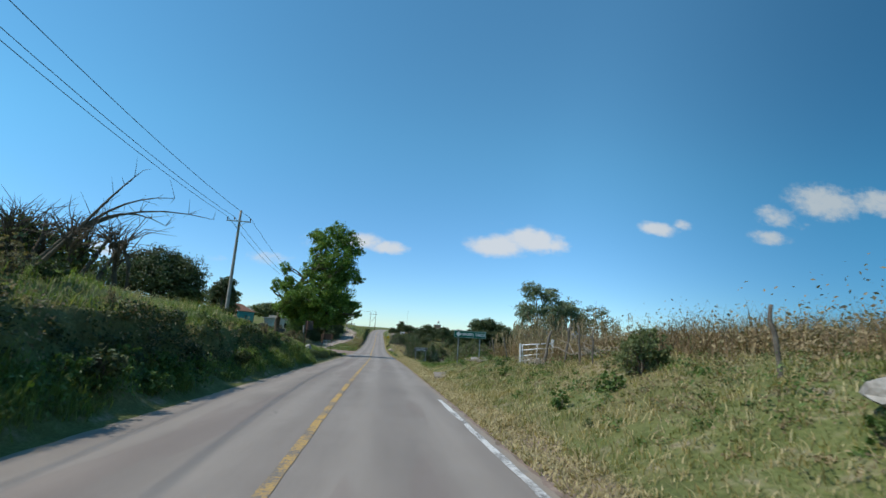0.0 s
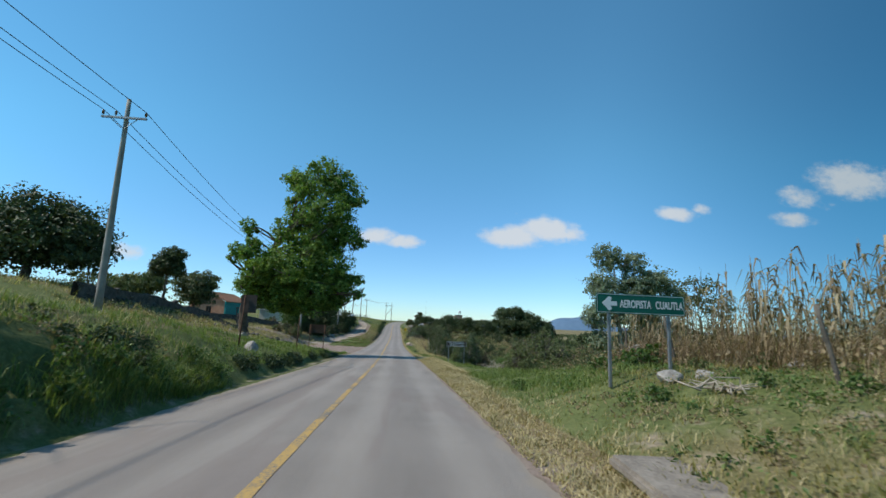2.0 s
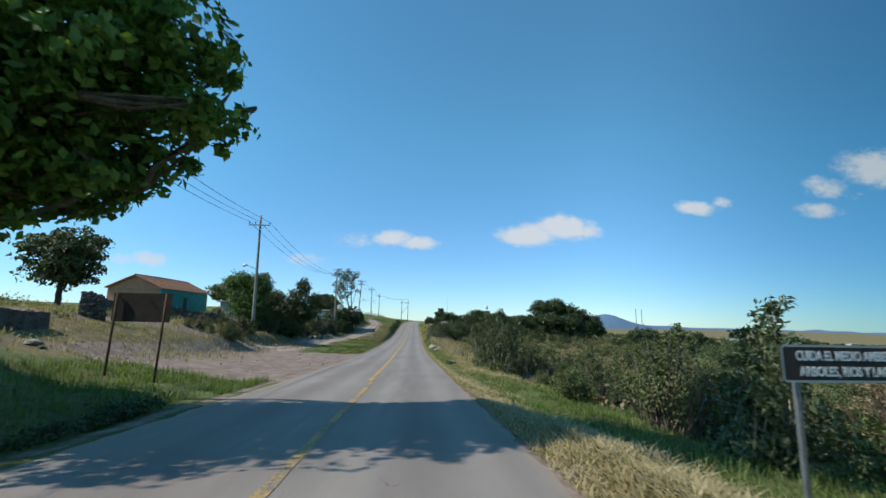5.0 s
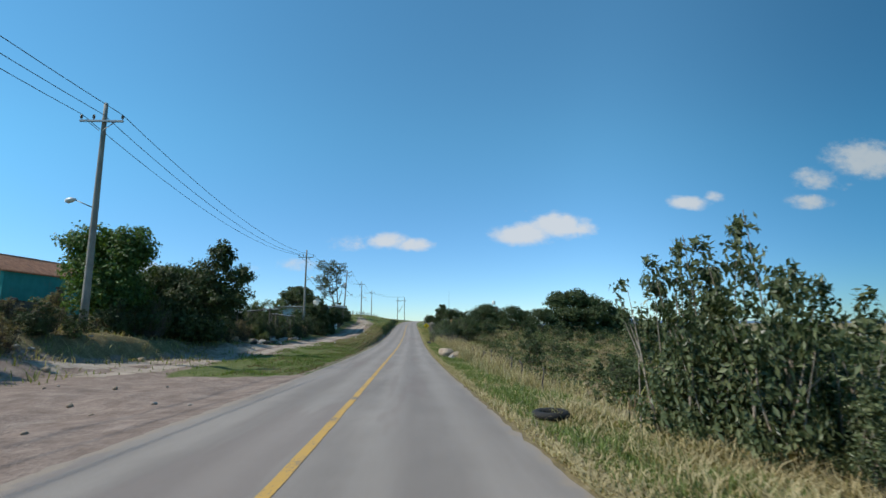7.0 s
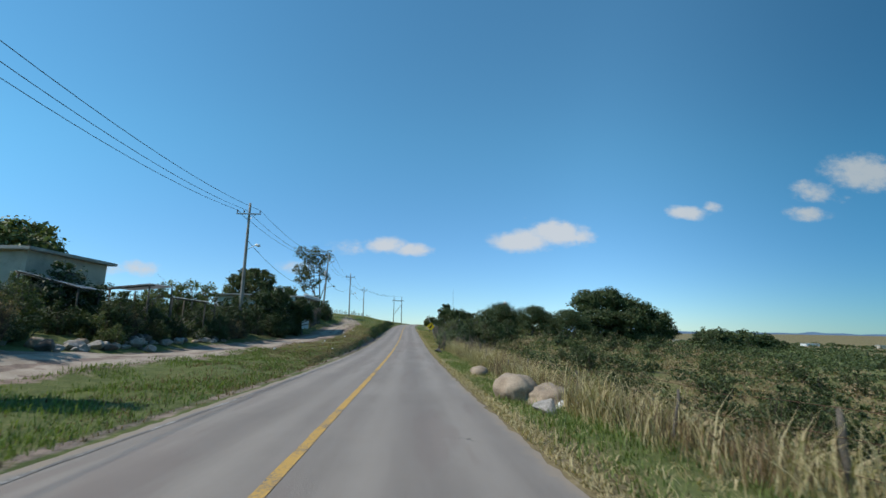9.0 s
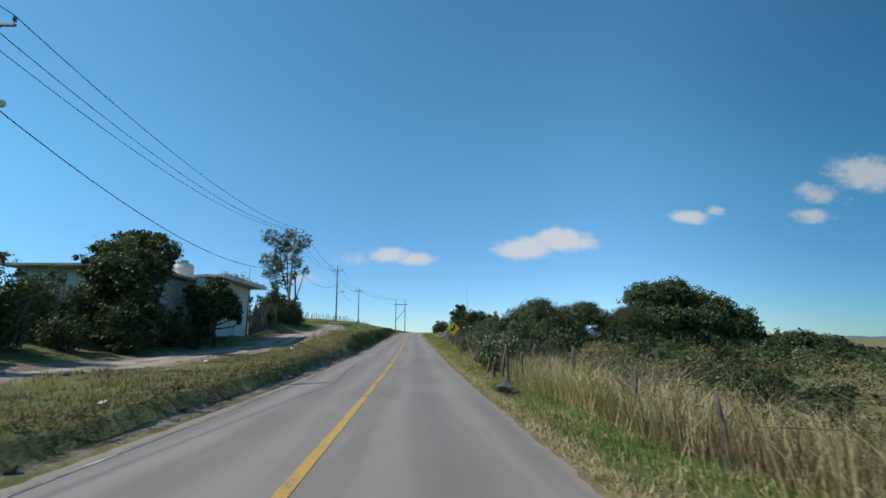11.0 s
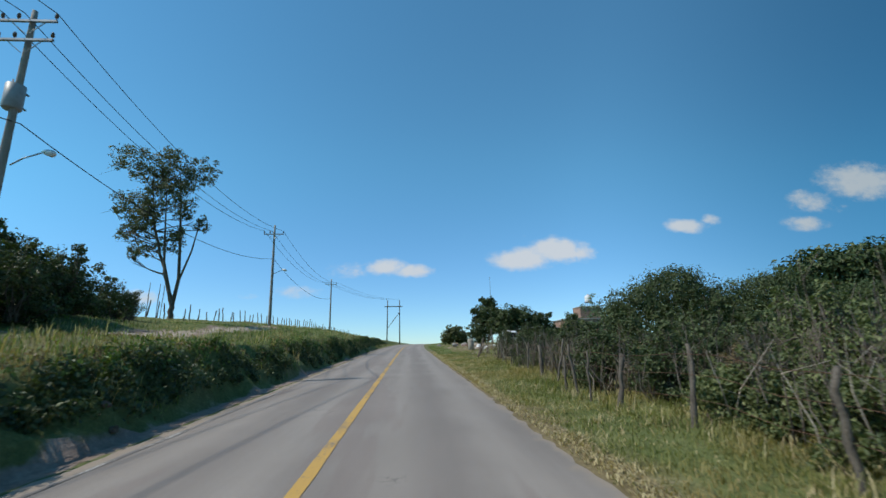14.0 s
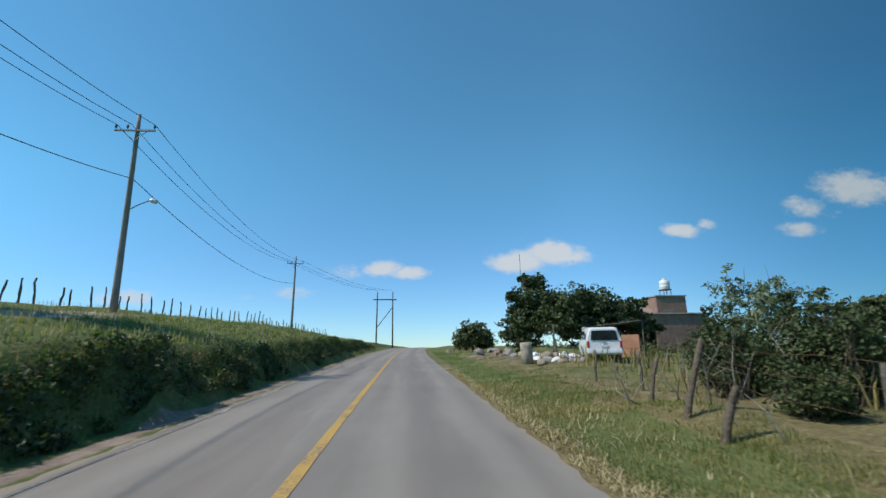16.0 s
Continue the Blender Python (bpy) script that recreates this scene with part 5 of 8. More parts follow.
# right field edge, brush before the gum trees
for k in range(60):
    y = rng.uniform(36, 74)
    d = 7.6 + rng.gamma(2.0, 3.0)
    plant(rng.choice(["brown", "olive", "mixed", "olive", "green", "olive"]), d, y, rng.uniform(0.42, 0.8), rng.uniform(0, 360))
for d, y, s, kind in ((7.2, 55.5, 0.85, "castor"), (8.2, 60, 0.9, "mixed"), (7.6, 66, 0.8, "olive"), (9.5, 52, 0.8, "olive"), (11.5, 44, 0.6, "olive"), (12, 50, 1.0, "olive"), (10.5, 47.5, 0.8, "olive"), (13.5, 56, 1.2, "mixed")):
    plant(kind, d, y, s, rng.uniform(0, 360))
for k in range(20):
    plant(rng.choice(["olive", "brown", "mixed", "olive", "weed"]), rng.uniform(8.5, 17), rng.uniform(42, 60), rng.uniform(0.62, 0.95), rng.uniform(0, 360))
# the tall castor bush
for d, y, s, sz in ((6.2, 77.5, 0.75, 1.15), (6.9, 76.9, 0.9, 1.3), (8.0, 76.4, 0.75, 1.0), (6.6, 78.0, 0.55, 0.6), (9.3, 77.2, 0.65, 0.7), (10.4, 76.5, 0.7, 0.65), (7.4, 75.4, 0.5, 0.5)):
    plant("castor", d, y, s, rng.uniform(0, 360), sz)
# the valley side
for k in range(190):
    y = rng.uniform(72, 250)
    d = 12 + rng.gamma(2.2, 14.0)
    if d > 100 or (d < 28 and y > 170):
        continue
    plant(rng.choice(["dark", "green", "dark", "olive", "dark", "green"]), d, y, rng.uniform(0.6, 1.25), rng.uniform(0, 360), group="valley bushes")
# hedge behind the fence
for k in range(34):
    y = 128 + k * 1.45 + rng.uniform(-0.5, 0.5)
    d = rng.uniform(6.4, 8.6)
    tall = float(np.interp(y, [128, 136, 142, 147, 152, 158, 165, 178], [0.3, 0.34, 0.8, 1.15, 1.05, 0.7, 0.6, 0.6]))
    plant(rng.choice(["mixed", "olive", "dark"] if 147 < y < 153 else ["olive", "dark", "olive", "dark", "green"]), d, y, 0.95 * tall * rng.uniform(0.85, 1.1), rng.uniform(0, 360), group="hedge behind the fence")
for d, y, s, kind in ((6.6, 139.4, 0.8, "castor"), (7.6, 160, 0.5, "brown"), (7.4, 163, 0.45, "brown"), (8.4, 165, 0.5, "brown"), (7.6, 167, 0.45, "brown"), (8.6, 168.5, 0.5, "brown"), (7.6, 170.5, 0.45, "brown"), (9.4, 162, 0.7, "dark"), (8.6, 148.5, 1.3, "olive"), (10, 150.5, 1.35, "mixed"), (11.5, 147, 1.4, "dark"), (7.8, 152.5, 1.1, "olive"),
                      (11.0, 161, 0.95, "mixed"), (12.6, 164, 1.0, "mixed"), (9.5, 158, 0.9, "mixed"), (14, 158, 1.0, "dark"), (13, 168, 1.0, "dark"), (9, 171, 0.8, "green"), (8.5, 177, 0.45, "olive"), (9.3, 182.5, 0.72, "dark"), (10.8, 183.5, 0.7, "dark"), (8.0, 183.4, 0.66, "dark"), (12.5, 184.5, 0.62, "dark"), (14.5, 187.5, 0.62, "mixed"), (17, 190, 0.65, "green"), (9.8, 186, 0.55, "dark"), (7.4, 181, 0.55, "green"), (11.5, 188, 0.6, "mixed"), (13.5, 190, 0.6, "dark"), (15.5, 193, 0.6, "olive")):
    plant(kind, d, y, s, rng.uniform(0, 360), group="hedge behind the fence")
for k in range(26):
    plant(rng.choice(["green", "olive", "weed", "olive"]), rng.uniform(5.5, 6.7), rng.uniform(140.5, 160), rng.uniform(0.32, 0.62), rng.uniform(0, 360), group="hedge behind the fence")
shrub("castor_bush", 1.65, 137.2, "broad castor bush with large dark glossy leaves", [(0, 0, 0.9, 0.8, 1.5, 0.75), (-0.25, -1.6, 0.75, 0.65, 0.8, 0.65), (0.2, 1.7, 0.8, 0.7, 0.9, 0.75), (0.7, -1.0, 1.15, 0.8, 0.9, 0.6), (0.4, 0.6, 1.45, 0.6, 0.7, 0.4)],
      8500, 0.08, "castor_leaf", 51, stems=34, long=1.8, group="roadside bushes")
# hedge and garden growth along the dirt track on the left
for k in range(40):
    y = 86 + k * 1.3 + rng.uniform(-0.5, 0.5)
    plant(rng.choice(["dark", "green", "dark", "mixed", "olive"]), -rng.uniform(13.2, 16.5), y, rng.uniform(0.6, 1.0) * (0.85 if 104 < y < 126 else 0.45 if y < 93 else 1.0), rng.uniform(0, 360), group="hedge along the track")
for k in range(22):
    y = 108 + k * 1.7 + rng.uniform(-0.6, 0.6)
    plant(rng.choice(["dark", "green", "mixed"]), -rng.uniform(17, 22), y, rng.uniform(0.9, 1.5) * (0.85 if y < 124 else 0.9), rng.uniform(0, 360), group="hedge along the track")
for d, y, s, kind in ((-13.0, 157, 1.0, "green"), (-13.6, 160, 1.1, "green"), (-14.2, 163, 1.2, "dark"), (-14.8, 167, 1.1, "green"), (-15.5, 170, 0.95, "dark"), (-17.5, 174, 0.7, "olive"), (-19, 178, 0.7, "olive"), (-16.5, 158, 1.2, "dark"), (-18, 162, 1.2, "dark"),
                      (-20.2, 97, 0.9, "olive"), (-19.2, 96, 0.6, "brown"), (-13.2, 128, 1.0, "dark"), (-13.6, 131, 1.1, "dark"), (-13.0, 134, 0.9, "green"), (-13.2, 139.5, 0.8, "dark"), (-11.9, 136.2, 0.6, "dark"), (-11.6, 141.2, 0.5, "green"), (-11.9, 139.8, 0.7, "dark"), (-12.3, 142.8, 0.55, "dark"), (-12.6, 136.8, 0.9, "dark")):
    plant(kind, d, y, s, rng.uniform(0, 360))
for k in range(18):
    plant(rng.choice(["brown", "olive", "brown", "mixed"]), -rng.uniform(12.6, 15.5), rng.uniform(82, 93), rng.uniform(0.28, 0.5), rng.uniform(0, 360), group="dry brush on the dirt bank")
for d, y, s, kind in ((-13.2, 165.5, 0.9, "dark"), (-13.5, 168, 1.0, "dark"), (-14.0, 171, 1.0, "dark"), (-14.8, 174, 0.9, "green"), (-15.5, 176.5, 0.8, "dark"), (-16.5, 179.5, 0.55, "mixed"), (-16.0, 170, 1.1, "dark"), (-17.0, 174, 1.0, "mixed")):
    plant(kind, d, y, s, rng.uniform(0, 360), group="hedge along the track")
for k in range(46):
    plant(rng.choice(["dark", "brown", "olive", "dark", "green"]), -rng.uniform(12.2, 14.0), rng.uniform(99, 129), rng.uniform(0.28, 0.6), rng.uniform(0, 360), group="brush along the track")
# weeds on the steep left bank further on
for k in range(70):
    y = rng.uniform(148, 232)
    d = -rng.uniform(3.75, 4.7) - max(0, y - 200) * 0.03
    plant(rng.choice(["weed", "green", "olive", "olive"]), d, y, rng.uniform(0.08, 0.2), rng.uniform(0, 360), group="bank weeds")
for d, y, s, kind in ((8.6, 172, 0.8, "dark"), (10, 175, 0.9, "mixed"), (11.5, 172, 0.9, "dark"), (13, 175, 0.9, "dark"), (15.5, 173, 1.0, "mixed"), (9, 179, 0.45, "mixed"), (17, 178, 1.0, "dark"), (20, 174, 1.1, "dark"), (12, 179, 0.9, "mixed")):
    plant(kind, d, y, s, rng.uniform(0, 360), group="growth under the mesquite")
for k in range(50):
    plant(rng.choice(["olive", "olive", "weed", "weed"]), rng.uniform(4.6, 10.5), rng.uniform(2, 34), rng.uniform(0.08, 0.26), rng.uniform(0, 360), group="slope bushes")
for d, y, s, kind in ((8.6, 32.6, 0.4, "weed"), (7.9, 32.0, 0.3, "weed"), (9.3, 33.0, 0.35, "weed"), (7.2, 32.8, 0.25, "weed")):
    plant(kind, d, y, s, rng.uniform(0, 360), group="slope bushes")
for d, y, s in ((6.9, 11.6, 0.45), (7.6, 12.0, 0.4)):
    plant("olive", d, y, s, rng.uniform(0, 360), 1.3 * s, group="slope bushes")
for ob in PROTO.values():
    for c in (*ob.children_recursive, ob):
        bpy.data.objects.remove(c)


# ---- dry stalks standing in the hedge ----
def stalks(label, n, d0, d1, y0, y1, h0, h1, mat, seed):
    r = np.random.default_rng(seed)
    pieces = []
    for _ in range(n):
        y, d = r.uniform(y0, y1), r.uniform(d0, d1)
        x = d + float(xc(y))
        b = np.array([x, y, ground_z(x, y) - 0.05])
        e = b + [r.normal(0, 0.25), r.normal(0, 0.25), r.uniform(h0, h1)]
        m = (b + e) / 2 + r.normal(0, 0.08, 3)
        pieces.append(tube_arrays(np.stack([b, m, e]), [0.016, 0.012, 0.004], 4))
        for _ in range(3):
            q = r.uniform(0.35, 0.95)
            o = b * (1 - q) + e * q
            pieces.append(tube_arrays(np.stack([o, o + [r.normal(0, 0.16), r.normal(0, 0.16), r.uniform(0.05, 0.4)]]), [0.007, 0.003], 4))
    v, f = joined(pieces)
    tagged(shape("dry_stalk_stand", v, f, MAT[mat], True), label, "dry stalks", kind="stuff")


stalks("grey dry stalks standing in the hedge", 120, 5.8, 7.8, 142, 157, 1.2, 2.6, "twig_grey", 401)
stalks("bleached dry stalks before the hedge", 50, 5.3, 7.0, 138, 157, 0.8, 2.0, "dry_wood", 402)
stalks("grey dry brushwood behind the fence", 460, 5.9, 8.6, 157, 178, 0.7, 1.6, "twig_grey", 403)
stalks("bleached brushwood behind the fence", 90, 5.7, 8.0, 157, 186, 0.5, 1.4, "dry_wood", 404)
stalks("dark dry stalks among straw beside the fence", 160, 5.6, 8.6, 124, 140, 0.8, 1.7, "twig_grey", 405)


# ---- grass and straw ----
def blades(name, label, d, y, height, width, mat, per=6, lean=0.45, seed=2, spread=0.09, lift=0.0, gap=-0.55):
    """Tufts of bent blades rooted at (d, y): one object of uncountable stuff."""
    r = np.random.default_rng(seed)
    per = max(3, per - 2)
    n = len(d) * per
    d, y, height = np.repeat(d, per) + r.normal(0, spread, n), np.repeat(y, per) + r.normal(0, spread, n), np.repeat(height, per) * r.uniform(0.5, 1.15, n)
    patch = lump(d * 1.0 + 3 * seed, y * 0.8, 1.3) + 0.6 * lump(d, y + 9 * seed, 0.5) + r.normal(0, 0.35, n)
    height = height * np.clip(1 + 0.55 * patch, 0.35, 1.7)
    track = np.interp(y, [150, 170, 190, 205], [-9.0, -9.2, -12, -15])
    keep = ~((y > 128) & (y < 190) & (np.abs(d - track) < 2.2) & (r.random(n) < 0.85)) & (np.abs(d) > 3.0) & (patch > gap) & ~((d < 0) & (d > -4.5) & ((y > 152) | (y < 29)) & (patch < 0.35)) & ~((d < -4.15) & (d > -4.7) & (y < 29)) & ~((d < 0) & (d > -3.85) & (y > 33) & (y < 60)) & ~((d < 0) & (d > -3.7) & (y > 116) & (y < 150)) & ~((d < 0) & (d > -9.5) & (y > 64) & (y < 88.5 + 0.6 * patch))
    d, y, height = d[keep], y[keep], height[keep]
    n = len(d)
    x, z = d + xc(y), land(d, y) - 0.06 + lift
    a = r.uniform(0, 2 * np.pi, n)
    t = np.stack([np.cos(a), np.sin(a), 0 * a], 1)
    s = np.stack([-np.sin(a), np.cos(a), 0 * a], 1)
    wv = (width * r.uniform(0.6, 1.4, n))[:, None]
    base = np.stack([x, y, z], 1)
    out = (height * lean * r.uniform(0.2, 1.3, n))[:, None]
    up = np.array([[0, 0, 1.0]])
    h = height[:, None]
    mid = base + up * h * 0.6 + t * out * 0.35
    tip = base + up * h * r.uniform(0.8, 1.0, (n, 1)) + t * out
    v = np.stack([base - s * wv / 2, base + s * wv / 2, mid + s * wv * 0.4, mid - s * wv * 0.4, tip], 1).reshape(-1, 3)
    i = np.arange(n)[:, None] * 5
    f = np.concatenate([i + [0, 1, 2], i + [0, 2, 3], i + [3, 2, 4]])
    return tagged(shape(name, v, f, MAT[mat]), label, "grass", kind="stuff")


def spots(n, d0, d1, y0, y1, seed, power=1.0):
    r = np.random.default_rng(seed)
    return d0 + (d1 - d0) * r.uniform(0, 1, n) ** power, r.uniform(y0, y1, n), r


# left
d, y, r = spots(13000, -3.5, -8.0, -6, 64, 101, 1.5)
blades("grass", "green grass on the left bank", d, y, 0.12 + 0.14 * r.random(len(d)), 0.016, "lush_grass", 7, 0.7, seed=1)
d, y, r = spots(5000, -4.1, -13, -6, 34, 102, 1.4)
blades("grass", "dry grass stalks on the left bank", d, y, 0.14 + 0.16 * r.random(len(d)), 0.012, "straw", 5, 0.8, seed=2)
d, y, r = spots(11000, -3.4, -9.0, 86, 122, 103, 1.1)
blades("grass", "short green verge grass", d, y, 0.06 + 0.10 * r.random(len(d)), 0.018, "lush_grass", 6, seed=3, gap=-0.15)
d, y, r = spots(3000, -3.3, -7.0, 86, 124, 174, 1.6)
blades("grass", "dry brownish tufts in the verge", d, y, 0.05 + 0.10 * r.random(len(d)), 0.016, "brown_straw", 6, 0.9, seed=74)
d, y, r = spots(8000, -3.7, -8.0, 116, 164, 104, 1.0)
blades("grass", "short dry verge grass", d, y, 0.05 + 0.09 * r.random(len(d)), 0.016, "brown_straw", 6, 0.9, seed=4)
d, y, r = spots(2200, -3.8, -7.4, 120, 164, 105, 1.0)
blades("grass", "sparse green verge grass", d, y, 0.07 + 0.10 * r.random(len(d)), 0.018, "grass", 5, seed=5)
d, y, r = spots(11000, -3.7, -15, 158, 240, 106, 1.3)
blades("grass", "green grass on the far left bank", d, y, 0.10 + 0.12 * r.random(len(d)), 0.024, "lush_grass", 6, seed=6)
d, y, r = spots(9000, -3.8, -18, 146, 240, 107, 1.6)
blades("grass", "dry grass on top of the far left bank", d, y, 0.15 + 0.2 * r.random(len(d)), 0.018, "straw", 5, seed=7)
# right
d, y, r = spots(9000, 3.8, 10.0, -6, 36, 111, 1.0)
blades("grass", "patchy green grass on the right slope", d, y, 0.06 + 0.09 * r.random(len(d)), 0.016, "grass", 6, 0.9, seed=11)
d, y, r = spots(6000, 3.2, 10.5, -6, 27, 112, 1.0)
blades("grass", "dry flattened grass on the right slope", d, y, 0.07 + 0.12 * r.random(len(d)), 0.013, "straw", 6, 1.3, seed=12)
d, y, r = spots(9000, 8.6, 17, -8, 36, 113, 1.1)
blades("tall_grass", "tall russet grass on the field edge", d, y, 0.45 + 0.5 * r.random(len(d)), 0.012, "brown_straw", 8, 0.9, seed=13)
d, y, r = spots(900, 9.0, 18, -8, 34, 133, 0.9)
blades("tall_grass", "pale seeding grass on the field edge", d, y, 0.5 + 0.6 * r.random(len(d)), 0.012, "straw", 6, 0.6, seed=33)
d, y, r = spots(11000, 4.4, 9.0, 30, 72, 114, 1.0)
blades("grass", "long soft green verge grass", d, y, 0.10 + 0.12 * r.random(len(d)), 0.015, "lush_grass", 7, 0.8, seed=14)
d, y, r = spots(14000, 3.0, 4.9, -4, 190, 115, 1.5)
blades("grass", "straw litter along the road edge", d, y, 0.05 + 0.08 * r.random(len(d)), 0.016, "straw", 6, 1.6, seed=15)
d, y, r = spots(7000, 3.35, 4.5, 40, 57, 176, 1.0)
blades("grass", "heaped pale straw on the road edge", d, y, 0.07 + 0.09 * r.random(len(d)), 0.020, "straw", 7, 1.7, seed=76, gap=-2.0)
d, y, r = spots(20000, 3.0, 3.95, -2, 76, 141, 1.0)
blades("grass", "pale cut straw along the road edge", d, y, 0.05 + 0.06 * r.random(len(d)), 0.018, "straw", 6, 1.9, seed=41, gap=-2.0)
d, y, r = spots(13000, 3.02, 3.45, 74, 196, 175, 1.0)
blades("grass", "pale straw fringe along the asphalt", d, y, 0.03 + 0.05 * r.random(len(d)), 0.016, "straw", 5, 1.9, seed=75, gap=-0.3)
d, y, r = spots(13000, 3.4, 6.2, 66, 130, 116, 1.1)
blades("grass", "mixed verge grass", d, y, 0.07 + 0.10 * r.random(len(d)), 0.015, "lush_grass", 6, 0.8, seed=16)
d, y, r = spots(3200, 4.2, 7.4, 70.5, 80, 173, 1.0)
blades("grass", "pale cut stalks heaped below the bush", d, y, 0.10 + 0.22 * r.random(len(d)), 0.018, "straw", 7, 1.5, seed=73)
d, y, r = spots(4500, 4.6, 8.5, 66, 132, 117, 1.0)
blades("grass", "dry verge grass", d, y, 0.10 + 0.16 * r.random(len(d)), 0.012, "straw", 6, 0.8, seed=17)
d, y, r = spots(4000, 4.9, 9.5, 96, 142, 144, 1.2)
blades("tall_grass", "brown dead grass beside the fence", d, y, (0.3 + 0.4 * r.random(len(d))) * np.interp(y, [84, 88, 91, 98, 126, 142], [0.5, 0.9, 1.1, 1.2, 1.3, 1.1]), 0.014, "brown_straw", 7, 0.7, seed=44, gap=0.1)
d, y, r = spots(9000, 4.7, 8.6, 84, 142, 118, 1.3)
blades("tall_grass", "tall dry straw grass beside the fence", d, y, (0.36 + 0.40 * r.random(len(d))) * np.interp(y, [84, 88, 91, 98, 126, 142], [0.5, 0.9, 1.1, 1.2, 1.3, 1.1]), 0.015, "straw", 8, 0.95, seed=18, gap=0.25)
d, y, r = spots(17000, 3.4, 6.4, 128, 190, 119, 1.0)
blades("grass", "bright green verge grass", d, y, 0.04 + 0.07 * r.random(len(d)), 0.010, "grass", 8, 0.9, seed=19)
d, y, r = spots(2200, 4.7, 6.6, 139, 176, 171, 1.0)
blades("tall_grass", "long yellowing grass at the foot of the hedge", d, y, 0.12 + 0.18 * r.random(len(d)), 0.014, "grass", 8, 1.0, seed=71)
d, y, r = spots(800, 4.7, 6.6, 139, 178, 172, 1.0)
blades("tall_grass", "pale straw at the foot of the hedge", d, y, 0.12 + 0.2 * r.random(len(d)), 0.014, "straw", 8, 1.1, seed=72)
d, y, r = spots(1400, 3.4, 7.0, 128, 215, 120, 1.0)
blades("grass", "yellowish tufts in the verge", d, y, 0.06 + 0.09 * r.random(len(d)), 0.014, "grass", 6, 0.7, seed=20)
d, y, r = spots(9000, 3.6, 13, 184, 225, 121, 1.0)
blades("grass", "short yard grass", d, y, 0.04 + 0.06 * r.random(len(d)), 0.014, "lush_grass", 6, seed=21)
d, y, r = spots(3500, 9, 60, 70, 200, 122, 1.6)
blades("tall_grass", "rough grass of the valley side", d, y, 0.4 + 0.5 * r.random(len(d)), 0.05, "grass", 6, 0.5, seed=22, spread=0.35)
d, y, r = spots(1600, 9, 60, 70, 200, 123, 1.6)
blades("tall_grass", "rough dry grass of the valley side", d, y, 0.4 + 0.5 * r.random(len(d)), 0.05, "brown_straw", 5, 0.5, seed=23, spread=0.35)


# ---- low scrub that covers the valley side ----
def scrub(name, label, n, d0, d1, y0, y1, mat, size, seed, power=1.5, per=46, big=1.0):
    r = np.random.default_rng(seed)
    d = d0 + (d1 - d0) * r.uniform(0, 1, n) ** power
    y = r.uniform(y0, y1, n)
    ok = ~((d < 22) & (y > 178)) & ~((d < 13) & (y > 126)) & ~((d < 0) & (d > -17) & (y > 60))
    d, y = d[ok], y[ok]
    n = len(d)
    rad = np.clip(r.lognormal(-0.35, 0.55, n), 0.25, 2.4) * (1 + np.clip(d, 0, 150) / 110) * big
    k = np.repeat(np.arange(n), per)
    u = r.normal(0, 1, (len(k), 3))
    u /= np.linalg.norm(u, axis=1, keepdims=True)
    u[:, 2] = np.abs(u[:, 2]) * 0.75
    c = np.stack([d + xc(y), y, land(d, y) - 0.1], 1)
    p = c[k] + u * rad[k][:, None] * r.uniform(0.5, 1.1, len(k))[:, None]
    v, f = leaves(r, p, u + [0, 0, 0.3], size * np.repeat(1 + np.clip(d, 0, 200) / 80, per))
    tagged(shape(name, v, f, MAT[mat]), label, "scrub", kind="stuff")


scrub("scrub", "dark green low scrub on the valley side", 4600, 9.0, 150, 70, 330, "dark_leaf", 0.13, 201, per=56)
scrub("scrub", "olive low scrub on the valley side", 1900, 10.5, 150, 66, 330, "brush_leaf", 0.13, 202, per=54)
scrub("scrub", "russet dry scrub on the valley side", 1500, 9.0, 60, 60, 200, "brown_brush", 0.12, 203)
scrub("scrub", "dry brush on the left hillside", 700, -11.5, -42, 42, 104, "brown_brush", 0.07, 208, 1.0, 40, 0.5)
scrub("scrub", "olive brush on the left hillside", 600, -11.5, -42, 42, 104, "brush_leaf", 0.08, 209, 1.0, 40, 0.55)
d, y, r = spots(6000, -11.5, -36, 42, 104, 142)
blades("grass", "dry grass of the left hillside", d, y, 0.15 + 0.2 * r.random(len(d)), 0.03, "straw", 6, 0.9, seed=42, spread=0.2)
d, y, r = spots(5000, -9, -36, 42, 104, 143)
blades("grass", "olive grass of the left hillside", d, y, 0.12 + 0.2 * r.random(len(d)), 0.03, "grass", 6, 0.9, seed=43, spread=0.2)
scrub("scrub", "russet brush on the field edge", 760, 8.6, 16, -8, 42, "brown_brush", 0.05, 210, 1.0, 90, 1.0)
scrub("scrub", "low dry brush on the right slope", 520, 4.6, 10, -6, 30, "brown_brush", 0.03, 205, 0.8, 60, 0.3)
scrub("scrub", "low green weeds on the right slope", 380, 4.4, 10, -6, 36, "weed", 0.036, 206, 1.0, 54, 0.27)
scrub("scrub", "low olive brush on the right slope", 300, 4.8, 10, -6, 46, "brush_leaf", 0.03, 207, 0.8, 60, 0.3)
scrub("scrub", "far dark scrub across the plain", 1500, 120, 700, 120, 900, "oak_leaf", 0.45, 204, 1.0, 26)


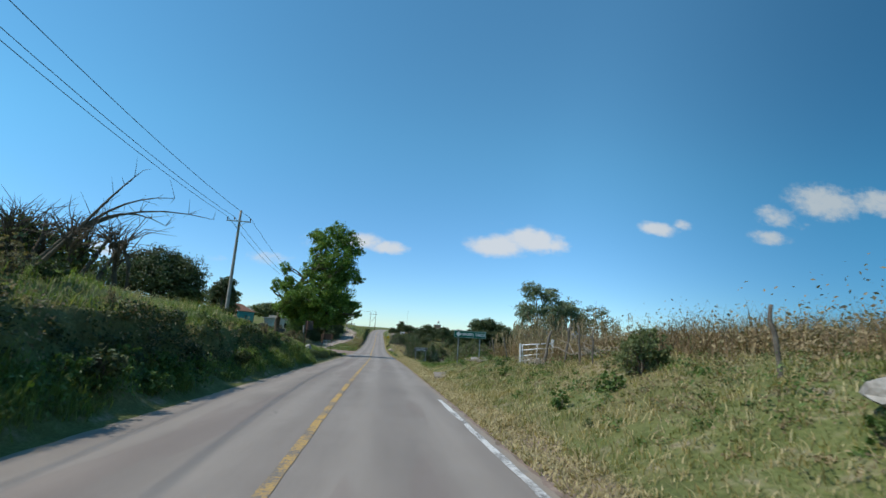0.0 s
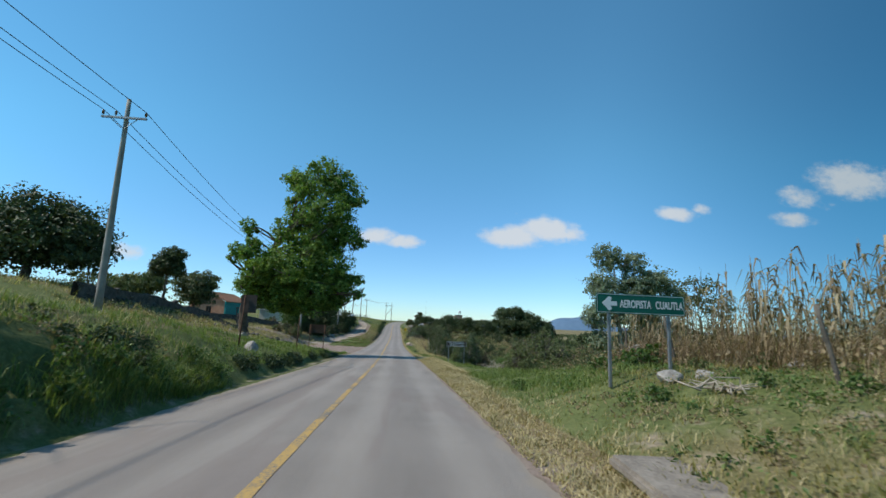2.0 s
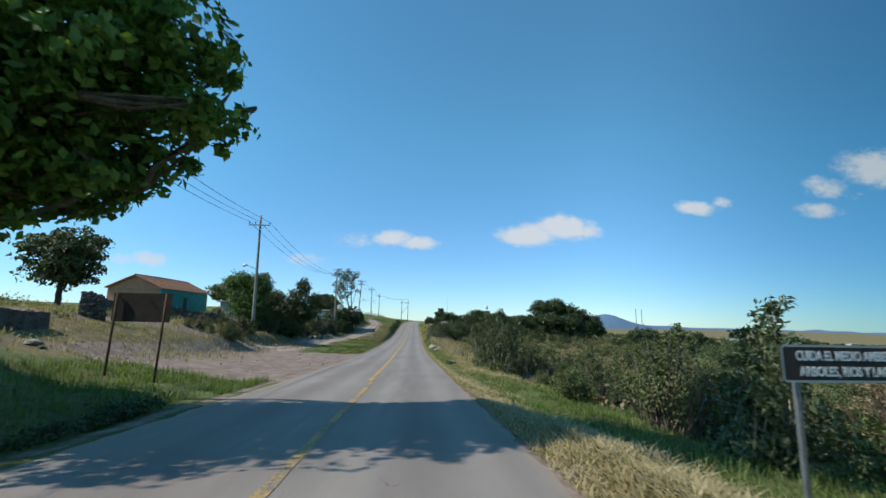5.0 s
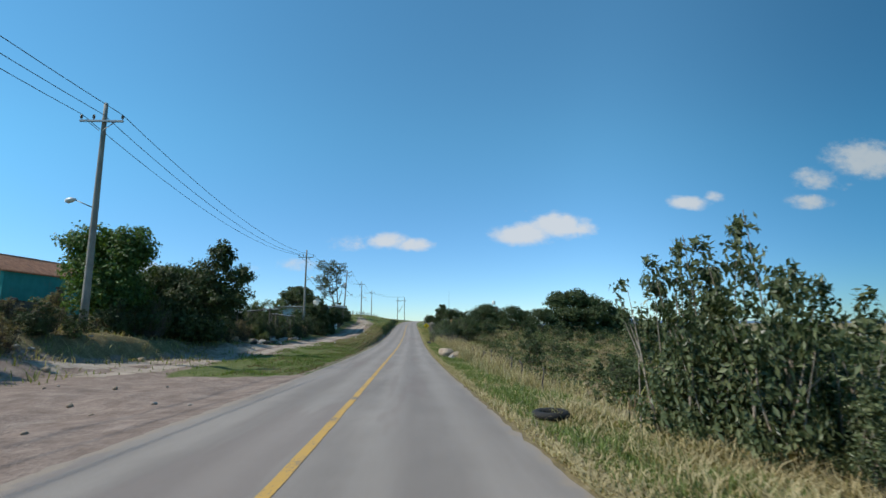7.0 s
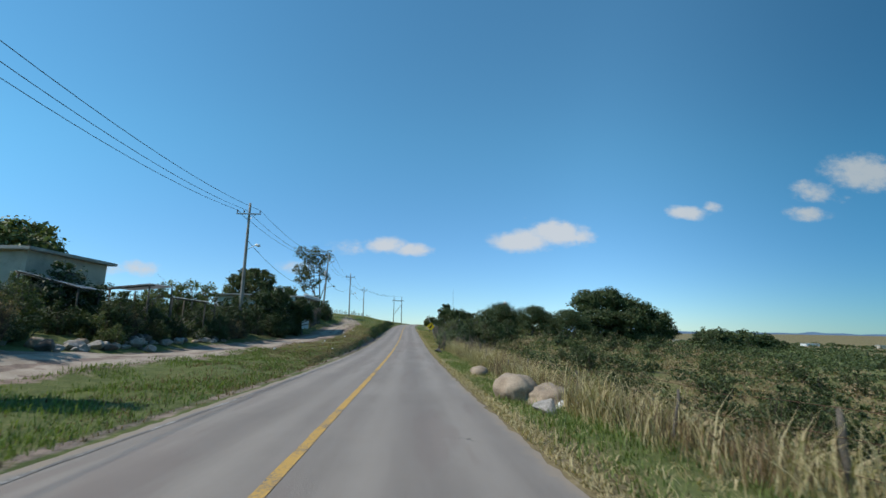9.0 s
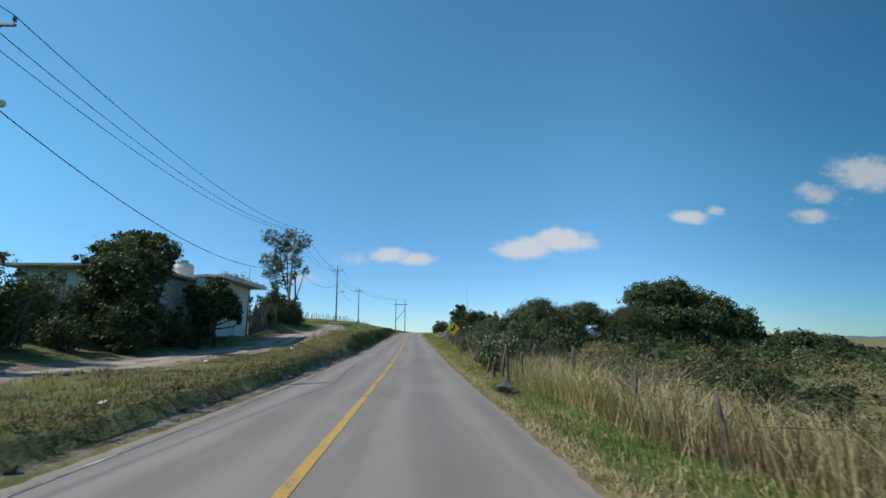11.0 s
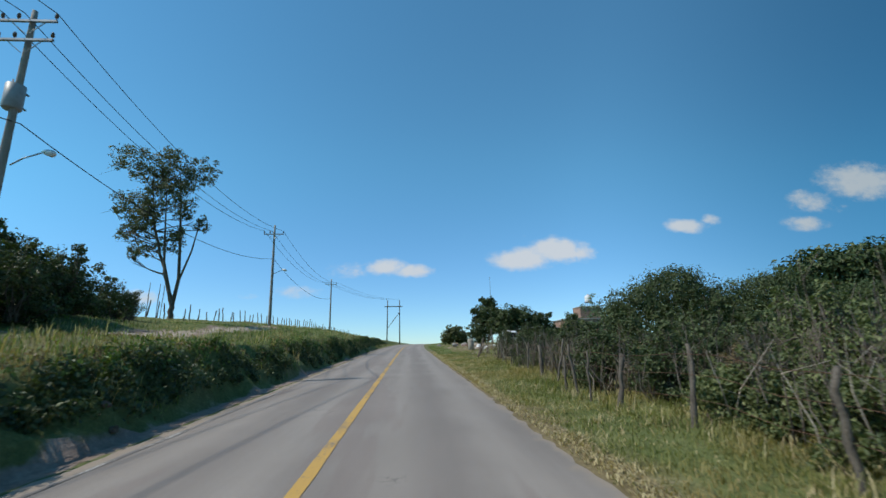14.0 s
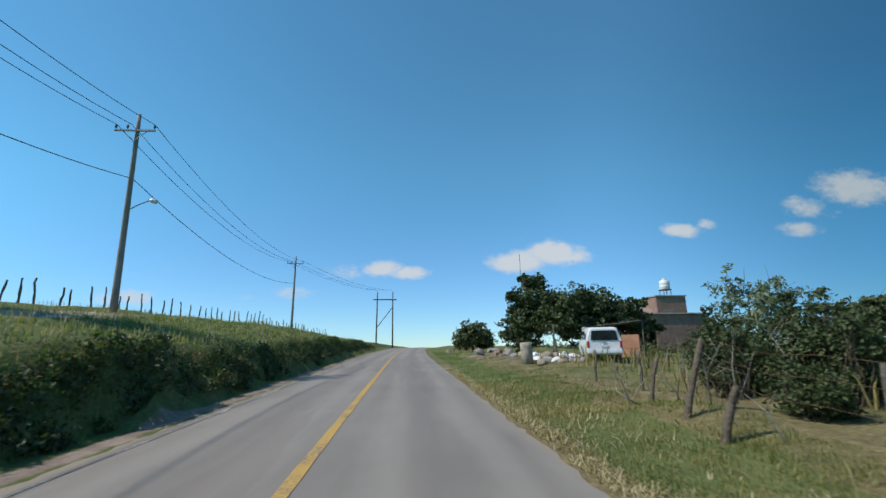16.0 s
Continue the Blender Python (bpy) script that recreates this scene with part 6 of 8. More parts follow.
# ---- low tangled growth that clothes the steep left banks ----
def bank_cover(label, n, y0, y1, mat, size, seed, low=0.0, high=1.0, per=14, reach=0.12, name="bank_growth"):
    r = np.random.default_rng(seed)
    y = r.uniform(y0, y1, n)
    foot = np.interp(y, [-40, 28, 35, 130, 162, 198, 225, 262], [3.3, 3.4, 3.7, 3.4, 3.7, 3.75, 4.5, 4.9])
    top = np.interp(y, [-40, 28, 35, 130, 162, 198, 225, 262], [4.62, 4.65, 5.2, 3.85, 4.65, 4.85, 5.5, 6.5])
    d = foot + (top - foot) * r.uniform(low, high, n)
    ok = lump(d * 2.0 + seed, y, 1.4) + 0.5 * lump(d, y + seed, 0.5) > -0.25
    d, y = -d[ok], y[ok]
    c = np.stack([d + xc(y), y, land(d, y) + 0.02], 1)
    i = np.repeat(np.arange(len(c)), per)
    p = c[i] + r.normal(0, 1, (len(i), 3)) * reach * [0.7, 1, 0.9] + [0.05, 0, 0.03]
    v, f = leaves(r, p, np.array([[0.7, 0, 0.6]]) + 0 * p, size)
    tagged(shape(name, v, f, MAT[mat]), label, "weeds", kind="stuff")


bank_cover("dark tangled weeds hanging on the scarp", 1900, -6, 31, "dark_leaf", 0.05, 301, 0.60, 1.0, reach=0.09)
bank_cover("green weeds on the foot of the bank", 900, -6, 36, "weed", 0.055, 302, 0.05, 0.6)
bank_cover("dry brush on the steep roadside bank", 500, -6, 32, "brown_brush", 0.045, 303, 0.5, 1.15)
# these dark leaves also stand in for the shadow under the grass edge
bank_cover("overhanging weeds on the grassy edge, dark for its shadow", 1500, 35, 61, "dark_leaf", 0.05, 307, 0.0, 0.3, reach=0.08)
# dark leaf colour puts shade on the cut face, turned from the sun
bank_cover("roots and weeds on the low verge cut, dark for its shade", 260, 114, 147, "dark_leaf", 0.03, 308, 0.1, 0.8, reach=0.05)
bank_cover("dry roots and straw on the low verge cut", 420, 114, 150, "brown_brush", 0.035, 309, 0.2, 1.1, reach=0.06)
bank_cover("dark tangled weeds on the far cut bank", 4900, 147, 240, "dark_leaf", 0.055, 304, 0.05, 0.85, reach=0.09)
bank_cover("green weeds on the far cut bank", 1500, 146, 240, "weed", 0.05, 305, 0.5, 1.1, reach=0.08)
bank_cover("dry brush on the far cut bank", 800, 124, 240, "brown_brush", 0.045, 306, 0.6, 1.3, reach=0.07)
d, y, r = spots(7000, -3.35, -4.2, -6, 34, 161, 1.0)
blades("grass", "bright grass tufts at the foot of the bank", d, y, 0.16 + 0.20 * r.random(len(d)), 0.014, "lush_grass", 8, 0.8, seed=61, spread=0.07)
# ---- stones ----
def rock(x, y, size, mat="stone", seed=0, label="rough grey field stone", name="stone", sink=0.25, group="", z=None):
    bm = bmesh.new()
    bmesh.ops.create_icosphere(bm, subdivisions=4 if max(size) > 0.9 else 3 if max(size) > 0.35 else 2, radius=0.56)
    o = Vector((seed * 3.7, seed * 1.3, 0))
    rc = np.random.default_rng(seed + 900)
    cuts = [] if mat == "boulder" else [(Vector(rc.normal(0, 1, 3)).normalized(), rc.uniform(0.26, 0.42)) for _ in range(9)]
    for v in bm.verts:
        p = v.co.copy()
        k = 1 + (0.28 if mat == "boulder" else 0.42) * noise.noise(p * 1.6 + o) + 0.14 * noise.noise(p * 4.5 + o) + 0.06 * noise.noise(p * 11 + o)
        p = p * k
        for c, far in cuts:
            over = p.dot(c) - far
            if over > 0:
                p = p - c * over * 0.9
        v.co = p
        v.co = Vector((v.co.x * size[0], v.co.y * size[1], v.co.z * size[2]))
    me = bpy.data.meshes.new(name)
    for f in bm.faces:
        f.smooth = mat == "boulder"
    bm.to_mesh(me)
    bm.free()
    me.materials.append(MAT[mat])
    ob = new(name, me)
    g = ground_z(x, y) if z is None else z
    ob.matrix_world = pose(x, y, g + size[2] * (0.5 - sink) - 0.05, 0, 0, seed * 47)
    return tagged(ob, label, "rock", group)


for x, y, sz, mat, lab in ((1.2, 102.6, (0.95, 0.9, 0.9), "boulder", "large pale rounded boulder on the verge"), (2.0, 102.4, (1.4, 1.0, 0.65), "boulder", "long pinkish boulder on the verge"),
                           (1.4, 100.6, (0.65, 0.5, 0.5), "stone", "dark angular rock beside a boulder"), (2.0, 101.5, (0.3, 0.28, 0.28), "white_wall", "pale limewashed stone on the verge"), (2.35, 101.3, (0.36, 0.3, 0.3), "white_wall", "pale limewashed stone on the verge"),
                           (1.2, 109.6, (0.7, 0.55, 0.45), "boulder", "flat pinkish rock in the grass"), (0.45, 127.7, (0.8, 0.62, 0.5), "basalt", "big dark grey boulder beside the fence"),
                           (5.6, 6.2, (0.85, 0.7, 0.6), "stone", "big pale grey boulder on the slope"), (6.6, 6.3, (0.7, 0.6, 0.45), "stone", "pale grey boulder on the slope"),
                           (8.6, 35.8, (0.9, 0.5, 1.1), "stone", "upright grey slab of rock"), (9.9, 35.9, (0.7, 0.6, 0.7), "stone", "grey rock in the grass"), (7.6, 40.5, (0.8, 0.6, 0.4), "stone", "pale rock half hidden in grass"),
                           (5.4, 28.7, (0.8, 0.5, 0.4), "stone", "broken pale grey rock in the grass"), (5.9, 28.3, (0.4, 0.3, 0.3), "stone", "small grey rock in the grass"), (-6.4, 39.4, (0.8, 0.6, 0.5), "stone", "grey boulder on the grassy slope"), (-9.6, 47.5, (0.6, 0.5, 0.4), "stone", "grey rock on the grassy slope"),
                           (2.6, 213.0, (1.0, 0.9, 0.75), "brick", "dark reddish boulder by the bend"), (3.4, 211.5, (0.8, 0.7, 0.6), "stone", "grey boulder by the bend"), (0.6, 221.0, (0.7, 0.6, 0.6), "stone", "grey marker rock at the bend")):
    rock(x, y, sz, mat, int(x * 7 + y), lab, "boulder")
for x, y, sz in ((3.15, 145.5, (0.26, 0.22, 0.85)), (3.45, 145.9, (0.24, 0.2, 0.9))):
    rock(x, y, sz, "stone", int(x * 9), "pale upright stone in the hedge", "boulder", 0.1)
rs = np.random.default_rng(5)


def rubble(name, label, spots_xy, size, group, mats=("stone", "boulder", "stone")):
    for i, (x, y) in enumerate(spots_xy):
        s = size * rs.uniform(0.5, 1.4)
        rock(x, y, (s * rs.uniform(0.8, 1.4), s, s * rs.uniform(0.6, 0.9)), mats[i % len(mats)], 100 + i + int(x * 3), label, name, 0.15, group)


rubble("field_stone", "loose grey stone beside the dirt track", [(float(xc(y)) - rs.uniform(12.0, 13.6), y) for y in rs.uniform(104, 128, 40)], 0.42, "stones along the track")
rubble("field_stone", "grey stone of a tumbled low wall", [(float(xc(y)) - 12.2 + rs.normal(0, 0.35), y) for y in rs.uniform(108, 124, 46)], 0.5, "tumbled wall along the track", ("stone", "basalt", "stone"))
rubble("field_stone", "loose stone on the dirt bank", [(float(xc(y)) - rs.uniform(10.5, 15.5), y) for y in rs.uniform(84, 93, 10)], 0.26, "stones on the dirt bank")
rubble("field_stone", "grey stone on the hillside", [(float(xc(y)) - rs.uniform(8.5, 15.0), y) for y in rs.uniform(52, 66, 22)], 0.38, "hillside stones", ("basalt", "stone", "basalt"))
rubble("rubble_stone", "pale stone of a rubble heap", [(5.0 + rs.normal(0, 0.95), 199.0 + rs.normal(0, 1.4)) for _ in range(70)], 0.45, "rubble heap", ("stone", "white_wall", "boulder"))
rubble("rubble_stone", "reddish stone in the yard rubble", [(3.3 + rs.normal(0, 0.8), 207.0 + rs.normal(0, 2.0)) for _ in range(16)], 0.5, "yard rubble", ("brick", "stone"))
rubble("field_stone", "stone in a heap by the gate", [(9.0 + rs.normal(0, 0.6), 29.5 + rs.normal(0, 0.8)) for _ in range(22)], 0.32, "heap by the gate")
rubble("pebble", "small loose stone on the dirt", [(float(xc(y)) - rs.uniform(3.6, 9.5), y) for y in rs.uniform(68, 84, 30)], 0.10, "stones on the apron")
rubble("earth_clod", "dark clod of earth broken from the verge", [(float(xc(y)) - rs.uniform(3.3, 3.75), y) for y in rs.uniform(112, 160, 44)], 0.15, "earth clods along the cut", ("earth",))
rubble("field_stone", "pale stone on the verge", [(float(xc(y)) - rs.uniform(4.2, 7.5), y) for y in rs.uniform(118, 150, 18)], 0.16, "verge stones", ("white_wall", "stone"))


# ---- dry-stone walls on the left hillside ----
def stone_wall(name, label, pts, high, n, seed, drop=0.4, cap=None):
    """A wall of single rough stones laid in courses over a solid core."""
    r = np.random.default_rng(seed)
    pts = np.array(pts, float)
    top = thing(name, (*pts[0], ground_z(*pts[0])), label, "stone wall")
    inv = top.matrix_world.inverted()
    seg = np.r_[0, np.cumsum(np.hypot(*np.diff(pts, axis=0).T))]
    core = []
    base_m = []
    for sd in range(3):
        bm = bmesh.new()
        bmesh.ops.create_icosphere(bm, subdivisions=1, radius=0.5)
        for v in bm.verts:
            v.co *= 1 + 0.25 * noise.noise(v.co * 2.2 + Vector((sd * 5, 0, 0)))
        me = bpy.data.meshes.new("wall_stone")
        bm.to_mesh(me)
        bm.free()
        me.materials.append(MAT["basalt"])
        base_m.append(me)
    for i in range(n):
        s = r.uniform(0, seg[-1])
        x, y = np.interp(s, seg, pts[:, 0]), np.interp(s, seg, pts[:, 1])
        h = r.uniform(0.05, 1) * high
        ob = new("wall_stone", base_m[i % 3])
        ob.parent = top
        k = r.uniform(0.22, 0.42)
        ob.matrix_basis = inv @ pose(x + r.normal(0, 0.08), y + r.normal(0, 0.05), ground_z(x, y) - 0.05 + h, r.uniform(-20, 20), r.uniform(-20, 20), r.uniform(0, 360)) @ Matrix.Diagonal((k * 1.3, k * 0.9, k * 0.75, 1))
    v = []
    for s in np.linspace(0, seg[-1], 24):
        x, y = np.interp(s, seg, pts[:, 0]), np.interp(s, seg, pts[:, 1])
        g = ground_z(x, y)
        v.append([(x - 0.2, y, g - drop), (x + 0.2, y, g - drop), (x + 0.15, y, g + high * 0.92), (x - 0.15, y, g + high * 0.92)])
    v = np.array(v).reshape(-1, 3)
    f = [[a * 4 + j, a * 4 + (j + 1) % 4, a * 4 + 4 + (j + 1) % 4, a * 4 + 4 + j] for a in range(23) for j in range(4)]
    core = shape("core", v - np.array(top.matrix_world.translation), f, MAT["basalt"])
    under(core, top)
    return top


stone_wall("stone_wall", "long dark dry-stone wall across the hillside", [(-17.0, 44), (-17.3, 52), (-17.9, 60), (-18.0, 70)], 0.75, 240, 3)
stone_wall("stone_pier", "squat dark stone pier at the end of the wall", [(-19.9, 74.6), (-18.9, 74.9)], 1.35, 90, 6)
stone_wall("stone_wall", "rough dry-stone wall by the house", [(-27, 84), (-23.5, 89), (-20.5, 93.5)], 0.9, 90, 4)


# ---- signs ----
def lettering(text, size, mat, parent, m, bold=0.0, name="lettering"):
    cu = bpy.data.curves.new("lettering", "FONT")
    cu.body, cu.size, cu.extrude, cu.align_x, cu.align_y, cu.offset = text, size, 0.002, "CENTER", "CENTER", bold
    tmp = new("tmp_text", cu)
    me = bpy.data.meshes.new_from_object(tmp.evaluated_get(bpy.context.evaluated_depsgraph_get()))
    bpy.data.objects.remove(tmp)
    me.materials.clear()
    me.materials.append(mat)
    ob = new(name, me)
    ob.parent = parent
    ob.matrix_basis = m
    return ob


def flat(points, thick):
    """A plate cut to an outline in x and z, facing -y."""
    bm = bmesh.new()
    f = bm.faces.new([bm.verts.new((x, 0, z)) for x, z in points])
    ext = bmesh.ops.extrude_face_region(bm, geom=[f])
    bmesh.ops.translate(bm, vec=(0, thick, 0), verts=[e for e in ext["geom"] if isinstance(e, bmesh.types.BMVert)])
    bmesh.ops.recalc_face_normals(bm, faces=bm.faces)
    return bm


def rounded(w, h, r, k=5):
    out = []
    for cx, cz, a0 in ((w / 2 - r, h / 2 - r, 0), (-w / 2 + r, h / 2 - r, 90), (-w / 2 + r, -h / 2 + r, 180), (w / 2 - r, -h / 2 + r, 270)):
        out += [(cx + r * math.cos(radians(a0 + 90 * i / k)), cz + r * math.sin(radians(a0 + 90 * i / k))) for i in range(k + 1)]
    return out


def frame_plate(w, h, b, r=0.03):
    """A thin border line along the edge of a plate."""
    bm = bmesh.new()
    o, i = rounded(w, h, r), rounded(w - 2 * b, h - 2 * b, max(r - b, 0.005))
    ov, iv = [bm.verts.new((x, 0, z)) for x, z in o], [bm.verts.new((x, 0, z)) for x, z in i]
    n = len(o)
    for k in range(n):
        bm.faces.new([ov[k], ov[(k + 1) % n], iv[(k + 1) % n], iv[k]])
    bmesh.ops.solidify(bm, geom=bm.faces[:], thickness=0.002)
    return bm


def direction_sign():
    x, y = 5.08, 29.1
    g = ground_z(x, y)
    top = thing("direction_sign", (x, y, g), "green direction sign with white arrow and letters on two posts", "road sign", turn=3)
    zc = 0.49 - g
    for px in (-0.72, 0.66):
        part("post", box((0.06, 0.06, zc + 0.3), (px, 0.05, (zc + 0.3) / 2 - 0.25), 0.006), MAT["steel"], top)
    plate = part("panel", flat(rounded(2.06, 0.43, 0.03), 0.012), MAT["sign_green"], top)
    plate.location = (0, 0, zc)
    rim = part("border", frame_plate(2.03, 0.40, 0.014), MAT["sign_white"], plate)
    rim.location = (0, -0.004, 0)
    arrow = part("arrow", flat([(-0.90, 0), (-0.74, 0.15), (-0.68, 0.12), (-0.70, 0.04), (-0.56, 0.04), (-0.56, -0.05), (-0.70, -0.05), (-0.68, -0.13), (-0.74, -0.16)], 0.003), MAT["sign_white"], plate, "white arrow")
    arrow.location = (0, -0.006, 0)
    for word, cx in (("AEROPISTA", -0.13), ("CUAUTLA", 0.66)):
        lettering(word, 0.23, MAT["sign_white"], plate, pose(cx, -0.006, -0.01, 90) @ Matrix.Diagonal((0.62, 1, 1, 1)), 0.004)


def notice_sign():
    x, y = 3.95, 52.7
    g = ground_z(x, y)
    top = thing("notice_sign", (x, y, g), "brown public notice sign with white border on two posts", "road sign", turn=4)
    zc = -1.72 - g
    for px in (-0.58, 0.6):
        part("post", box((0.05, 0.05, zc + 0.2), (px, 0.04, (zc + 0.2) / 2 - 0.3), 0.006), MAT["steel"], top)
    plate = part("panel", flat(rounded(1.5, 0.36, 0.04), 0.012), MAT["sign_brown"], top)
    plate.location = (0, 0, zc)
    rim = part("border", frame_plate(1.5, 0.36, 0.022, 0.04), MAT["sign_white"], plate)
    rim.location = (0, -0.004, 0)
    lettering("CUIDA EL MEDIO AMBIENTE", 0.13, MAT["sign_white"], plate, pose(0, -0.006, 0.07, 90) @ Matrix.Diagonal((0.72, 1, 1, 1)), 0.003)
    lettering("ARBOLES, RIOS Y LAGOS", 0.13, MAT["sign_white"], plate, pose(0, -0.006, -0.08, 90) @ Matrix.Diagonal((0.78, 1, 1, 1)), 0.003)


def bend_sign():
    x, y, z = 0.43, 147.95, -3.09
    g = ground_z(1.0, y)
    top = thing("bend_sign", (1.05, y, g), "yellow diamond bend warning sign on a leaning post", "road sign", turn=2)
    c = Vector((x - 1.05, -0.03, z - g))
    part("post", tube_bm([(0.12, 0.03, -0.3), (c.x + 0.14, 0.03, c.z), (c.x - 0.42, 0.03, c.z + 1.25)], [0.032, 0.032, 0.03], 8), MAT["steel"], top, smooth=True)
    plate = part("panel", flat(rounded(0.74, 0.74, 0.05), 0.01), MAT["sign_yellow"], top)
    plate.matrix_basis = Matrix.Translation(c) @ pose(0, 0, 0, 0, 45, 0)
    rim = part("border", frame_plate(0.70, 0.70, 0.012, 0.045), MAT["sign_black"], plate)
    rim.location = (0, -0.003, 0)
    outer = [(0.145, 0.29), (0.155, 0.05), (0.12, -0.05), (0.03, -0.13), (0.045, -0.215), (-0.25, -0.195), (-0.10, 0.105), (-0.065, 0.02), (-0.02, 0.02), (0.025, 0.08), (0.035, 0.29)]
    a = part("arrow", flat(outer, 0.003), MAT["sign_black"], plate, "black bent arrow")
    a.matrix_basis = pose(0, -0.005, 0, 0, -45, 0)


direction_sign()
notice_sign()
bend_sign()


def sign_back(x, y, panel, high, w, h, label, posts=1):
    """A sign for the other direction, seen from behind."""
    g = ground_z(x, y)
    top = thing("road_sign", (x, y, g), label, "road sign")
    for px in ((0,) if posts == 1 else (-w * 0.42, w * 0.42)):
        part("post", tube_bm([(px, 0, -0.25), (px + 0.06, 0, high)], [0.03, 0.03], 8), MAT["rust"], top, smooth=True)
    if panel:
        p = part("panel", flat(rounded(w, h, 0.03), 0.012), MAT["sign_brown"], top, "dark bare back of a sign panel")
        p.location = (0.05 if posts > 1 else 0.2, 0.06, high - h / 2)


sign_back(-6.55, 38.4, True, 2.0, 0.62, 0.72, "dark road sign seen from behind on a thin post")
sign_back(-6.45, 47.6, False, 1.9, 0.6, 0.6, "thin rusty bare signpost in the grass")
sign_back(-7.75, 60.3, True, 2.15, 1.5, 0.75, "dark two-post sign seen from behind", 2)


# ---- gate, fences ----
def field_gate():
    a, b = Vector((6.75, 23.7)), Vector((8.2, 23.5))
    g = ground_z(a.x, a.y)
    top = thing("field_gate", (a.x, a.y, g), "white-painted metal field gate, closed", "gate", turn=math.degrees(math.atan2(b.y - a.y, b.x - a.x)))
    L = (b - a).length
    part("gate_post", box((0.09, 0.09, 1.2), (-0.08, 0, 0.36), 0.01), MAT["white_paint"], top)
    part("gate_post", box((0.12, 0.1, 1.1), (L + 0.08, 0, 0.70), 0.01), MAT["white_paint"], top)
    for z0, z1 in ((0.10, 0.38), (0.34, 0.60), (0.62, 0.84), (0.88, 1.06)):
        part("rail", tube_bm([(-0.05, 0, z0), (L + 0.05, 0, z1)], [0.025, 0.025], 8), MAT["white_paint"], top, smooth=True)
    for k in (0.02, 0.52):
        part("upright", tube_bm([(L * k, 0, 0.10 + 0.28 * k), (L * k, 0, 0.88 + 0.18 * k)], [0.025, 0.025], 8), MAT["white_paint"], top, smooth=True)


field_gate()


def fence_post(d, y, h, lean=(0, 0), r=0.06, mat="grey_wood", label="weathered grey wooden fence post", group="fence posts on the right", bend=0.022):
    x = d + float(xc(y))
    rr = np.random.default_rng(int(1000 + 37 * y + 11 * d))
    k = np.linspace(0, 1, 7)
    pts = np.stack([lean[0] * k + rr.normal(0, bend, 7) * k, lean[1] * k + rr.normal(0, bend, 7) * k, -0.3 + (0.9 * h + 0.3) * k], 1)
    rad = 0.66 * r * (1.15 - 0.4 * k) * rr.uniform(0.75, 1.25, 7)
    bm = tube_bm(pts, rad, 8)
    me = bpy.data.meshes.new("fence_post")
    for f in bm.faces:
        f.smooth = True
    bm.to_mesh(me)
    bm.free()
    me.materials.append(MAT[mat])
    ob = new("fence_post", me)
    ob.location = (x, y, ground_z(x, y))
    return tagged(ob, label, "fence post", group)


for d, y, h, lx, ly, r in ((7.4, 8.4, 1.25, -0.12, 0, 0.07), (7.4, 15.6, 1.35, -0.06, 0, 0.06), (7.3, 18.8, 1.6, 0.4, 0.2, 0.08), (7.5, 17.2, 1.5, 0.25, 0, 0.07), (7.5, 15.0, 1.1, 0, 0, 0.05), (8.2, 26.5, 1.3, -0.3, 0, 0.06), (8.8, 31.5, 1.4, -0.35, 0, 0.07), (9.3, 35.0, 1.3, -0.1, 0, 0.06),
                           (6.0, 85.5, 0.9, 0.05, 0, 0.06), (6.1, 88.5, 1.0, -0.1, 0, 0.06), (6.3, 91.8, 1.1, 0.1, 0, 0.06), (6.2, 96.0, 1.2, -0.05, 0, 0.06), (6.0, 99.2, 1.0, 0.3, 0, 0.05), (6.1, 104, 1.1, 0.1, 0, 0.06), (5.9, 108, 1.1, -0.1, 0, 0.06), (5.8, 112, 1.0, 0.2, 0, 0.06), (5.7, 116, 1.1, -0.1, 0, 0.06),
                           (5.6, 119, 1.2, 0.2, 0, 0.07), (5.5, 121.5, 1.1, -0.15, 0, 0.06), (5.4, 124, 1.2, 0.1, 0, 0.06), (5.0, 126.6, 1.5, 0.25, 0, 0.075), (5.3, 128.6, 1.2, -0.1, 0, 0.06), (5.74, 132.2, 1.45, 0.0, 0, 0.08),
                           (5.2, 136.5, 1.2, -0.1, 0, 0.06), (5.1, 142.0, 1.1, -0.25, 0, 0.09), (5.2, 144.5, 1.2, -0.3, 0, 0.07), (5.2, 146.5, 1.0, 0.3, 0, 0.06), (5.1, 150.3, 1.1, -0.35, 0, 0.09), (5.2, 153.0, 1.2, 0.1, 0, 0.06), (5.1, 155.5, 1.2, -0.1, 0, 0.06),
                           (5.15, 158.0, 1.3, 0.12, 0, 0.06), (5.25, 160.6, 1.2, 0.2, 0, 0.09), (5.1, 161.6, 1.2, 0, 0, 0.05), (5.3, 162.8, 1.35, -0.2, 0, 0.06), (5.35, 163.9, 1.1, 0.02, 0, 0.06), (5.6, 165.5, 1.45, 0.35, 0, 0.06), (5.5, 166.6, 1.15, -0.02, 0, 0.11), (5.5, 168.5, 1.2, 0.1, 0, 0.06), (6.0, 171.5, 1.3, -0.1, 0, 0.08), (6.0, 173.5, 1.1, 0.1, 0, 0.06), (6.2, 176, 1.2, -0.15, 0, 0.06), (6.5, 179, 1.1, 0.1, 0, 0.06), (6.9, 185, 1.0, 0, 0, 0.06), (7.0, 188, 1.0, 0.1, 0, 0.06)):
    fence_post(d, y, h, (lx, ly), r)
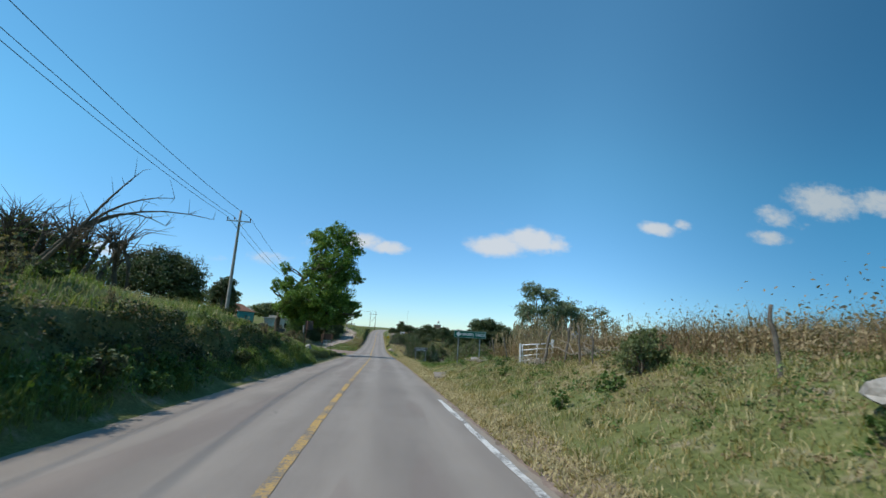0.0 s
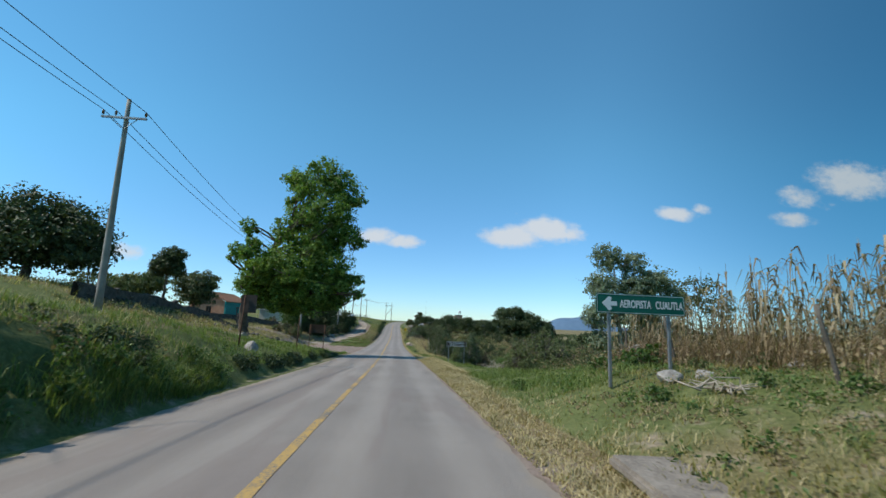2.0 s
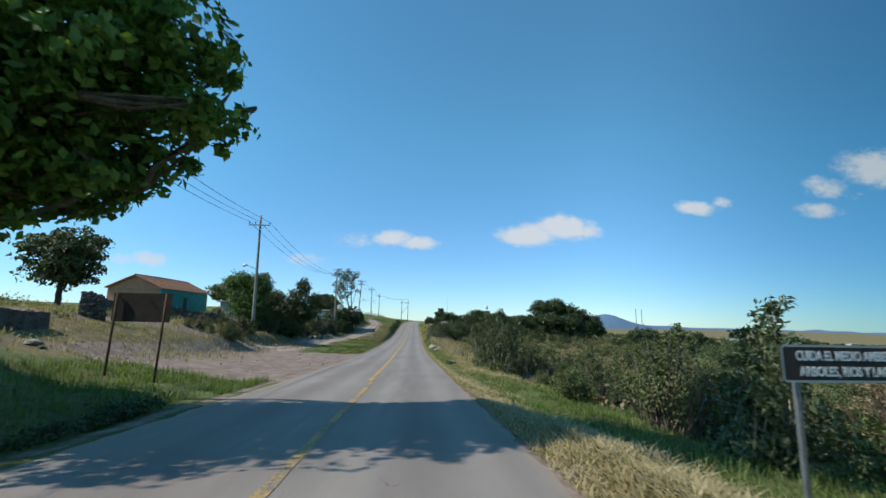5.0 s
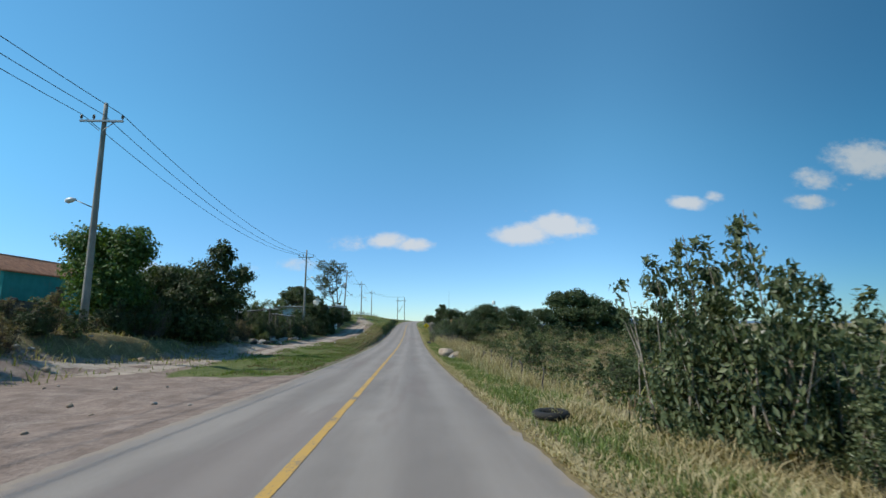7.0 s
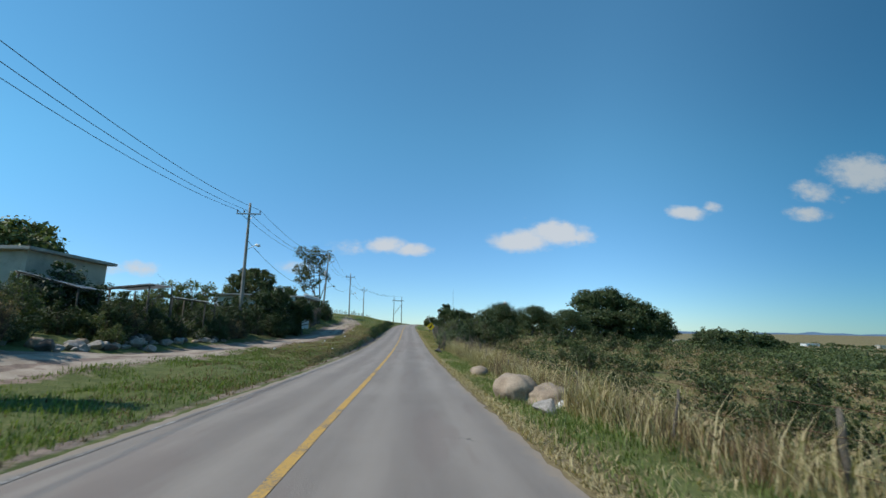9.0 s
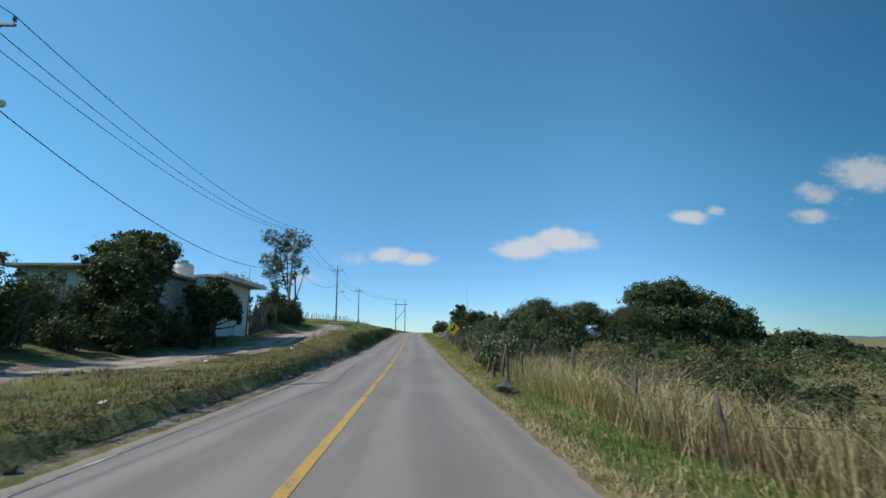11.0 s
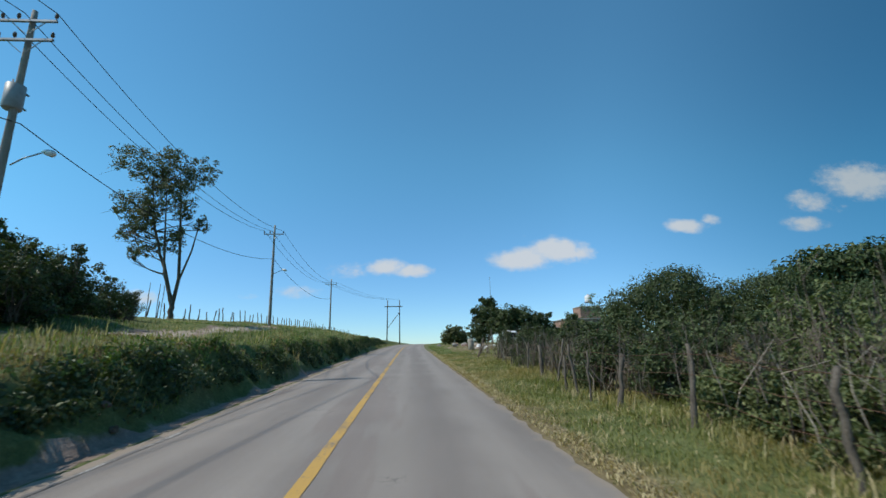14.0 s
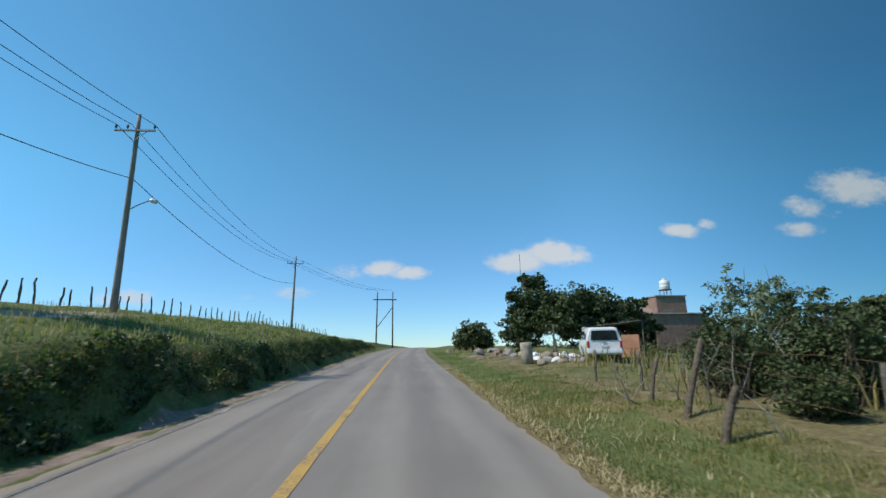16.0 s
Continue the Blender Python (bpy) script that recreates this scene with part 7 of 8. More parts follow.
for d, y, h, lx, r in ((5.5, 181.3, 1.35, 0.5, 0.09), (5.3, 180.2, 0.8, 0.35, 0.09), (6.0, 183.2, 1.0, 0.3, 0.07), (7.6, 179.8, 1.4, 0.4, 0.08)):
    fence_post(d, y, h, (lx, 0), r, "bark", "dark leaning living fence trunk", "living fence trunks")
fence_post(4.45, 132.3, 1.85, (0.2, 0), 0.095, "grey_wood", "crooked thick grey living fence trunk", "living fence trunks", 0.08)
for d, y, h, lx, r in ((4.37, 130.7, 1.4, -0.02, 0.07), (4.85, 130.6, 1.12, -0.03, 0.10), (7.2, 132.0, 1.4, -0.12, 0.12), (3.95, 133.0, 0.75, 0.2, 0.09), (4.05, 131.5, 0.6, -0.05, 0.09)):
    fence_post(d, y, h, (lx, 0), r, "bark", "dark thick weathered fence post", "living fence trunks", 0.02)
fence_post(4.24, 133.7, 0.75, (0.28, 0), 0.11, "bark", "short leaning dark fence trunk", "living fence trunks", 0.03)
fence_post(5.2, 145.4, 1.4, (-0.5, 0.5), 0.035, "dry_wood", "thin bleached bent fence branch", "living fence trunks", 0.05)
rp = np.random.default_rng(9)
for k in range(66):
    y = 180 + 1.08 * k + rp.uniform(-0.3, 0.3)
    fence_post(-float(np.interp(y, [181, 195, 215, 252], [21.5, 18.8, 16.5, 14.0])), y, rp.uniform(1.0, 1.6), (rp.normal(0, 0.12), 0), 0.085, "grey_wood", "thin dark fence post along the hilltop", "hilltop fence posts")
for x, y, h in ((-25.5, 179, 2.4), (-26.2, 180, 2.6), (-27.0, 178.5, 2.3), (-24.2, 181.0, 2.6), (-35.6, 206, 5.0), (-34.7, 206.5, 5.1), (-33.9, 206, 4.8)):
    fence_post(x - float(xc(y)), y, h, (0.1, 0), 0.07, "grey_wood", "tall dark upright pole on the hilltop", "tall hilltop poles")


def fence_wire(d0, y0, d1, y1, lift, n):
    k = np.linspace(0, 1, n)
    y = y0 + (y1 - y0) * k
    d = d0 + (d1 - d0) * k
    z = land(d, y) + lift + 0.03 * np.sin(k * n * 1.3)
    v, f = tube_arrays(np.stack([d + xc(y), y, z], 1), np.full(n, 0.004), 4)
    tagged(shape("fence_wire", v, f, MAT["rust"]), "rusty strand of fence wire", "wire", "fence wires")


for lift in (0.35, 0.7, 1.0):
    fence_wire(6.0, 84, 5.4, 124, lift, 40)
    fence_wire(5.3, 124, 5.2, 165, lift, 44)
    fence_wire(5.3, 165, 6.9, 186, lift, 24)

# ---- litter beside the road ----
x, y = 2.9, 24.2
slab = thing("culvert_slab", (x, y, ground_z(x, y)), "broken concrete culvert slab at the road edge", "concrete slab", turn=-4)
part("slab", box((0.95, 2.3, 0.14), (0.0, 0, -0.05), 0.04), MAT["old_slab"], slab)
part("headwall", box((1.0, 0.2, 0.36), (0.05, -1.26, -0.17), 0.04), MAT["old_slab"], slab)
x, y = 1.75, 78.6
ty = thing("old_tyre", (x, y, ground_z(x, y) - 0.02), "discarded black tyre lying in the grass", "tyre", turn=20)
bm = bmesh.new()
ring = []
for i in range(28):
    a = 2 * math.pi * i / 28
    ring.append([bm.verts.new(((0.25 + 0.08 * math.cos(b)) * math.cos(a) * 1.2, (0.25 + 0.08 * math.cos(b)) * math.sin(a), 0.07 + 0.08 * math.sin(b))) for b in [2 * math.pi * j / 10 for j in range(10)]])
for i in range(28):
    for j in range(10):
        bm.faces.new([ring[i][j], ring[(i + 1) % 28][j], ring[(i + 1) % 28][(j + 1) % 10], ring[i][(j + 1) % 10]])
part("tread", bm, MAT["rubber"], ty, smooth=True)


def dead_branches(x, y, n, reach, high, label, mat="dry_wood", seed=1, name="dead_branch_pile"):
    r = np.random.default_rng(seed)
    pieces = []
    for _ in range(n):
        a = r.uniform(0, 2 * np.pi)
        c = np.array([r.normal(0, reach * 0.3), r.normal(0, reach * 0.3), 0.02])
        e = c + np.array([np.cos(a), np.sin(a), r.uniform(0.05, 1.0) * high]) * reach * r.uniform(0.4, 1)
        m = (c + e) / 2 + np.array([r.normal(0, 0.15), r.normal(0, 0.15), r.uniform(0, 0.35) * high])
        pieces.append(tube_arrays(np.stack([c, m, e]), [0.018, 0.014, 0.005], 5))
    v, f = joined(pieces)
    ob = shape(name, v, f, MAT[mat], True)
    ob.location = (x, y, ground_z(x, y))
    tagged(ob, label, "dead branches")


dead_branches(6.9, 21.6, 60, 0.8, 0.6, "heap of bleached dead branches on the slope", seed=2)
dead_branches(7.0, 16.0, 30, 1.2, 0.5, "heap of bleached dead branches on the slope", seed=3)
dead_branches(5.2, 27.0, 20, 0.6, 0.4, "small heap of dry twigs in grass", seed=4)
dead_branches(6.6, 76.2, 46, 1.5, 0.6, "tangle of dry cut stalks at the verge", seed=5)
dead_branches(8.3, 73.8, 40, 1.5, 0.8, "tangle of dry cut stalks at the verge", seed=6)
dead_branches(6.0, 49.0, 24, 1.4, 0.6, "pale dead branches across the bushes", seed=7)
dead_branches(4.2, 147.2, 16, 0.9, 0.9, "dead thorny branches by the fence", seed=8)


def pollard(x, y):
    """A lopped tree: thick stubs with thin bare shoots."""
    r = np.random.default_rng(8)
    g = ground_z(x, y)
    top = thing("pollarded_tree", (x, y, g - 0.1), "bare pollarded tree with stubs and dark twigs", "tree")
    top.scale = (1.25, 1.25, 1.35)
    pieces, twig = [], []
    for i in range(22):
        a = r.uniform(0, 2 * np.pi)
        b = np.array([r.normal(0, 1.2), r.normal(0, 0.8), 0.0])
        e = b + np.array([np.cos(a) * r.uniform(0.2, 1.3), np.sin(a) * r.uniform(0.2, 1.0), r.uniform(1.3, 2.5)])
        pieces.append(tube_arrays(np.stack([b, (b + e) / 2 + r.normal(0, 0.1, 3), e]), [0.09, 0.07, 0.05], 7))
        for _ in range(16):
            t = e + np.array([r.normal(0.2, 0.75), r.normal(0, 0.6), r.uniform(-0.35, 1.1)])
            twig.append(tube_arrays(np.stack([e - [0, 0, r.uniform(0, 0.8)], (e + t) / 2 + r.normal(0, 0.12, 3), t]), [0.022, 0.014, 0.004], 4))
    for e in ((3.4, 1.5, 3.6), (2.6, 0.5, 4.3), (4.4, 3.0, 3.2), (3.0, 2.0, 2.6)):
        e = np.array(e)
        q = np.linspace(0, 1, 8)[:, None]
        path = np.array([0.5, 0.2, 1.2]) * (1 - q) ** 2 + 2 * q * (1 - q) * np.array([1.6, 0.6, 3.4]) + q**2 * e
        pieces.append(tube_arrays(path, np.linspace(0.07, 0.01, 8), 6))
        for _ in range(12):
            o = path[r.integers(3, 8)]
            twig.append(tube_arrays(np.stack([o, o + r.normal(0, 0.35, 3) + [0.1, 0, 0.1]]), [0.012, 0.003], 4))
    v, f = joined(pieces)
    under(shape("trunk", v, f, MAT["bark"], True), top)
    v, f = joined(twig)
    under(shape("twig_growth", v, f, MAT["bark"], True), top)
    p, out = blob_points(r, [(0, 0, 1.0, 2.0, 1.2, 0.8), (-1.0, 0, 1.4, 1.2, 1.0, 0.9)], 2600)
    v, f = leaves(r, p, out, 0.10)
    under(shape("undergrowth", v, f, MAT["brush_leaf"]), top)


pollard(-15.6, 22.8)


# ---- withered corn on the right field edge ----
def corn():
    r = np.random.default_rng(61)
    stalk, leaf = [], []
    for _ in range(230):
        y = r.uniform(27, 39)
        d = r.uniform(9.8, 17.0)
        x = d + float(xc(y))
        g = ground_z(x, y)
        h = r.uniform(1.5, 2.7)
        lean = r.normal(0, 0.16, 2)
        b, e = np.array([x, y, g - 0.1]), np.array([x + lean[0], y + lean[1], g + h])
        stalk.append(tube_arrays(np.stack([b, (b + e) / 2, e]), [0.016, 0.013, 0.006], 4))
        for k in range(7):
            q = r.uniform(0.3, 1.0)
            o = b * (1 - q) + e * q
            a = r.uniform(0, 2 * np.pi)
            t = np.array([np.cos(a), np.sin(a), 0])
            s = np.array([-np.sin(a), np.cos(a), 0]) * 0.03
            m = o + t * 0.18 + [0, 0, 0.10]
            w = o + t * r.uniform(0.3, 0.45) - [0, 0, r.uniform(0.1, 0.5)]
            leaf.append((np.stack([o - s * 0.5, o + s * 0.5, m + s, m - s, w]), np.array([[0, 1, 2], [0, 2, 3], [3, 2, 4]])))
    v, f = joined(stalk)
    tagged(shape("corn_stalk_stand", v, f, MAT["corn"]), "stand of withered corn stalks", "corn", kind="stuff")
    v, f = joined(leaf)
    tagged(shape("corn_leaf_stand", v, f, MAT["corn"]), "withered drooping corn leaves", "corn", kind="stuff")


corn()
# ---- buildings ----
def wall_slab(w, h, t, holes=()):
    """A wall panel in x (0..w) and z (0..h), t thick towards +y, with rectangular holes (x0, z0, x1, z1)."""
    xs = sorted({0, w, *(v for o in holes for v in (o[0], o[2]))})
    zs = sorted({0, h, *(v for o in holes for v in (o[1], o[3]))})
    bm = bmesh.new()
    for x0, x1 in zip(xs[:-1], xs[1:]):
        for z0, z1 in zip(zs[:-1], zs[1:]):
            cx, cz = (x0 + x1) / 2, (z0 + z1) / 2
            if any(o[0] < cx < o[2] and o[1] < cz < o[3] for o in holes):
                continue
            v = [bm.verts.new(p) for p in ((x0, 0, z0), (x1, 0, z0), (x1, 0, z1), (x0, 0, z1))]
            bm.faces.new(v)
    bmesh.ops.remove_doubles(bm, verts=bm.verts, dist=1e-4)
    ext = bmesh.ops.extrude_face_region(bm, geom=bm.faces[:])
    bmesh.ops.translate(bm, vec=(0, t, 0), verts=[e for e in ext["geom"] if isinstance(e, bmesh.types.BMVert)])
    bmesh.ops.recalc_face_normals(bm, faces=bm.faces)
    return bm


def window(parent, m, w, h, frame_mat, t=0.05, bars=1):
    win = part("window", frame_plate(w, h, t, 0.005), frame_mat, parent)
    win.matrix_basis = m
    pane = part("pane", box((w - t, 0.01, h - t), (0, 0.03, 0), 0), MAT["dark_inside"], win)
    for k in range(bars):
        part("glazing_bar", box((0.03, 0.03, h - t), ((k + 1) * w / (bars + 1) - w / 2, 0.0, 0), 0.004), frame_mat, win)
    return win


def tile_house():
    top = thing("tile_roof_house", (-33.6, 105.5, -1.55), "old house with terracotta roof, turquoise and peach walls", "house")
    top.scale = (1.2, 0.95, 1.1)
    L, W, H = 12.5, 5.6, 3.1
    t = 0.25
    a = part("wall", wall_slab(L, H, t, ((5.5, 0, 6.5, 2.1),)), MAT["teal_wall"], top, "turquoise painted long wall")
    a.matrix_basis = pose(0, 0, 0, 0, 0, 90)
    b = part("wall", wall_slab(W - t - 0.01, H, t, ((2.6, 1.0, 3.4, 2.2),)), MAT["peach_wall"], top, "peach brick gable wall")
    b.matrix_basis = pose(-W, 0, 0)
    part("gable", flat([(-W + 0.02, H), (-t - 0.02, H), (-W / 2, H + 1.45)], t), MAT["peach_wall"], top)
    w2 = part("wall", wall_slab(W, H, t), MAT["peach_wall"], top)
    w2.matrix_basis = pose(-W, L - t - 0.01, 0) @ pose(0, 0, 0)
    window(top, pose(-W + 3.0, 0.02, 1.6), 0.8, 1.2, MAT["grey_wood"])
    part("door", box((0.06, 0.98, 2.08), (-0.12, 6.0, 1.04), 0.008), MAT["grey_wood"], top)
    part("lintel", box((0.30, 1.4, 0.18), (-0.12, 6.0, 2.2), 0.01), MAT["grey_wood"], top)
    # two slopes of single curved tiles
    for side in (-1, 1):
        slope = part("roof", box((3.35, L + 0.8, 0.06), (0, 0, 0), 0.01), MAT["tile"], top, "terracotta tile roof slope")
        slope.matrix_basis = pose(-W / 2 + side * 1.46, L / 2, H + 0.72, 0, side * 27.3, 0)
        n = 46
        for i in range(n):
            y0 = -L / 2 - 0.3 + i * (L + 0.6) / (n - 1)
            pts = [(-1.66, y0, 0.06), (-0.55, y0 + 0.02, 0.075), (0.55, y0 - 0.02, 0.07), (1.66, y0, 0.06)]
            part("roof_tile", tube_bm(pts, [0.085, 0.075, 0.085, 0.075], 6), MAT["tile"], slope)
    part("ridge", tube_bm([(-W / 2, -0.4, H + 1.52), (-W / 2, L / 2, H + 1.56), (-W / 2, L + 0.4, H + 1.52)], [0.13, 0.13, 0.13], 8), MAT["tile"], top, smooth=True)


tile_house()


def cream_house():
    x0, x1, y0 = -30.5, -22.2, 115.1
    g = -3.55
    top = thing("cream_house", (x0, y0, g), "plain cream plastered house with a flat slab roof", "house")
    W, D, H = x1 - x0, 6.0, 4.2
    part("wall", wall_slab(W - 0.24, H, 0.22, ((5.0, 2.0, 6.2, 3.2),)), MAT["cream_wall"], top)
    b = part("wall", wall_slab(D, H, 0.22, ((2.7, 2.3, 3.9, 3.4),)), MAT["cream_wall"], top)
    b.matrix_basis = pose(W, 0, 0, 0, 0, 90)
    c = part("wall", wall_slab(D - 0.5, H, 0.22), MAT["cream_wall"], top)
    c.matrix_basis = pose(0.22, 0.24, 0, 0, 0, 90)
    e = part("wall", wall_slab(W - 0.24, H, 0.22), MAT["cream_wall"], top)
    e.matrix_basis = pose(0, D - 0.23, 0)
    window(top, pose(W - 0.06, 3.3, 2.85, 0, 0, 90), 1.2, 1.1, MAT["rust"])
    window(top, pose(5.6, 0.06, 2.6), 1.2, 1.2, MAT["rust"])
    part("roof_slab", box((W + 0.8, D + 0.8, 0.18), (W / 2, D / 2, H + 0.1), 0.02), MAT["concrete"], top)
    part("parapet", box((3.2, 0.2, 0.5), (2.6, 0.4, H + 0.45), 0.02), MAT["cream_wall"], top)


cream_house()


def lean_to(x, y, w, d, h, turn, label, mat="sheet", tilt=9):
    """A rough roof sheet on four crooked poles."""
    g = ground_z(x, y)
    top = thing("lean_to", (x, y, g), label, "shed", turn=turn)
    for sx in (-1, 1):
        for sy in (-1, 1):
            part("pole", tube_bm([(sx * w * 0.45, sy * d * 0.45, -0.2), (sx * w * 0.44, sy * d * 0.44, h + sx * w * 0.45 * math.tan(radians(-tilt)) - 0.02)], [0.06, 0.045], 7), MAT["grey_wood"], top, smooth=True)
    n = 30
    bm = bmesh.new()
    rows = [[bm.verts.new((-w / 2 + w * i / n, s * d / 2, 0.03 * (i % 2))) for i in range(n + 1)] for s in (-1, 1)]
    for i in range(n):
        bm.faces.new([rows[0][i], rows[0][i + 1], rows[1][i + 1], rows[1][i]])
    bmesh.ops.solidify(bm, geom=bm.faces[:], thickness=0.012)
    r = part("roof_sheet", bm, MAT[mat], top)
    r.matrix_basis = pose(0, 0, h + 0.03, 0, tilt, 0)
    part("beam", tube_bm([(-w * 0.5, -d * 0.44, h - 0.05 + 0.5 * w * math.tan(radians(tilt))), (w * 0.55, -d * 0.44, h - 0.05 - 0.55 * w * math.tan(radians(tilt)))], [0.05, 0.04], 7), MAT["grey_wood"], top, smooth=True)


lean_to(-20.8, 115.8, 3.2, 2.2, 2.5, 8, "crooked shed roof of pale corrugated sheet", "white_paint", tilt=15)
lean_to(-17.6, 117.6, 2.6, 2.2, 2.6, -6, "low shed with grey sheet roof", tilt=-5)
lean_to(-17.0, 122.6, 2.4, 2.0, 2.3, 4, "low shed with patched sheet roof", "white_paint", tilt=7)
lean_to(-17.2, 128.6, 2.2, 1.8, 1.5, 10, "collapsing shed with grey sheet roof", tilt=14)
dead_branches(-17.6, 121.5, 34, 1.8, 1.3, "crooked dry poles of a tumbledown fence", "dry_wood", 11)
dead_branches(-17.8, 116.5, 34, 1.9, 1.2, "crooked dry poles of a tumbledown fence", "dry_wood", 12)
dead_branches(-16.2, 126.0, 30, 1.4, 1.0, "crooked dry poles of a tumbledown fence", "dry_wood", 13)


def water_tank(parent, at, r, h, name="water_tank"):
    k = [(0.0, 0.96), (0.04, 1.0), (0.25, 1.0), (0.27, 1.03), (0.30, 1.0), (0.55, 1.0), (0.57, 1.03), (0.60, 1.0), (0.78, 1.0), (0.88, 0.8), (0.93, 0.42), (0.94, 0.40), (1.0, 0.38)]
    bm = tube_bm([(at[0], at[1], at[2] + h * a) for a, _ in k], [r * b for _, b in k], 22)
    return bm


def white_house():
    g = -3.55
    top = thing("white_house", (-15.75, 138.6, g), "whitewashed house with an arched window and slab roof", "house")
    H, L = 3.75, 12.8
    t = 0.24
    # wall along the road, the southern bay set forward
    a = part("wall", wall_slab(L - 7.2, H, t, ((10.8 - 7.2, 0.9, 11.65 - 7.2, 2.75),)), MAT["white_wall"], top)
    a.matrix_basis = pose(-0.2, 7.2, 0, 0, 0, 90)
    b = part("wall", wall_slab(3.0, H, t), MAT["white_wall"], top)
    b.matrix_basis = pose(0.25, 5.6, 0, 0, 0, 90)
    c = part("wall", wall_slab(4.2, H, t), MAT["white_wall"], top)
    c.matrix_basis = pose(-4.4, 5.35, 0)
    s = part("wall", wall_slab(5.6, H - 0.25, t, ((2.0, 0.9, 3.2, 2.0),)), MAT["white_wall"], top)
    s.matrix_basis = pose(-1.6, 0, 0, 0, 0, 90)
    s2 = part("wall", wall_slab(5.2, H - 0.25, t), MAT["white_wall"], top)
    s2.matrix_basis = pose(-7.0, -0.02, 0)
    n = part("wall", wall_slab(6.8, H, t), MAT["white_wall"], top)
    n.matrix_basis = pose(-7.0, L - t, 0)
    w = part("wall", wall_slab(L - 0.6, H - 0.3, t), MAT["white_wall"], top)
    w.matrix_basis = pose(-7.0, 0.26, 0, 0, 0, 90)
    # arched window: tall opening, its top filled round
    fill = bmesh.new()
    r = 0.425
    arcp = [(r * math.cos(radians(q)), r * math.sin(radians(q))) for q in range(0, 181, 15)]
    for sgn in (1, -1):
        half = [p for p in arcp if p[0] * sgn >= -1e-6]
        if sgn < 0:
            half = half[::-1]
        corner = fill.verts.new((sgn * r, 0, 0.425))
        vs = [fill.verts.new((p[0], 0, p[1])) for p in half]
        for p, q in zip(vs[:-1], vs[1:]):
            fill.faces.new([corner, p, q])
    ext = bmesh.ops.extrude_face_region(fill, geom=fill.faces[:])
    bmesh.ops.translate(fill, vec=(0, t - 0.02, 0), verts=[e for e in ext["geom"] if isinstance(e, bmesh.types.BMVert)])
    bmesh.ops.recalc_face_normals(fill, faces=fill.faces)
    f = part("arch", fill, MAT["white_wall"], top)
    f.matrix_basis = pose(-0.21, 11.225, 2.325, 0, 0, 90)
    window(top, pose(-0.34, 11.225, 1.825, 0, 0, 90), 0.85, 1.85, MAT["rust"], 0.04, 2)
    window(top, pose(-1.72, 2.6, 1.45, 0, 0, 90), 1.2, 1.1, MAT["rust"], 0.05, 2)
    part("roof_slab", box((8.2, 7.9, 0.16), (-3.2, 9.1, H + 0.08), 0.02), MAT["concrete"], top)
    part("roof_slab", box((6.6, 6.2, 0.14), (-4.0, 2.2, H - 0.17), 0.02), MAT["concrete"], top)
    part("roof_edge", box((0.18, 7.9, 0.30), (0.98, 9.1, H + 0.12), 0.02), MAT["white_wall"], top, "white painted roof edge")
    for i in range(6):
        part("roof_block", box((0.35, 0.22, 0.16), (0.85, 5.7 + i * 1.35, H + 0.36), 0.02), MAT["white_wall"], top)
    part("plinth", box((6.6, 12.4, 1.4), (-3.6, 6.4, -0.705), 0.02), MAT["old_slab"], top)
    part("roof_rod", tube_bm([(0.5, 10.6, H + 0.1), (0.55, 10.6, H + 1.5)], [0.018, 0.012], 6), MAT["rust"], top)
    zt = g + H + 0.16
    ob = thing("water_tank", (-18.6, 146.2, zt), "round cream plastic water tank on a roof", "water tank")
    part("body", water_tank(None, (0, 0, 0), 0.62, 1.25), MAT["cream_plastic"], ob, smooth=True)
    part("lid", tube_bm([(0, 0, 1.25), (0, 0, 1.32), (0, 0, 1.36)], [0.27, 0.27, 0.15], 18), MAT["cream_plastic"], ob, smooth=True)


MAT["cream_plastic"] = surface("sunbleached_cream_plastic", (0.60, 0.54, 0.44), (0.74, 0.69, 0.60), 1.5, 30, 0.5, 0.05, 0.002)
white_house()


def palisade(x0, y0, x1, y1, n, h, label):
    r = np.random.default_rng(17)
    top = thing("stake_fence", (x0, y0, ground_z(x0, y0)), label, "fence")
    for i in range(n):
        k = i / (n - 1)
        x, y = x0 + (x1 - x0) * k, y0 + (y1 - y0) * k
        z = ground_z(x, y) - ground_z(x0, y0)
        hh = h * r.uniform(0.8, 1.1)
        part("stake", tube_bm([(x - x0, y - y0, z - 0.2), (x - x0 + r.normal(0, 0.04), y - y0 + r.normal(0, 0.03), z + hh * 0.5), (x - x0 + r.normal(0, 0.07), y - y0 + r.normal(0, 0.05), z + hh)], [0.055, 0.05, 0.035], 6), MAT["grey_wood"], top)
    for hz in (0.6, 1.6):
        part("rail", tube_bm([(-0.06, 0, hz), (x1 - x0 - 0.06, y1 - y0, hz + ground_z(x1, y1) - ground_z(x0, y0))], [0.035, 0.035], 6), MAT["grey_wood"], top)


palisade(-15.9, 151.8, -16.2, 159.2, 52, 2.3, "tall dark fence of rough wooden stakes")


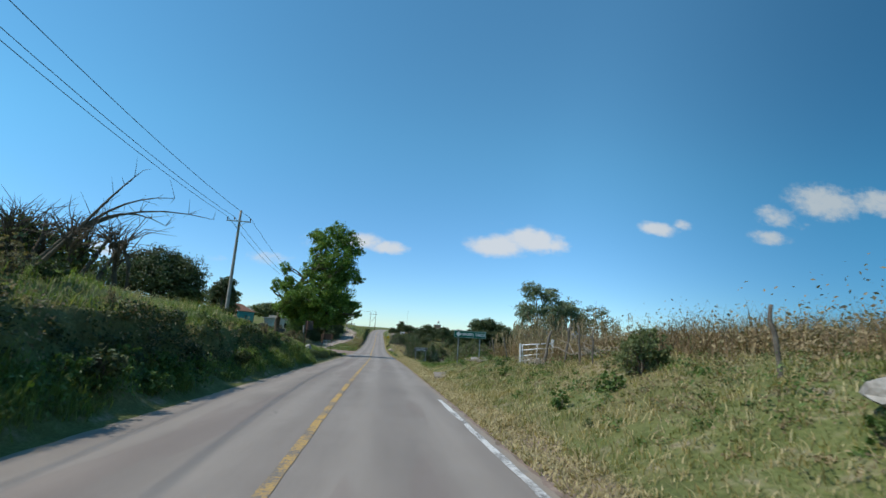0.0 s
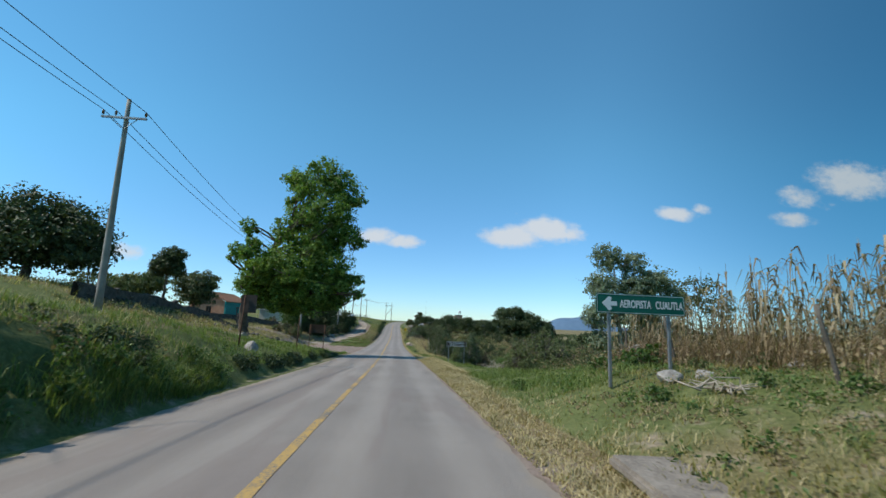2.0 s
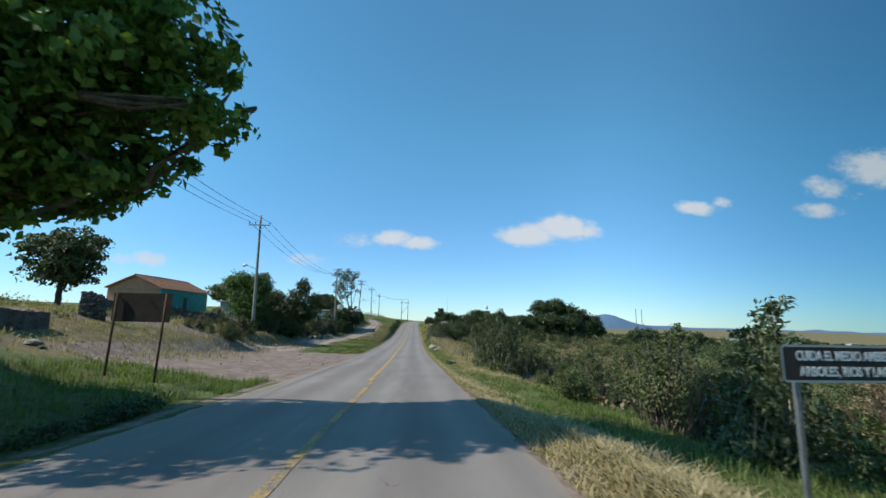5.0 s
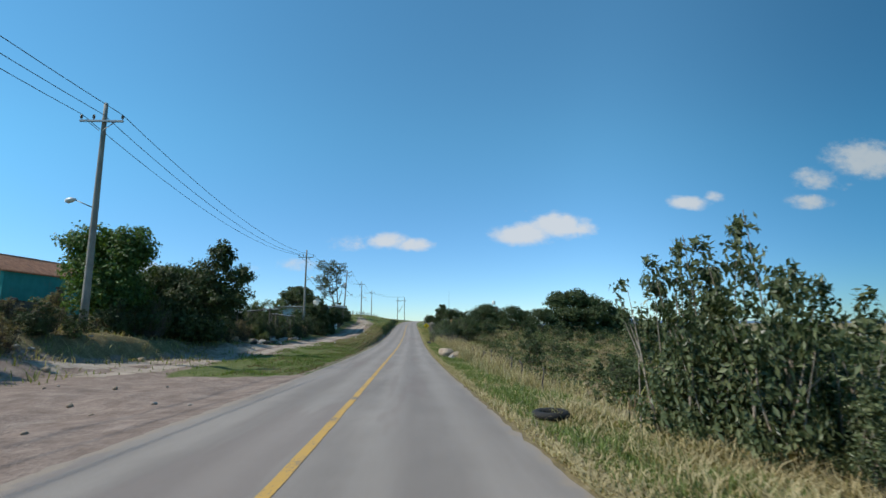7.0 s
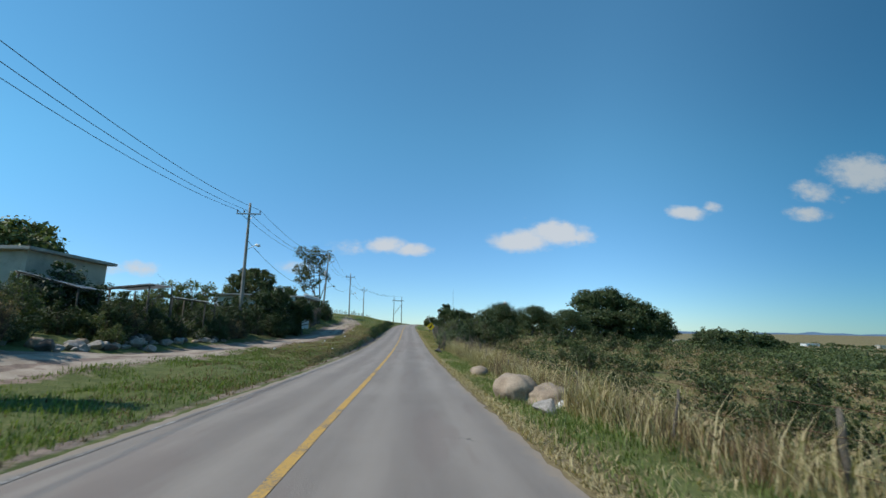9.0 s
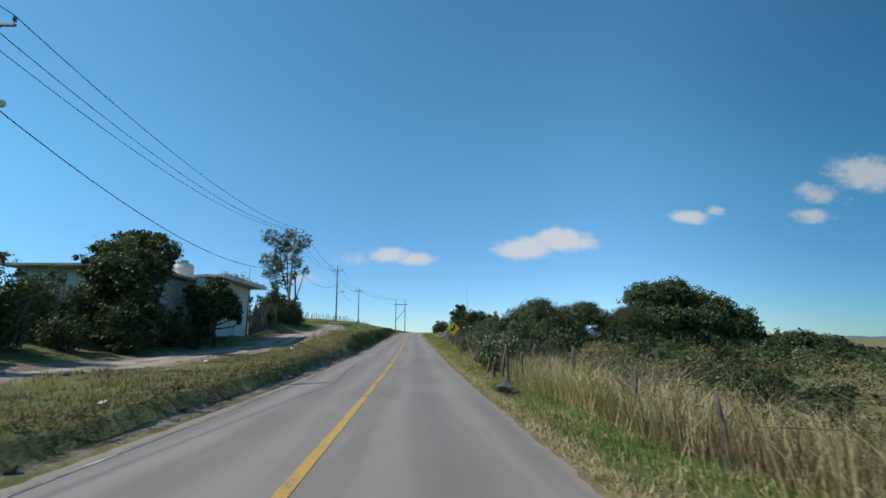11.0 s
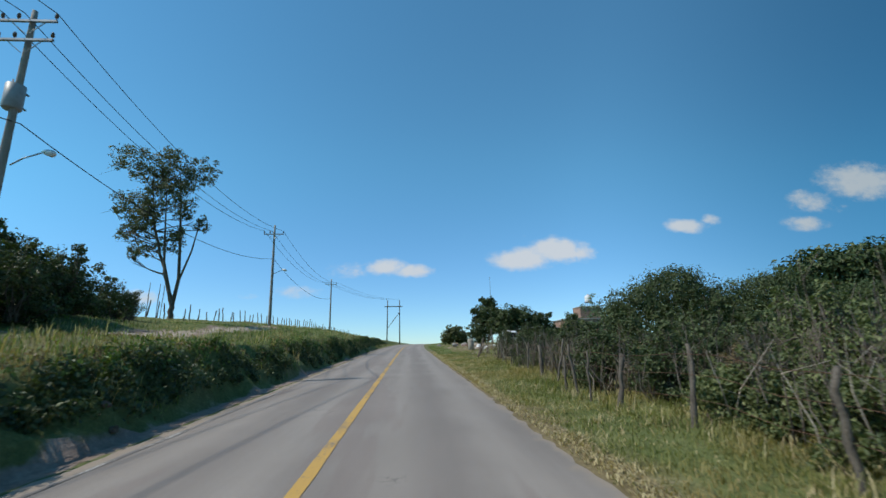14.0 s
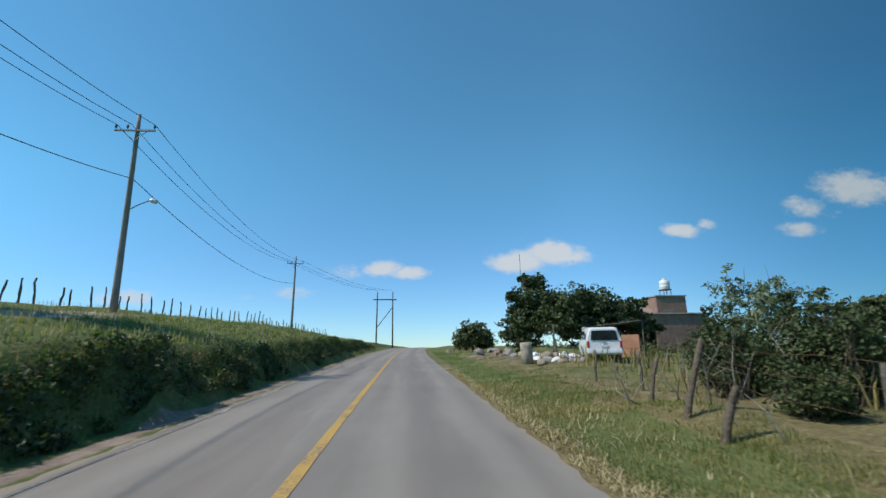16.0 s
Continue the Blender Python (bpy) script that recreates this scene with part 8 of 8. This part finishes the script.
def yard_house():
    g = -3.3
    top = thing("brick_house", (20.6, 219.5, g), "low reddish masonry house with a square tower", "house")
    W, D, H = 8.2, 6.0, 3.9
    for w, m, hol in ((W, pose(0, 0, 0), ((1.2, 0, 2.1, 2.0),)), (W, pose(0, D, 0), ()), (D - 0.26, pose(0.22, 0.24, 0, 0, 0, 90), ()), (D - 0.26, pose(W, 0.24, 0, 0, 0, 90), ())):
        p = part("wall", wall_slab(w, H, 0.22, hol), MAT["brick"], top)
        p.matrix_basis = m
    part("roof_slab", box((W + 0.4, D + 0.6, 0.15), (W / 2, D / 2 + 0.1, H + 0.08), 0.02), MAT["concrete"], top)
    tw = 3.3
    for w, m in ((tw, pose(2.5, -0.03, H + 0.17)), (tw, pose(2.5, tw - 0.25, H + 0.17)), (tw - 0.5, pose(2.72, 0.22, H + 0.17, 0, 0, 90)), (tw - 0.5, pose(2.5 + tw, 0.22, H + 0.17, 0, 0, 90))):
        p = part("tower_wall", wall_slab(w, 1.75, 0.22), MAT["brick"], top)
        p.matrix_basis = m
    part("tower_slab", box((tw + 0.2, tw + 0.2, 0.14), (2.5 + tw / 2, tw / 2 - 0.05, H + 2.0), 0.02), MAT["concrete"], top)
    zt = g + H + 2.07
    ob = thing("water_tank", (20.6 + 4.6, 219.5 + 1.6, zt), "round white water tank on a metal stand", "water tank")
    for sx in (-0.4, 0.4):
        for sy in (-0.4, 0.4):
            part("stand_leg", tube_bm([(sx, sy, 0), (sx, sy, 0.75)], [0.035, 0.035], 6), MAT["rust"], ob)
    part("stand_top", box((1.05, 1.05, 0.06), (0, 0, 0.78), 0.01), MAT["rust"], ob)
    part("body", water_tank(None, (0, 0, 0.81), 0.55, 1.2), MAT["white_paint"], ob, smooth=True)
    part("lid", tube_bm([(0, 0, 2.01), (0, 0, 2.07), (0, 0, 2.10)], [0.24, 0.24, 0.12], 16), MAT["white_paint"], ob, smooth=True)
    # yard wall and shed next to the van
    p = thing("yard_wall", (8.3, 200.5, ground_z(8.3, 200.5) - 0.1), "peach plastered yard wall panels", "wall", turn=-35)
    part("panel", box((1.6, 0.18, 1.7), (0, 0, 0.85), 0.02), MAT["peach_wall"], p)
    part("panel", box((1.2, 0.16, 1.4), (1.6, 0.1, 0.7), 0.02), MAT["peach_wall"], p)
    part("pillar", box((0.25, 0.25, 1.95), (-0.9, 0, 0.97), 0.02), MAT["concrete"], p)


yard_house()
lean_to(10.6, 203.2, 3.0, 2.4, 2.2, 0, "shed with a pale sagging sheet roof beside the van", tilt=-6)
lean_to(13.5, 207.0, 3.0, 2.4, 2.4, 10, "shed of grey sheet and poles", tilt=5)
mast = tagged(shape("radio_mast", *tube_arrays([(9.8, 225.1, ground_z(9.8, 225.1) - 0.3), (9.75, 225.1, 3.0), (9.7, 225.1, 8.5)], [0.06, 0.05, 0.03], 6), MAT["steel"], True), "thin grey metal aerial mast", "mast")


# ---- parked van ----
def van():
    x, y = 6.95, 197.3
    g = ground_z(x, y) - 0.02
    top = thing("parked_van", (x, y, g), "white estate van parked with its rear to the road", "van", turn=-15)
    # cross sections of the body from rear to front: y, half width at sill, at waist, at roof, heights
    secs = [(-1.15, 0.78, 0.86, 0.66, 0.42, 0.98, 1.60), (-1.02, 0.84, 0.90, 0.70, 0.30, 1.00, 1.68), (0.0, 0.86, 0.92, 0.74, 0.26, 1.00, 1.74), (1.4, 0.86, 0.92, 0.73, 0.26, 1.00, 1.70), (2.1, 0.86, 0.91, 0.68, 0.26, 1.00, 1.40), (2.7, 0.84, 0.88, 0.66, 0.27, 0.92, 1.04), (3.25, 0.76, 0.82, 0.58, 0.32, 0.72, 0.86)]
    bm = bmesh.new()
    rings = []
    for yy, a, b, c, z0, z1, z2 in secs:
        pr = [(-a, z0), (-b, (z0 + z1) / 2), (-b, z1), (-c, z2 - 0.06), (-c + 0.10, z2), (c - 0.10, z2), (c, z2 - 0.06), (b, z1), (b, (z0 + z1) / 2), (a, z0)]
        rings.append([bm.verts.new((px, yy, pz)) for px, pz in pr])
    for p, q in zip(rings[:-1], rings[1:]):
        for i in range(10):
            j = (i + 1) % 10
            bm.faces.new([p[i], p[j], q[j], q[i]])
    bm.faces.new(rings[0])
    bm.faces.new(rings[-1][::-1])
    bmesh.ops.recalc_face_normals(bm, faces=bm.faces)
    bmesh.ops.bevel(bm, geom=bm.edges[:], offset=0.02, segments=2, affect="EDGES")
    body = part("body", bm, MAT["car_white"], top)
    gl = part("rear_window", flat([(-0.66, 0.0), (0.66, 0.0), (0.60, 0.46), (0.5, 0.49), (-0.5, 0.49), (-0.60, 0.46)], 0.012), MAT["dark_inside"], body, "dark rear window glass")
    gl.matrix_basis = pose(0, -1.185, 1.03)
    for s in (-1, 1):
        sg = part("side_window", flat([(-0.9, 0.0), (0.95, 0.0), (0.85, 0.42), (-0.85, 0.46)], 0.012), MAT["dark_inside"], body)
        sg.matrix_basis = pose(s * 0.90, 0.1, 1.08, 0, 0, 90) if s > 0 else pose(-0.90, 0.1, 1.08, 0, 0, -90)
        part("tail_lamp", box((0.11, 0.05, 0.34), (s * 0.80, -1.15, 0.82), 0.015), MAT["red_lens"], body, "red tail lamp")
        for wy in (-0.35, 2.35):
            wheel = part("wheel", tube_bm([(s * 0.70, wy, 0.31), (s * 0.72, wy, 0.31), (s * 0.86, wy, 0.31), (s * 0.88, wy, 0.31)], [0.26, 0.31, 0.31, 0.26], 22), MAT["rubber"], top, smooth=True)
            part("rim", tube_bm([(s * 0.80, wy, 0.31), (s * 0.892, wy, 0.31)], [0.19, 0.17], 16), MAT["steel"], wheel, smooth=True)
    part("rear_bumper", box((1.70, 0.16, 0.22), (0, -1.20, 0.46), 0.05), MAT["car_white"], body)
    part("number_plate", box((0.34, 0.02, 0.12), (0, -1.185, 0.74), 0.004), MAT["sign_white"], body, "blank pale number plate")
    part("tailgate_handle", box((0.22, 0.03, 0.04), (0, -1.18, 0.90), 0.01), MAT["steel"], body)


van()

# barrel-like stump, gate pole and planks in the yard
st = thing("tree_stump", (2.75, 196.8, ground_z(2.75, 196.8)), "short pale broken stump beside the verge", "stump")
part("trunk", tube_bm([(0, 0, -0.2), (0.02, 0, 0.35), (-0.03, 0, 0.75), (-0.05, 0, 0.95)], [0.34, 0.30, 0.32, 0.27], 12), MAT["dry_wood"], st, smooth=True)
fence_post(10.3, 201.0, 2.2, (-0.15, 0), 0.09, "grey_wood", "upright grey yard post", "yard posts")
fence_post(9.6, 199.5, 1.5, (0.05, 0), 0.08, "grey_wood", "upright grey yard post", "yard posts")

# ---- the distance ----
def far_building(x, y, w, d, h, mat, label):
    g = ground_z(x, y) - 0.5
    top = thing("far_building", (x, y, g), label, "building", "distant village")
    part("wall", box((w, d, h), (0, 0, h / 2), 0.05), MAT[mat], top)
    part("roof", box((w + 0.8, d + 0.8, 0.35), (0, 0, h + 0.17), 0.05), MAT["concrete"], top)
    for k in range(3):
        part("window", box((w * 0.12, 0.2, h * 0.3), ((k - 1) * w * 0.3, -d / 2 - 0.03, h * 0.55), 0.02), MAT["dark_inside"], top)


for x, y, w, h, mat in ((372, 560, 9, 3, "cream_wall"), (392, 585, 14, 2.8, "white_wall"), (436, 600, 10, 3.5, "cream_wall"), (452, 575, 16, 2.8, "white_wall"), (521, 560, 9, 3.2, "cream_wall"), (330, 640, 8, 3.2, "cream_wall"), (560, 560, 12, 3, "white_wall"), (600, 520, 10, 3, "cream_wall")):
    far_building(x, y, w, 8, h, mat, "pale low building of a distant village")


def far_hills():
    xs = np.linspace(-500, 5200, 120)
    peak = 34 * np.exp(-((xs - 1760) / 250) ** 2) + 20 * np.exp(-((xs - 1480) / 150) ** 2) + 4 * np.exp(-((xs - 2300) / 500) ** 2) + 3 * np.exp(-((xs - 3600) / 600) ** 2) + 3 * lump(xs, xs * 0, 160)
    v, f = [], []
    for i, (x, p) in enumerate(zip(xs, peak)):
        v += [(x, 3900, -60), (x, 4000, -40 + p * 2.4), (x, 4150, -28 + p * 3.2), (x, 4600, -60)]
    for i in range(len(xs) - 1):
        for j in range(3):
            a = i * 4 + j
            f.append([a, a + 4, a + 5, a + 1])
    tagged(shape("distant_hills", v, f, MAT["far_hill"], True), "hills far behind the valley, haze painted in as blue", "hill", kind="structure")


far_hills()
for x, y, h in ((255, 560, 42), (262, 560, 42)):
    tagged(shape("far_mast", *tube_arrays([(x, y, ground_z(x, y) - 1), (x, y, ground_z(x, y) + h * 0.8)], [0.5, 0.3], 6), MAT["steel"], True), "thin lattice mast in the distance", "mast", "far masts")
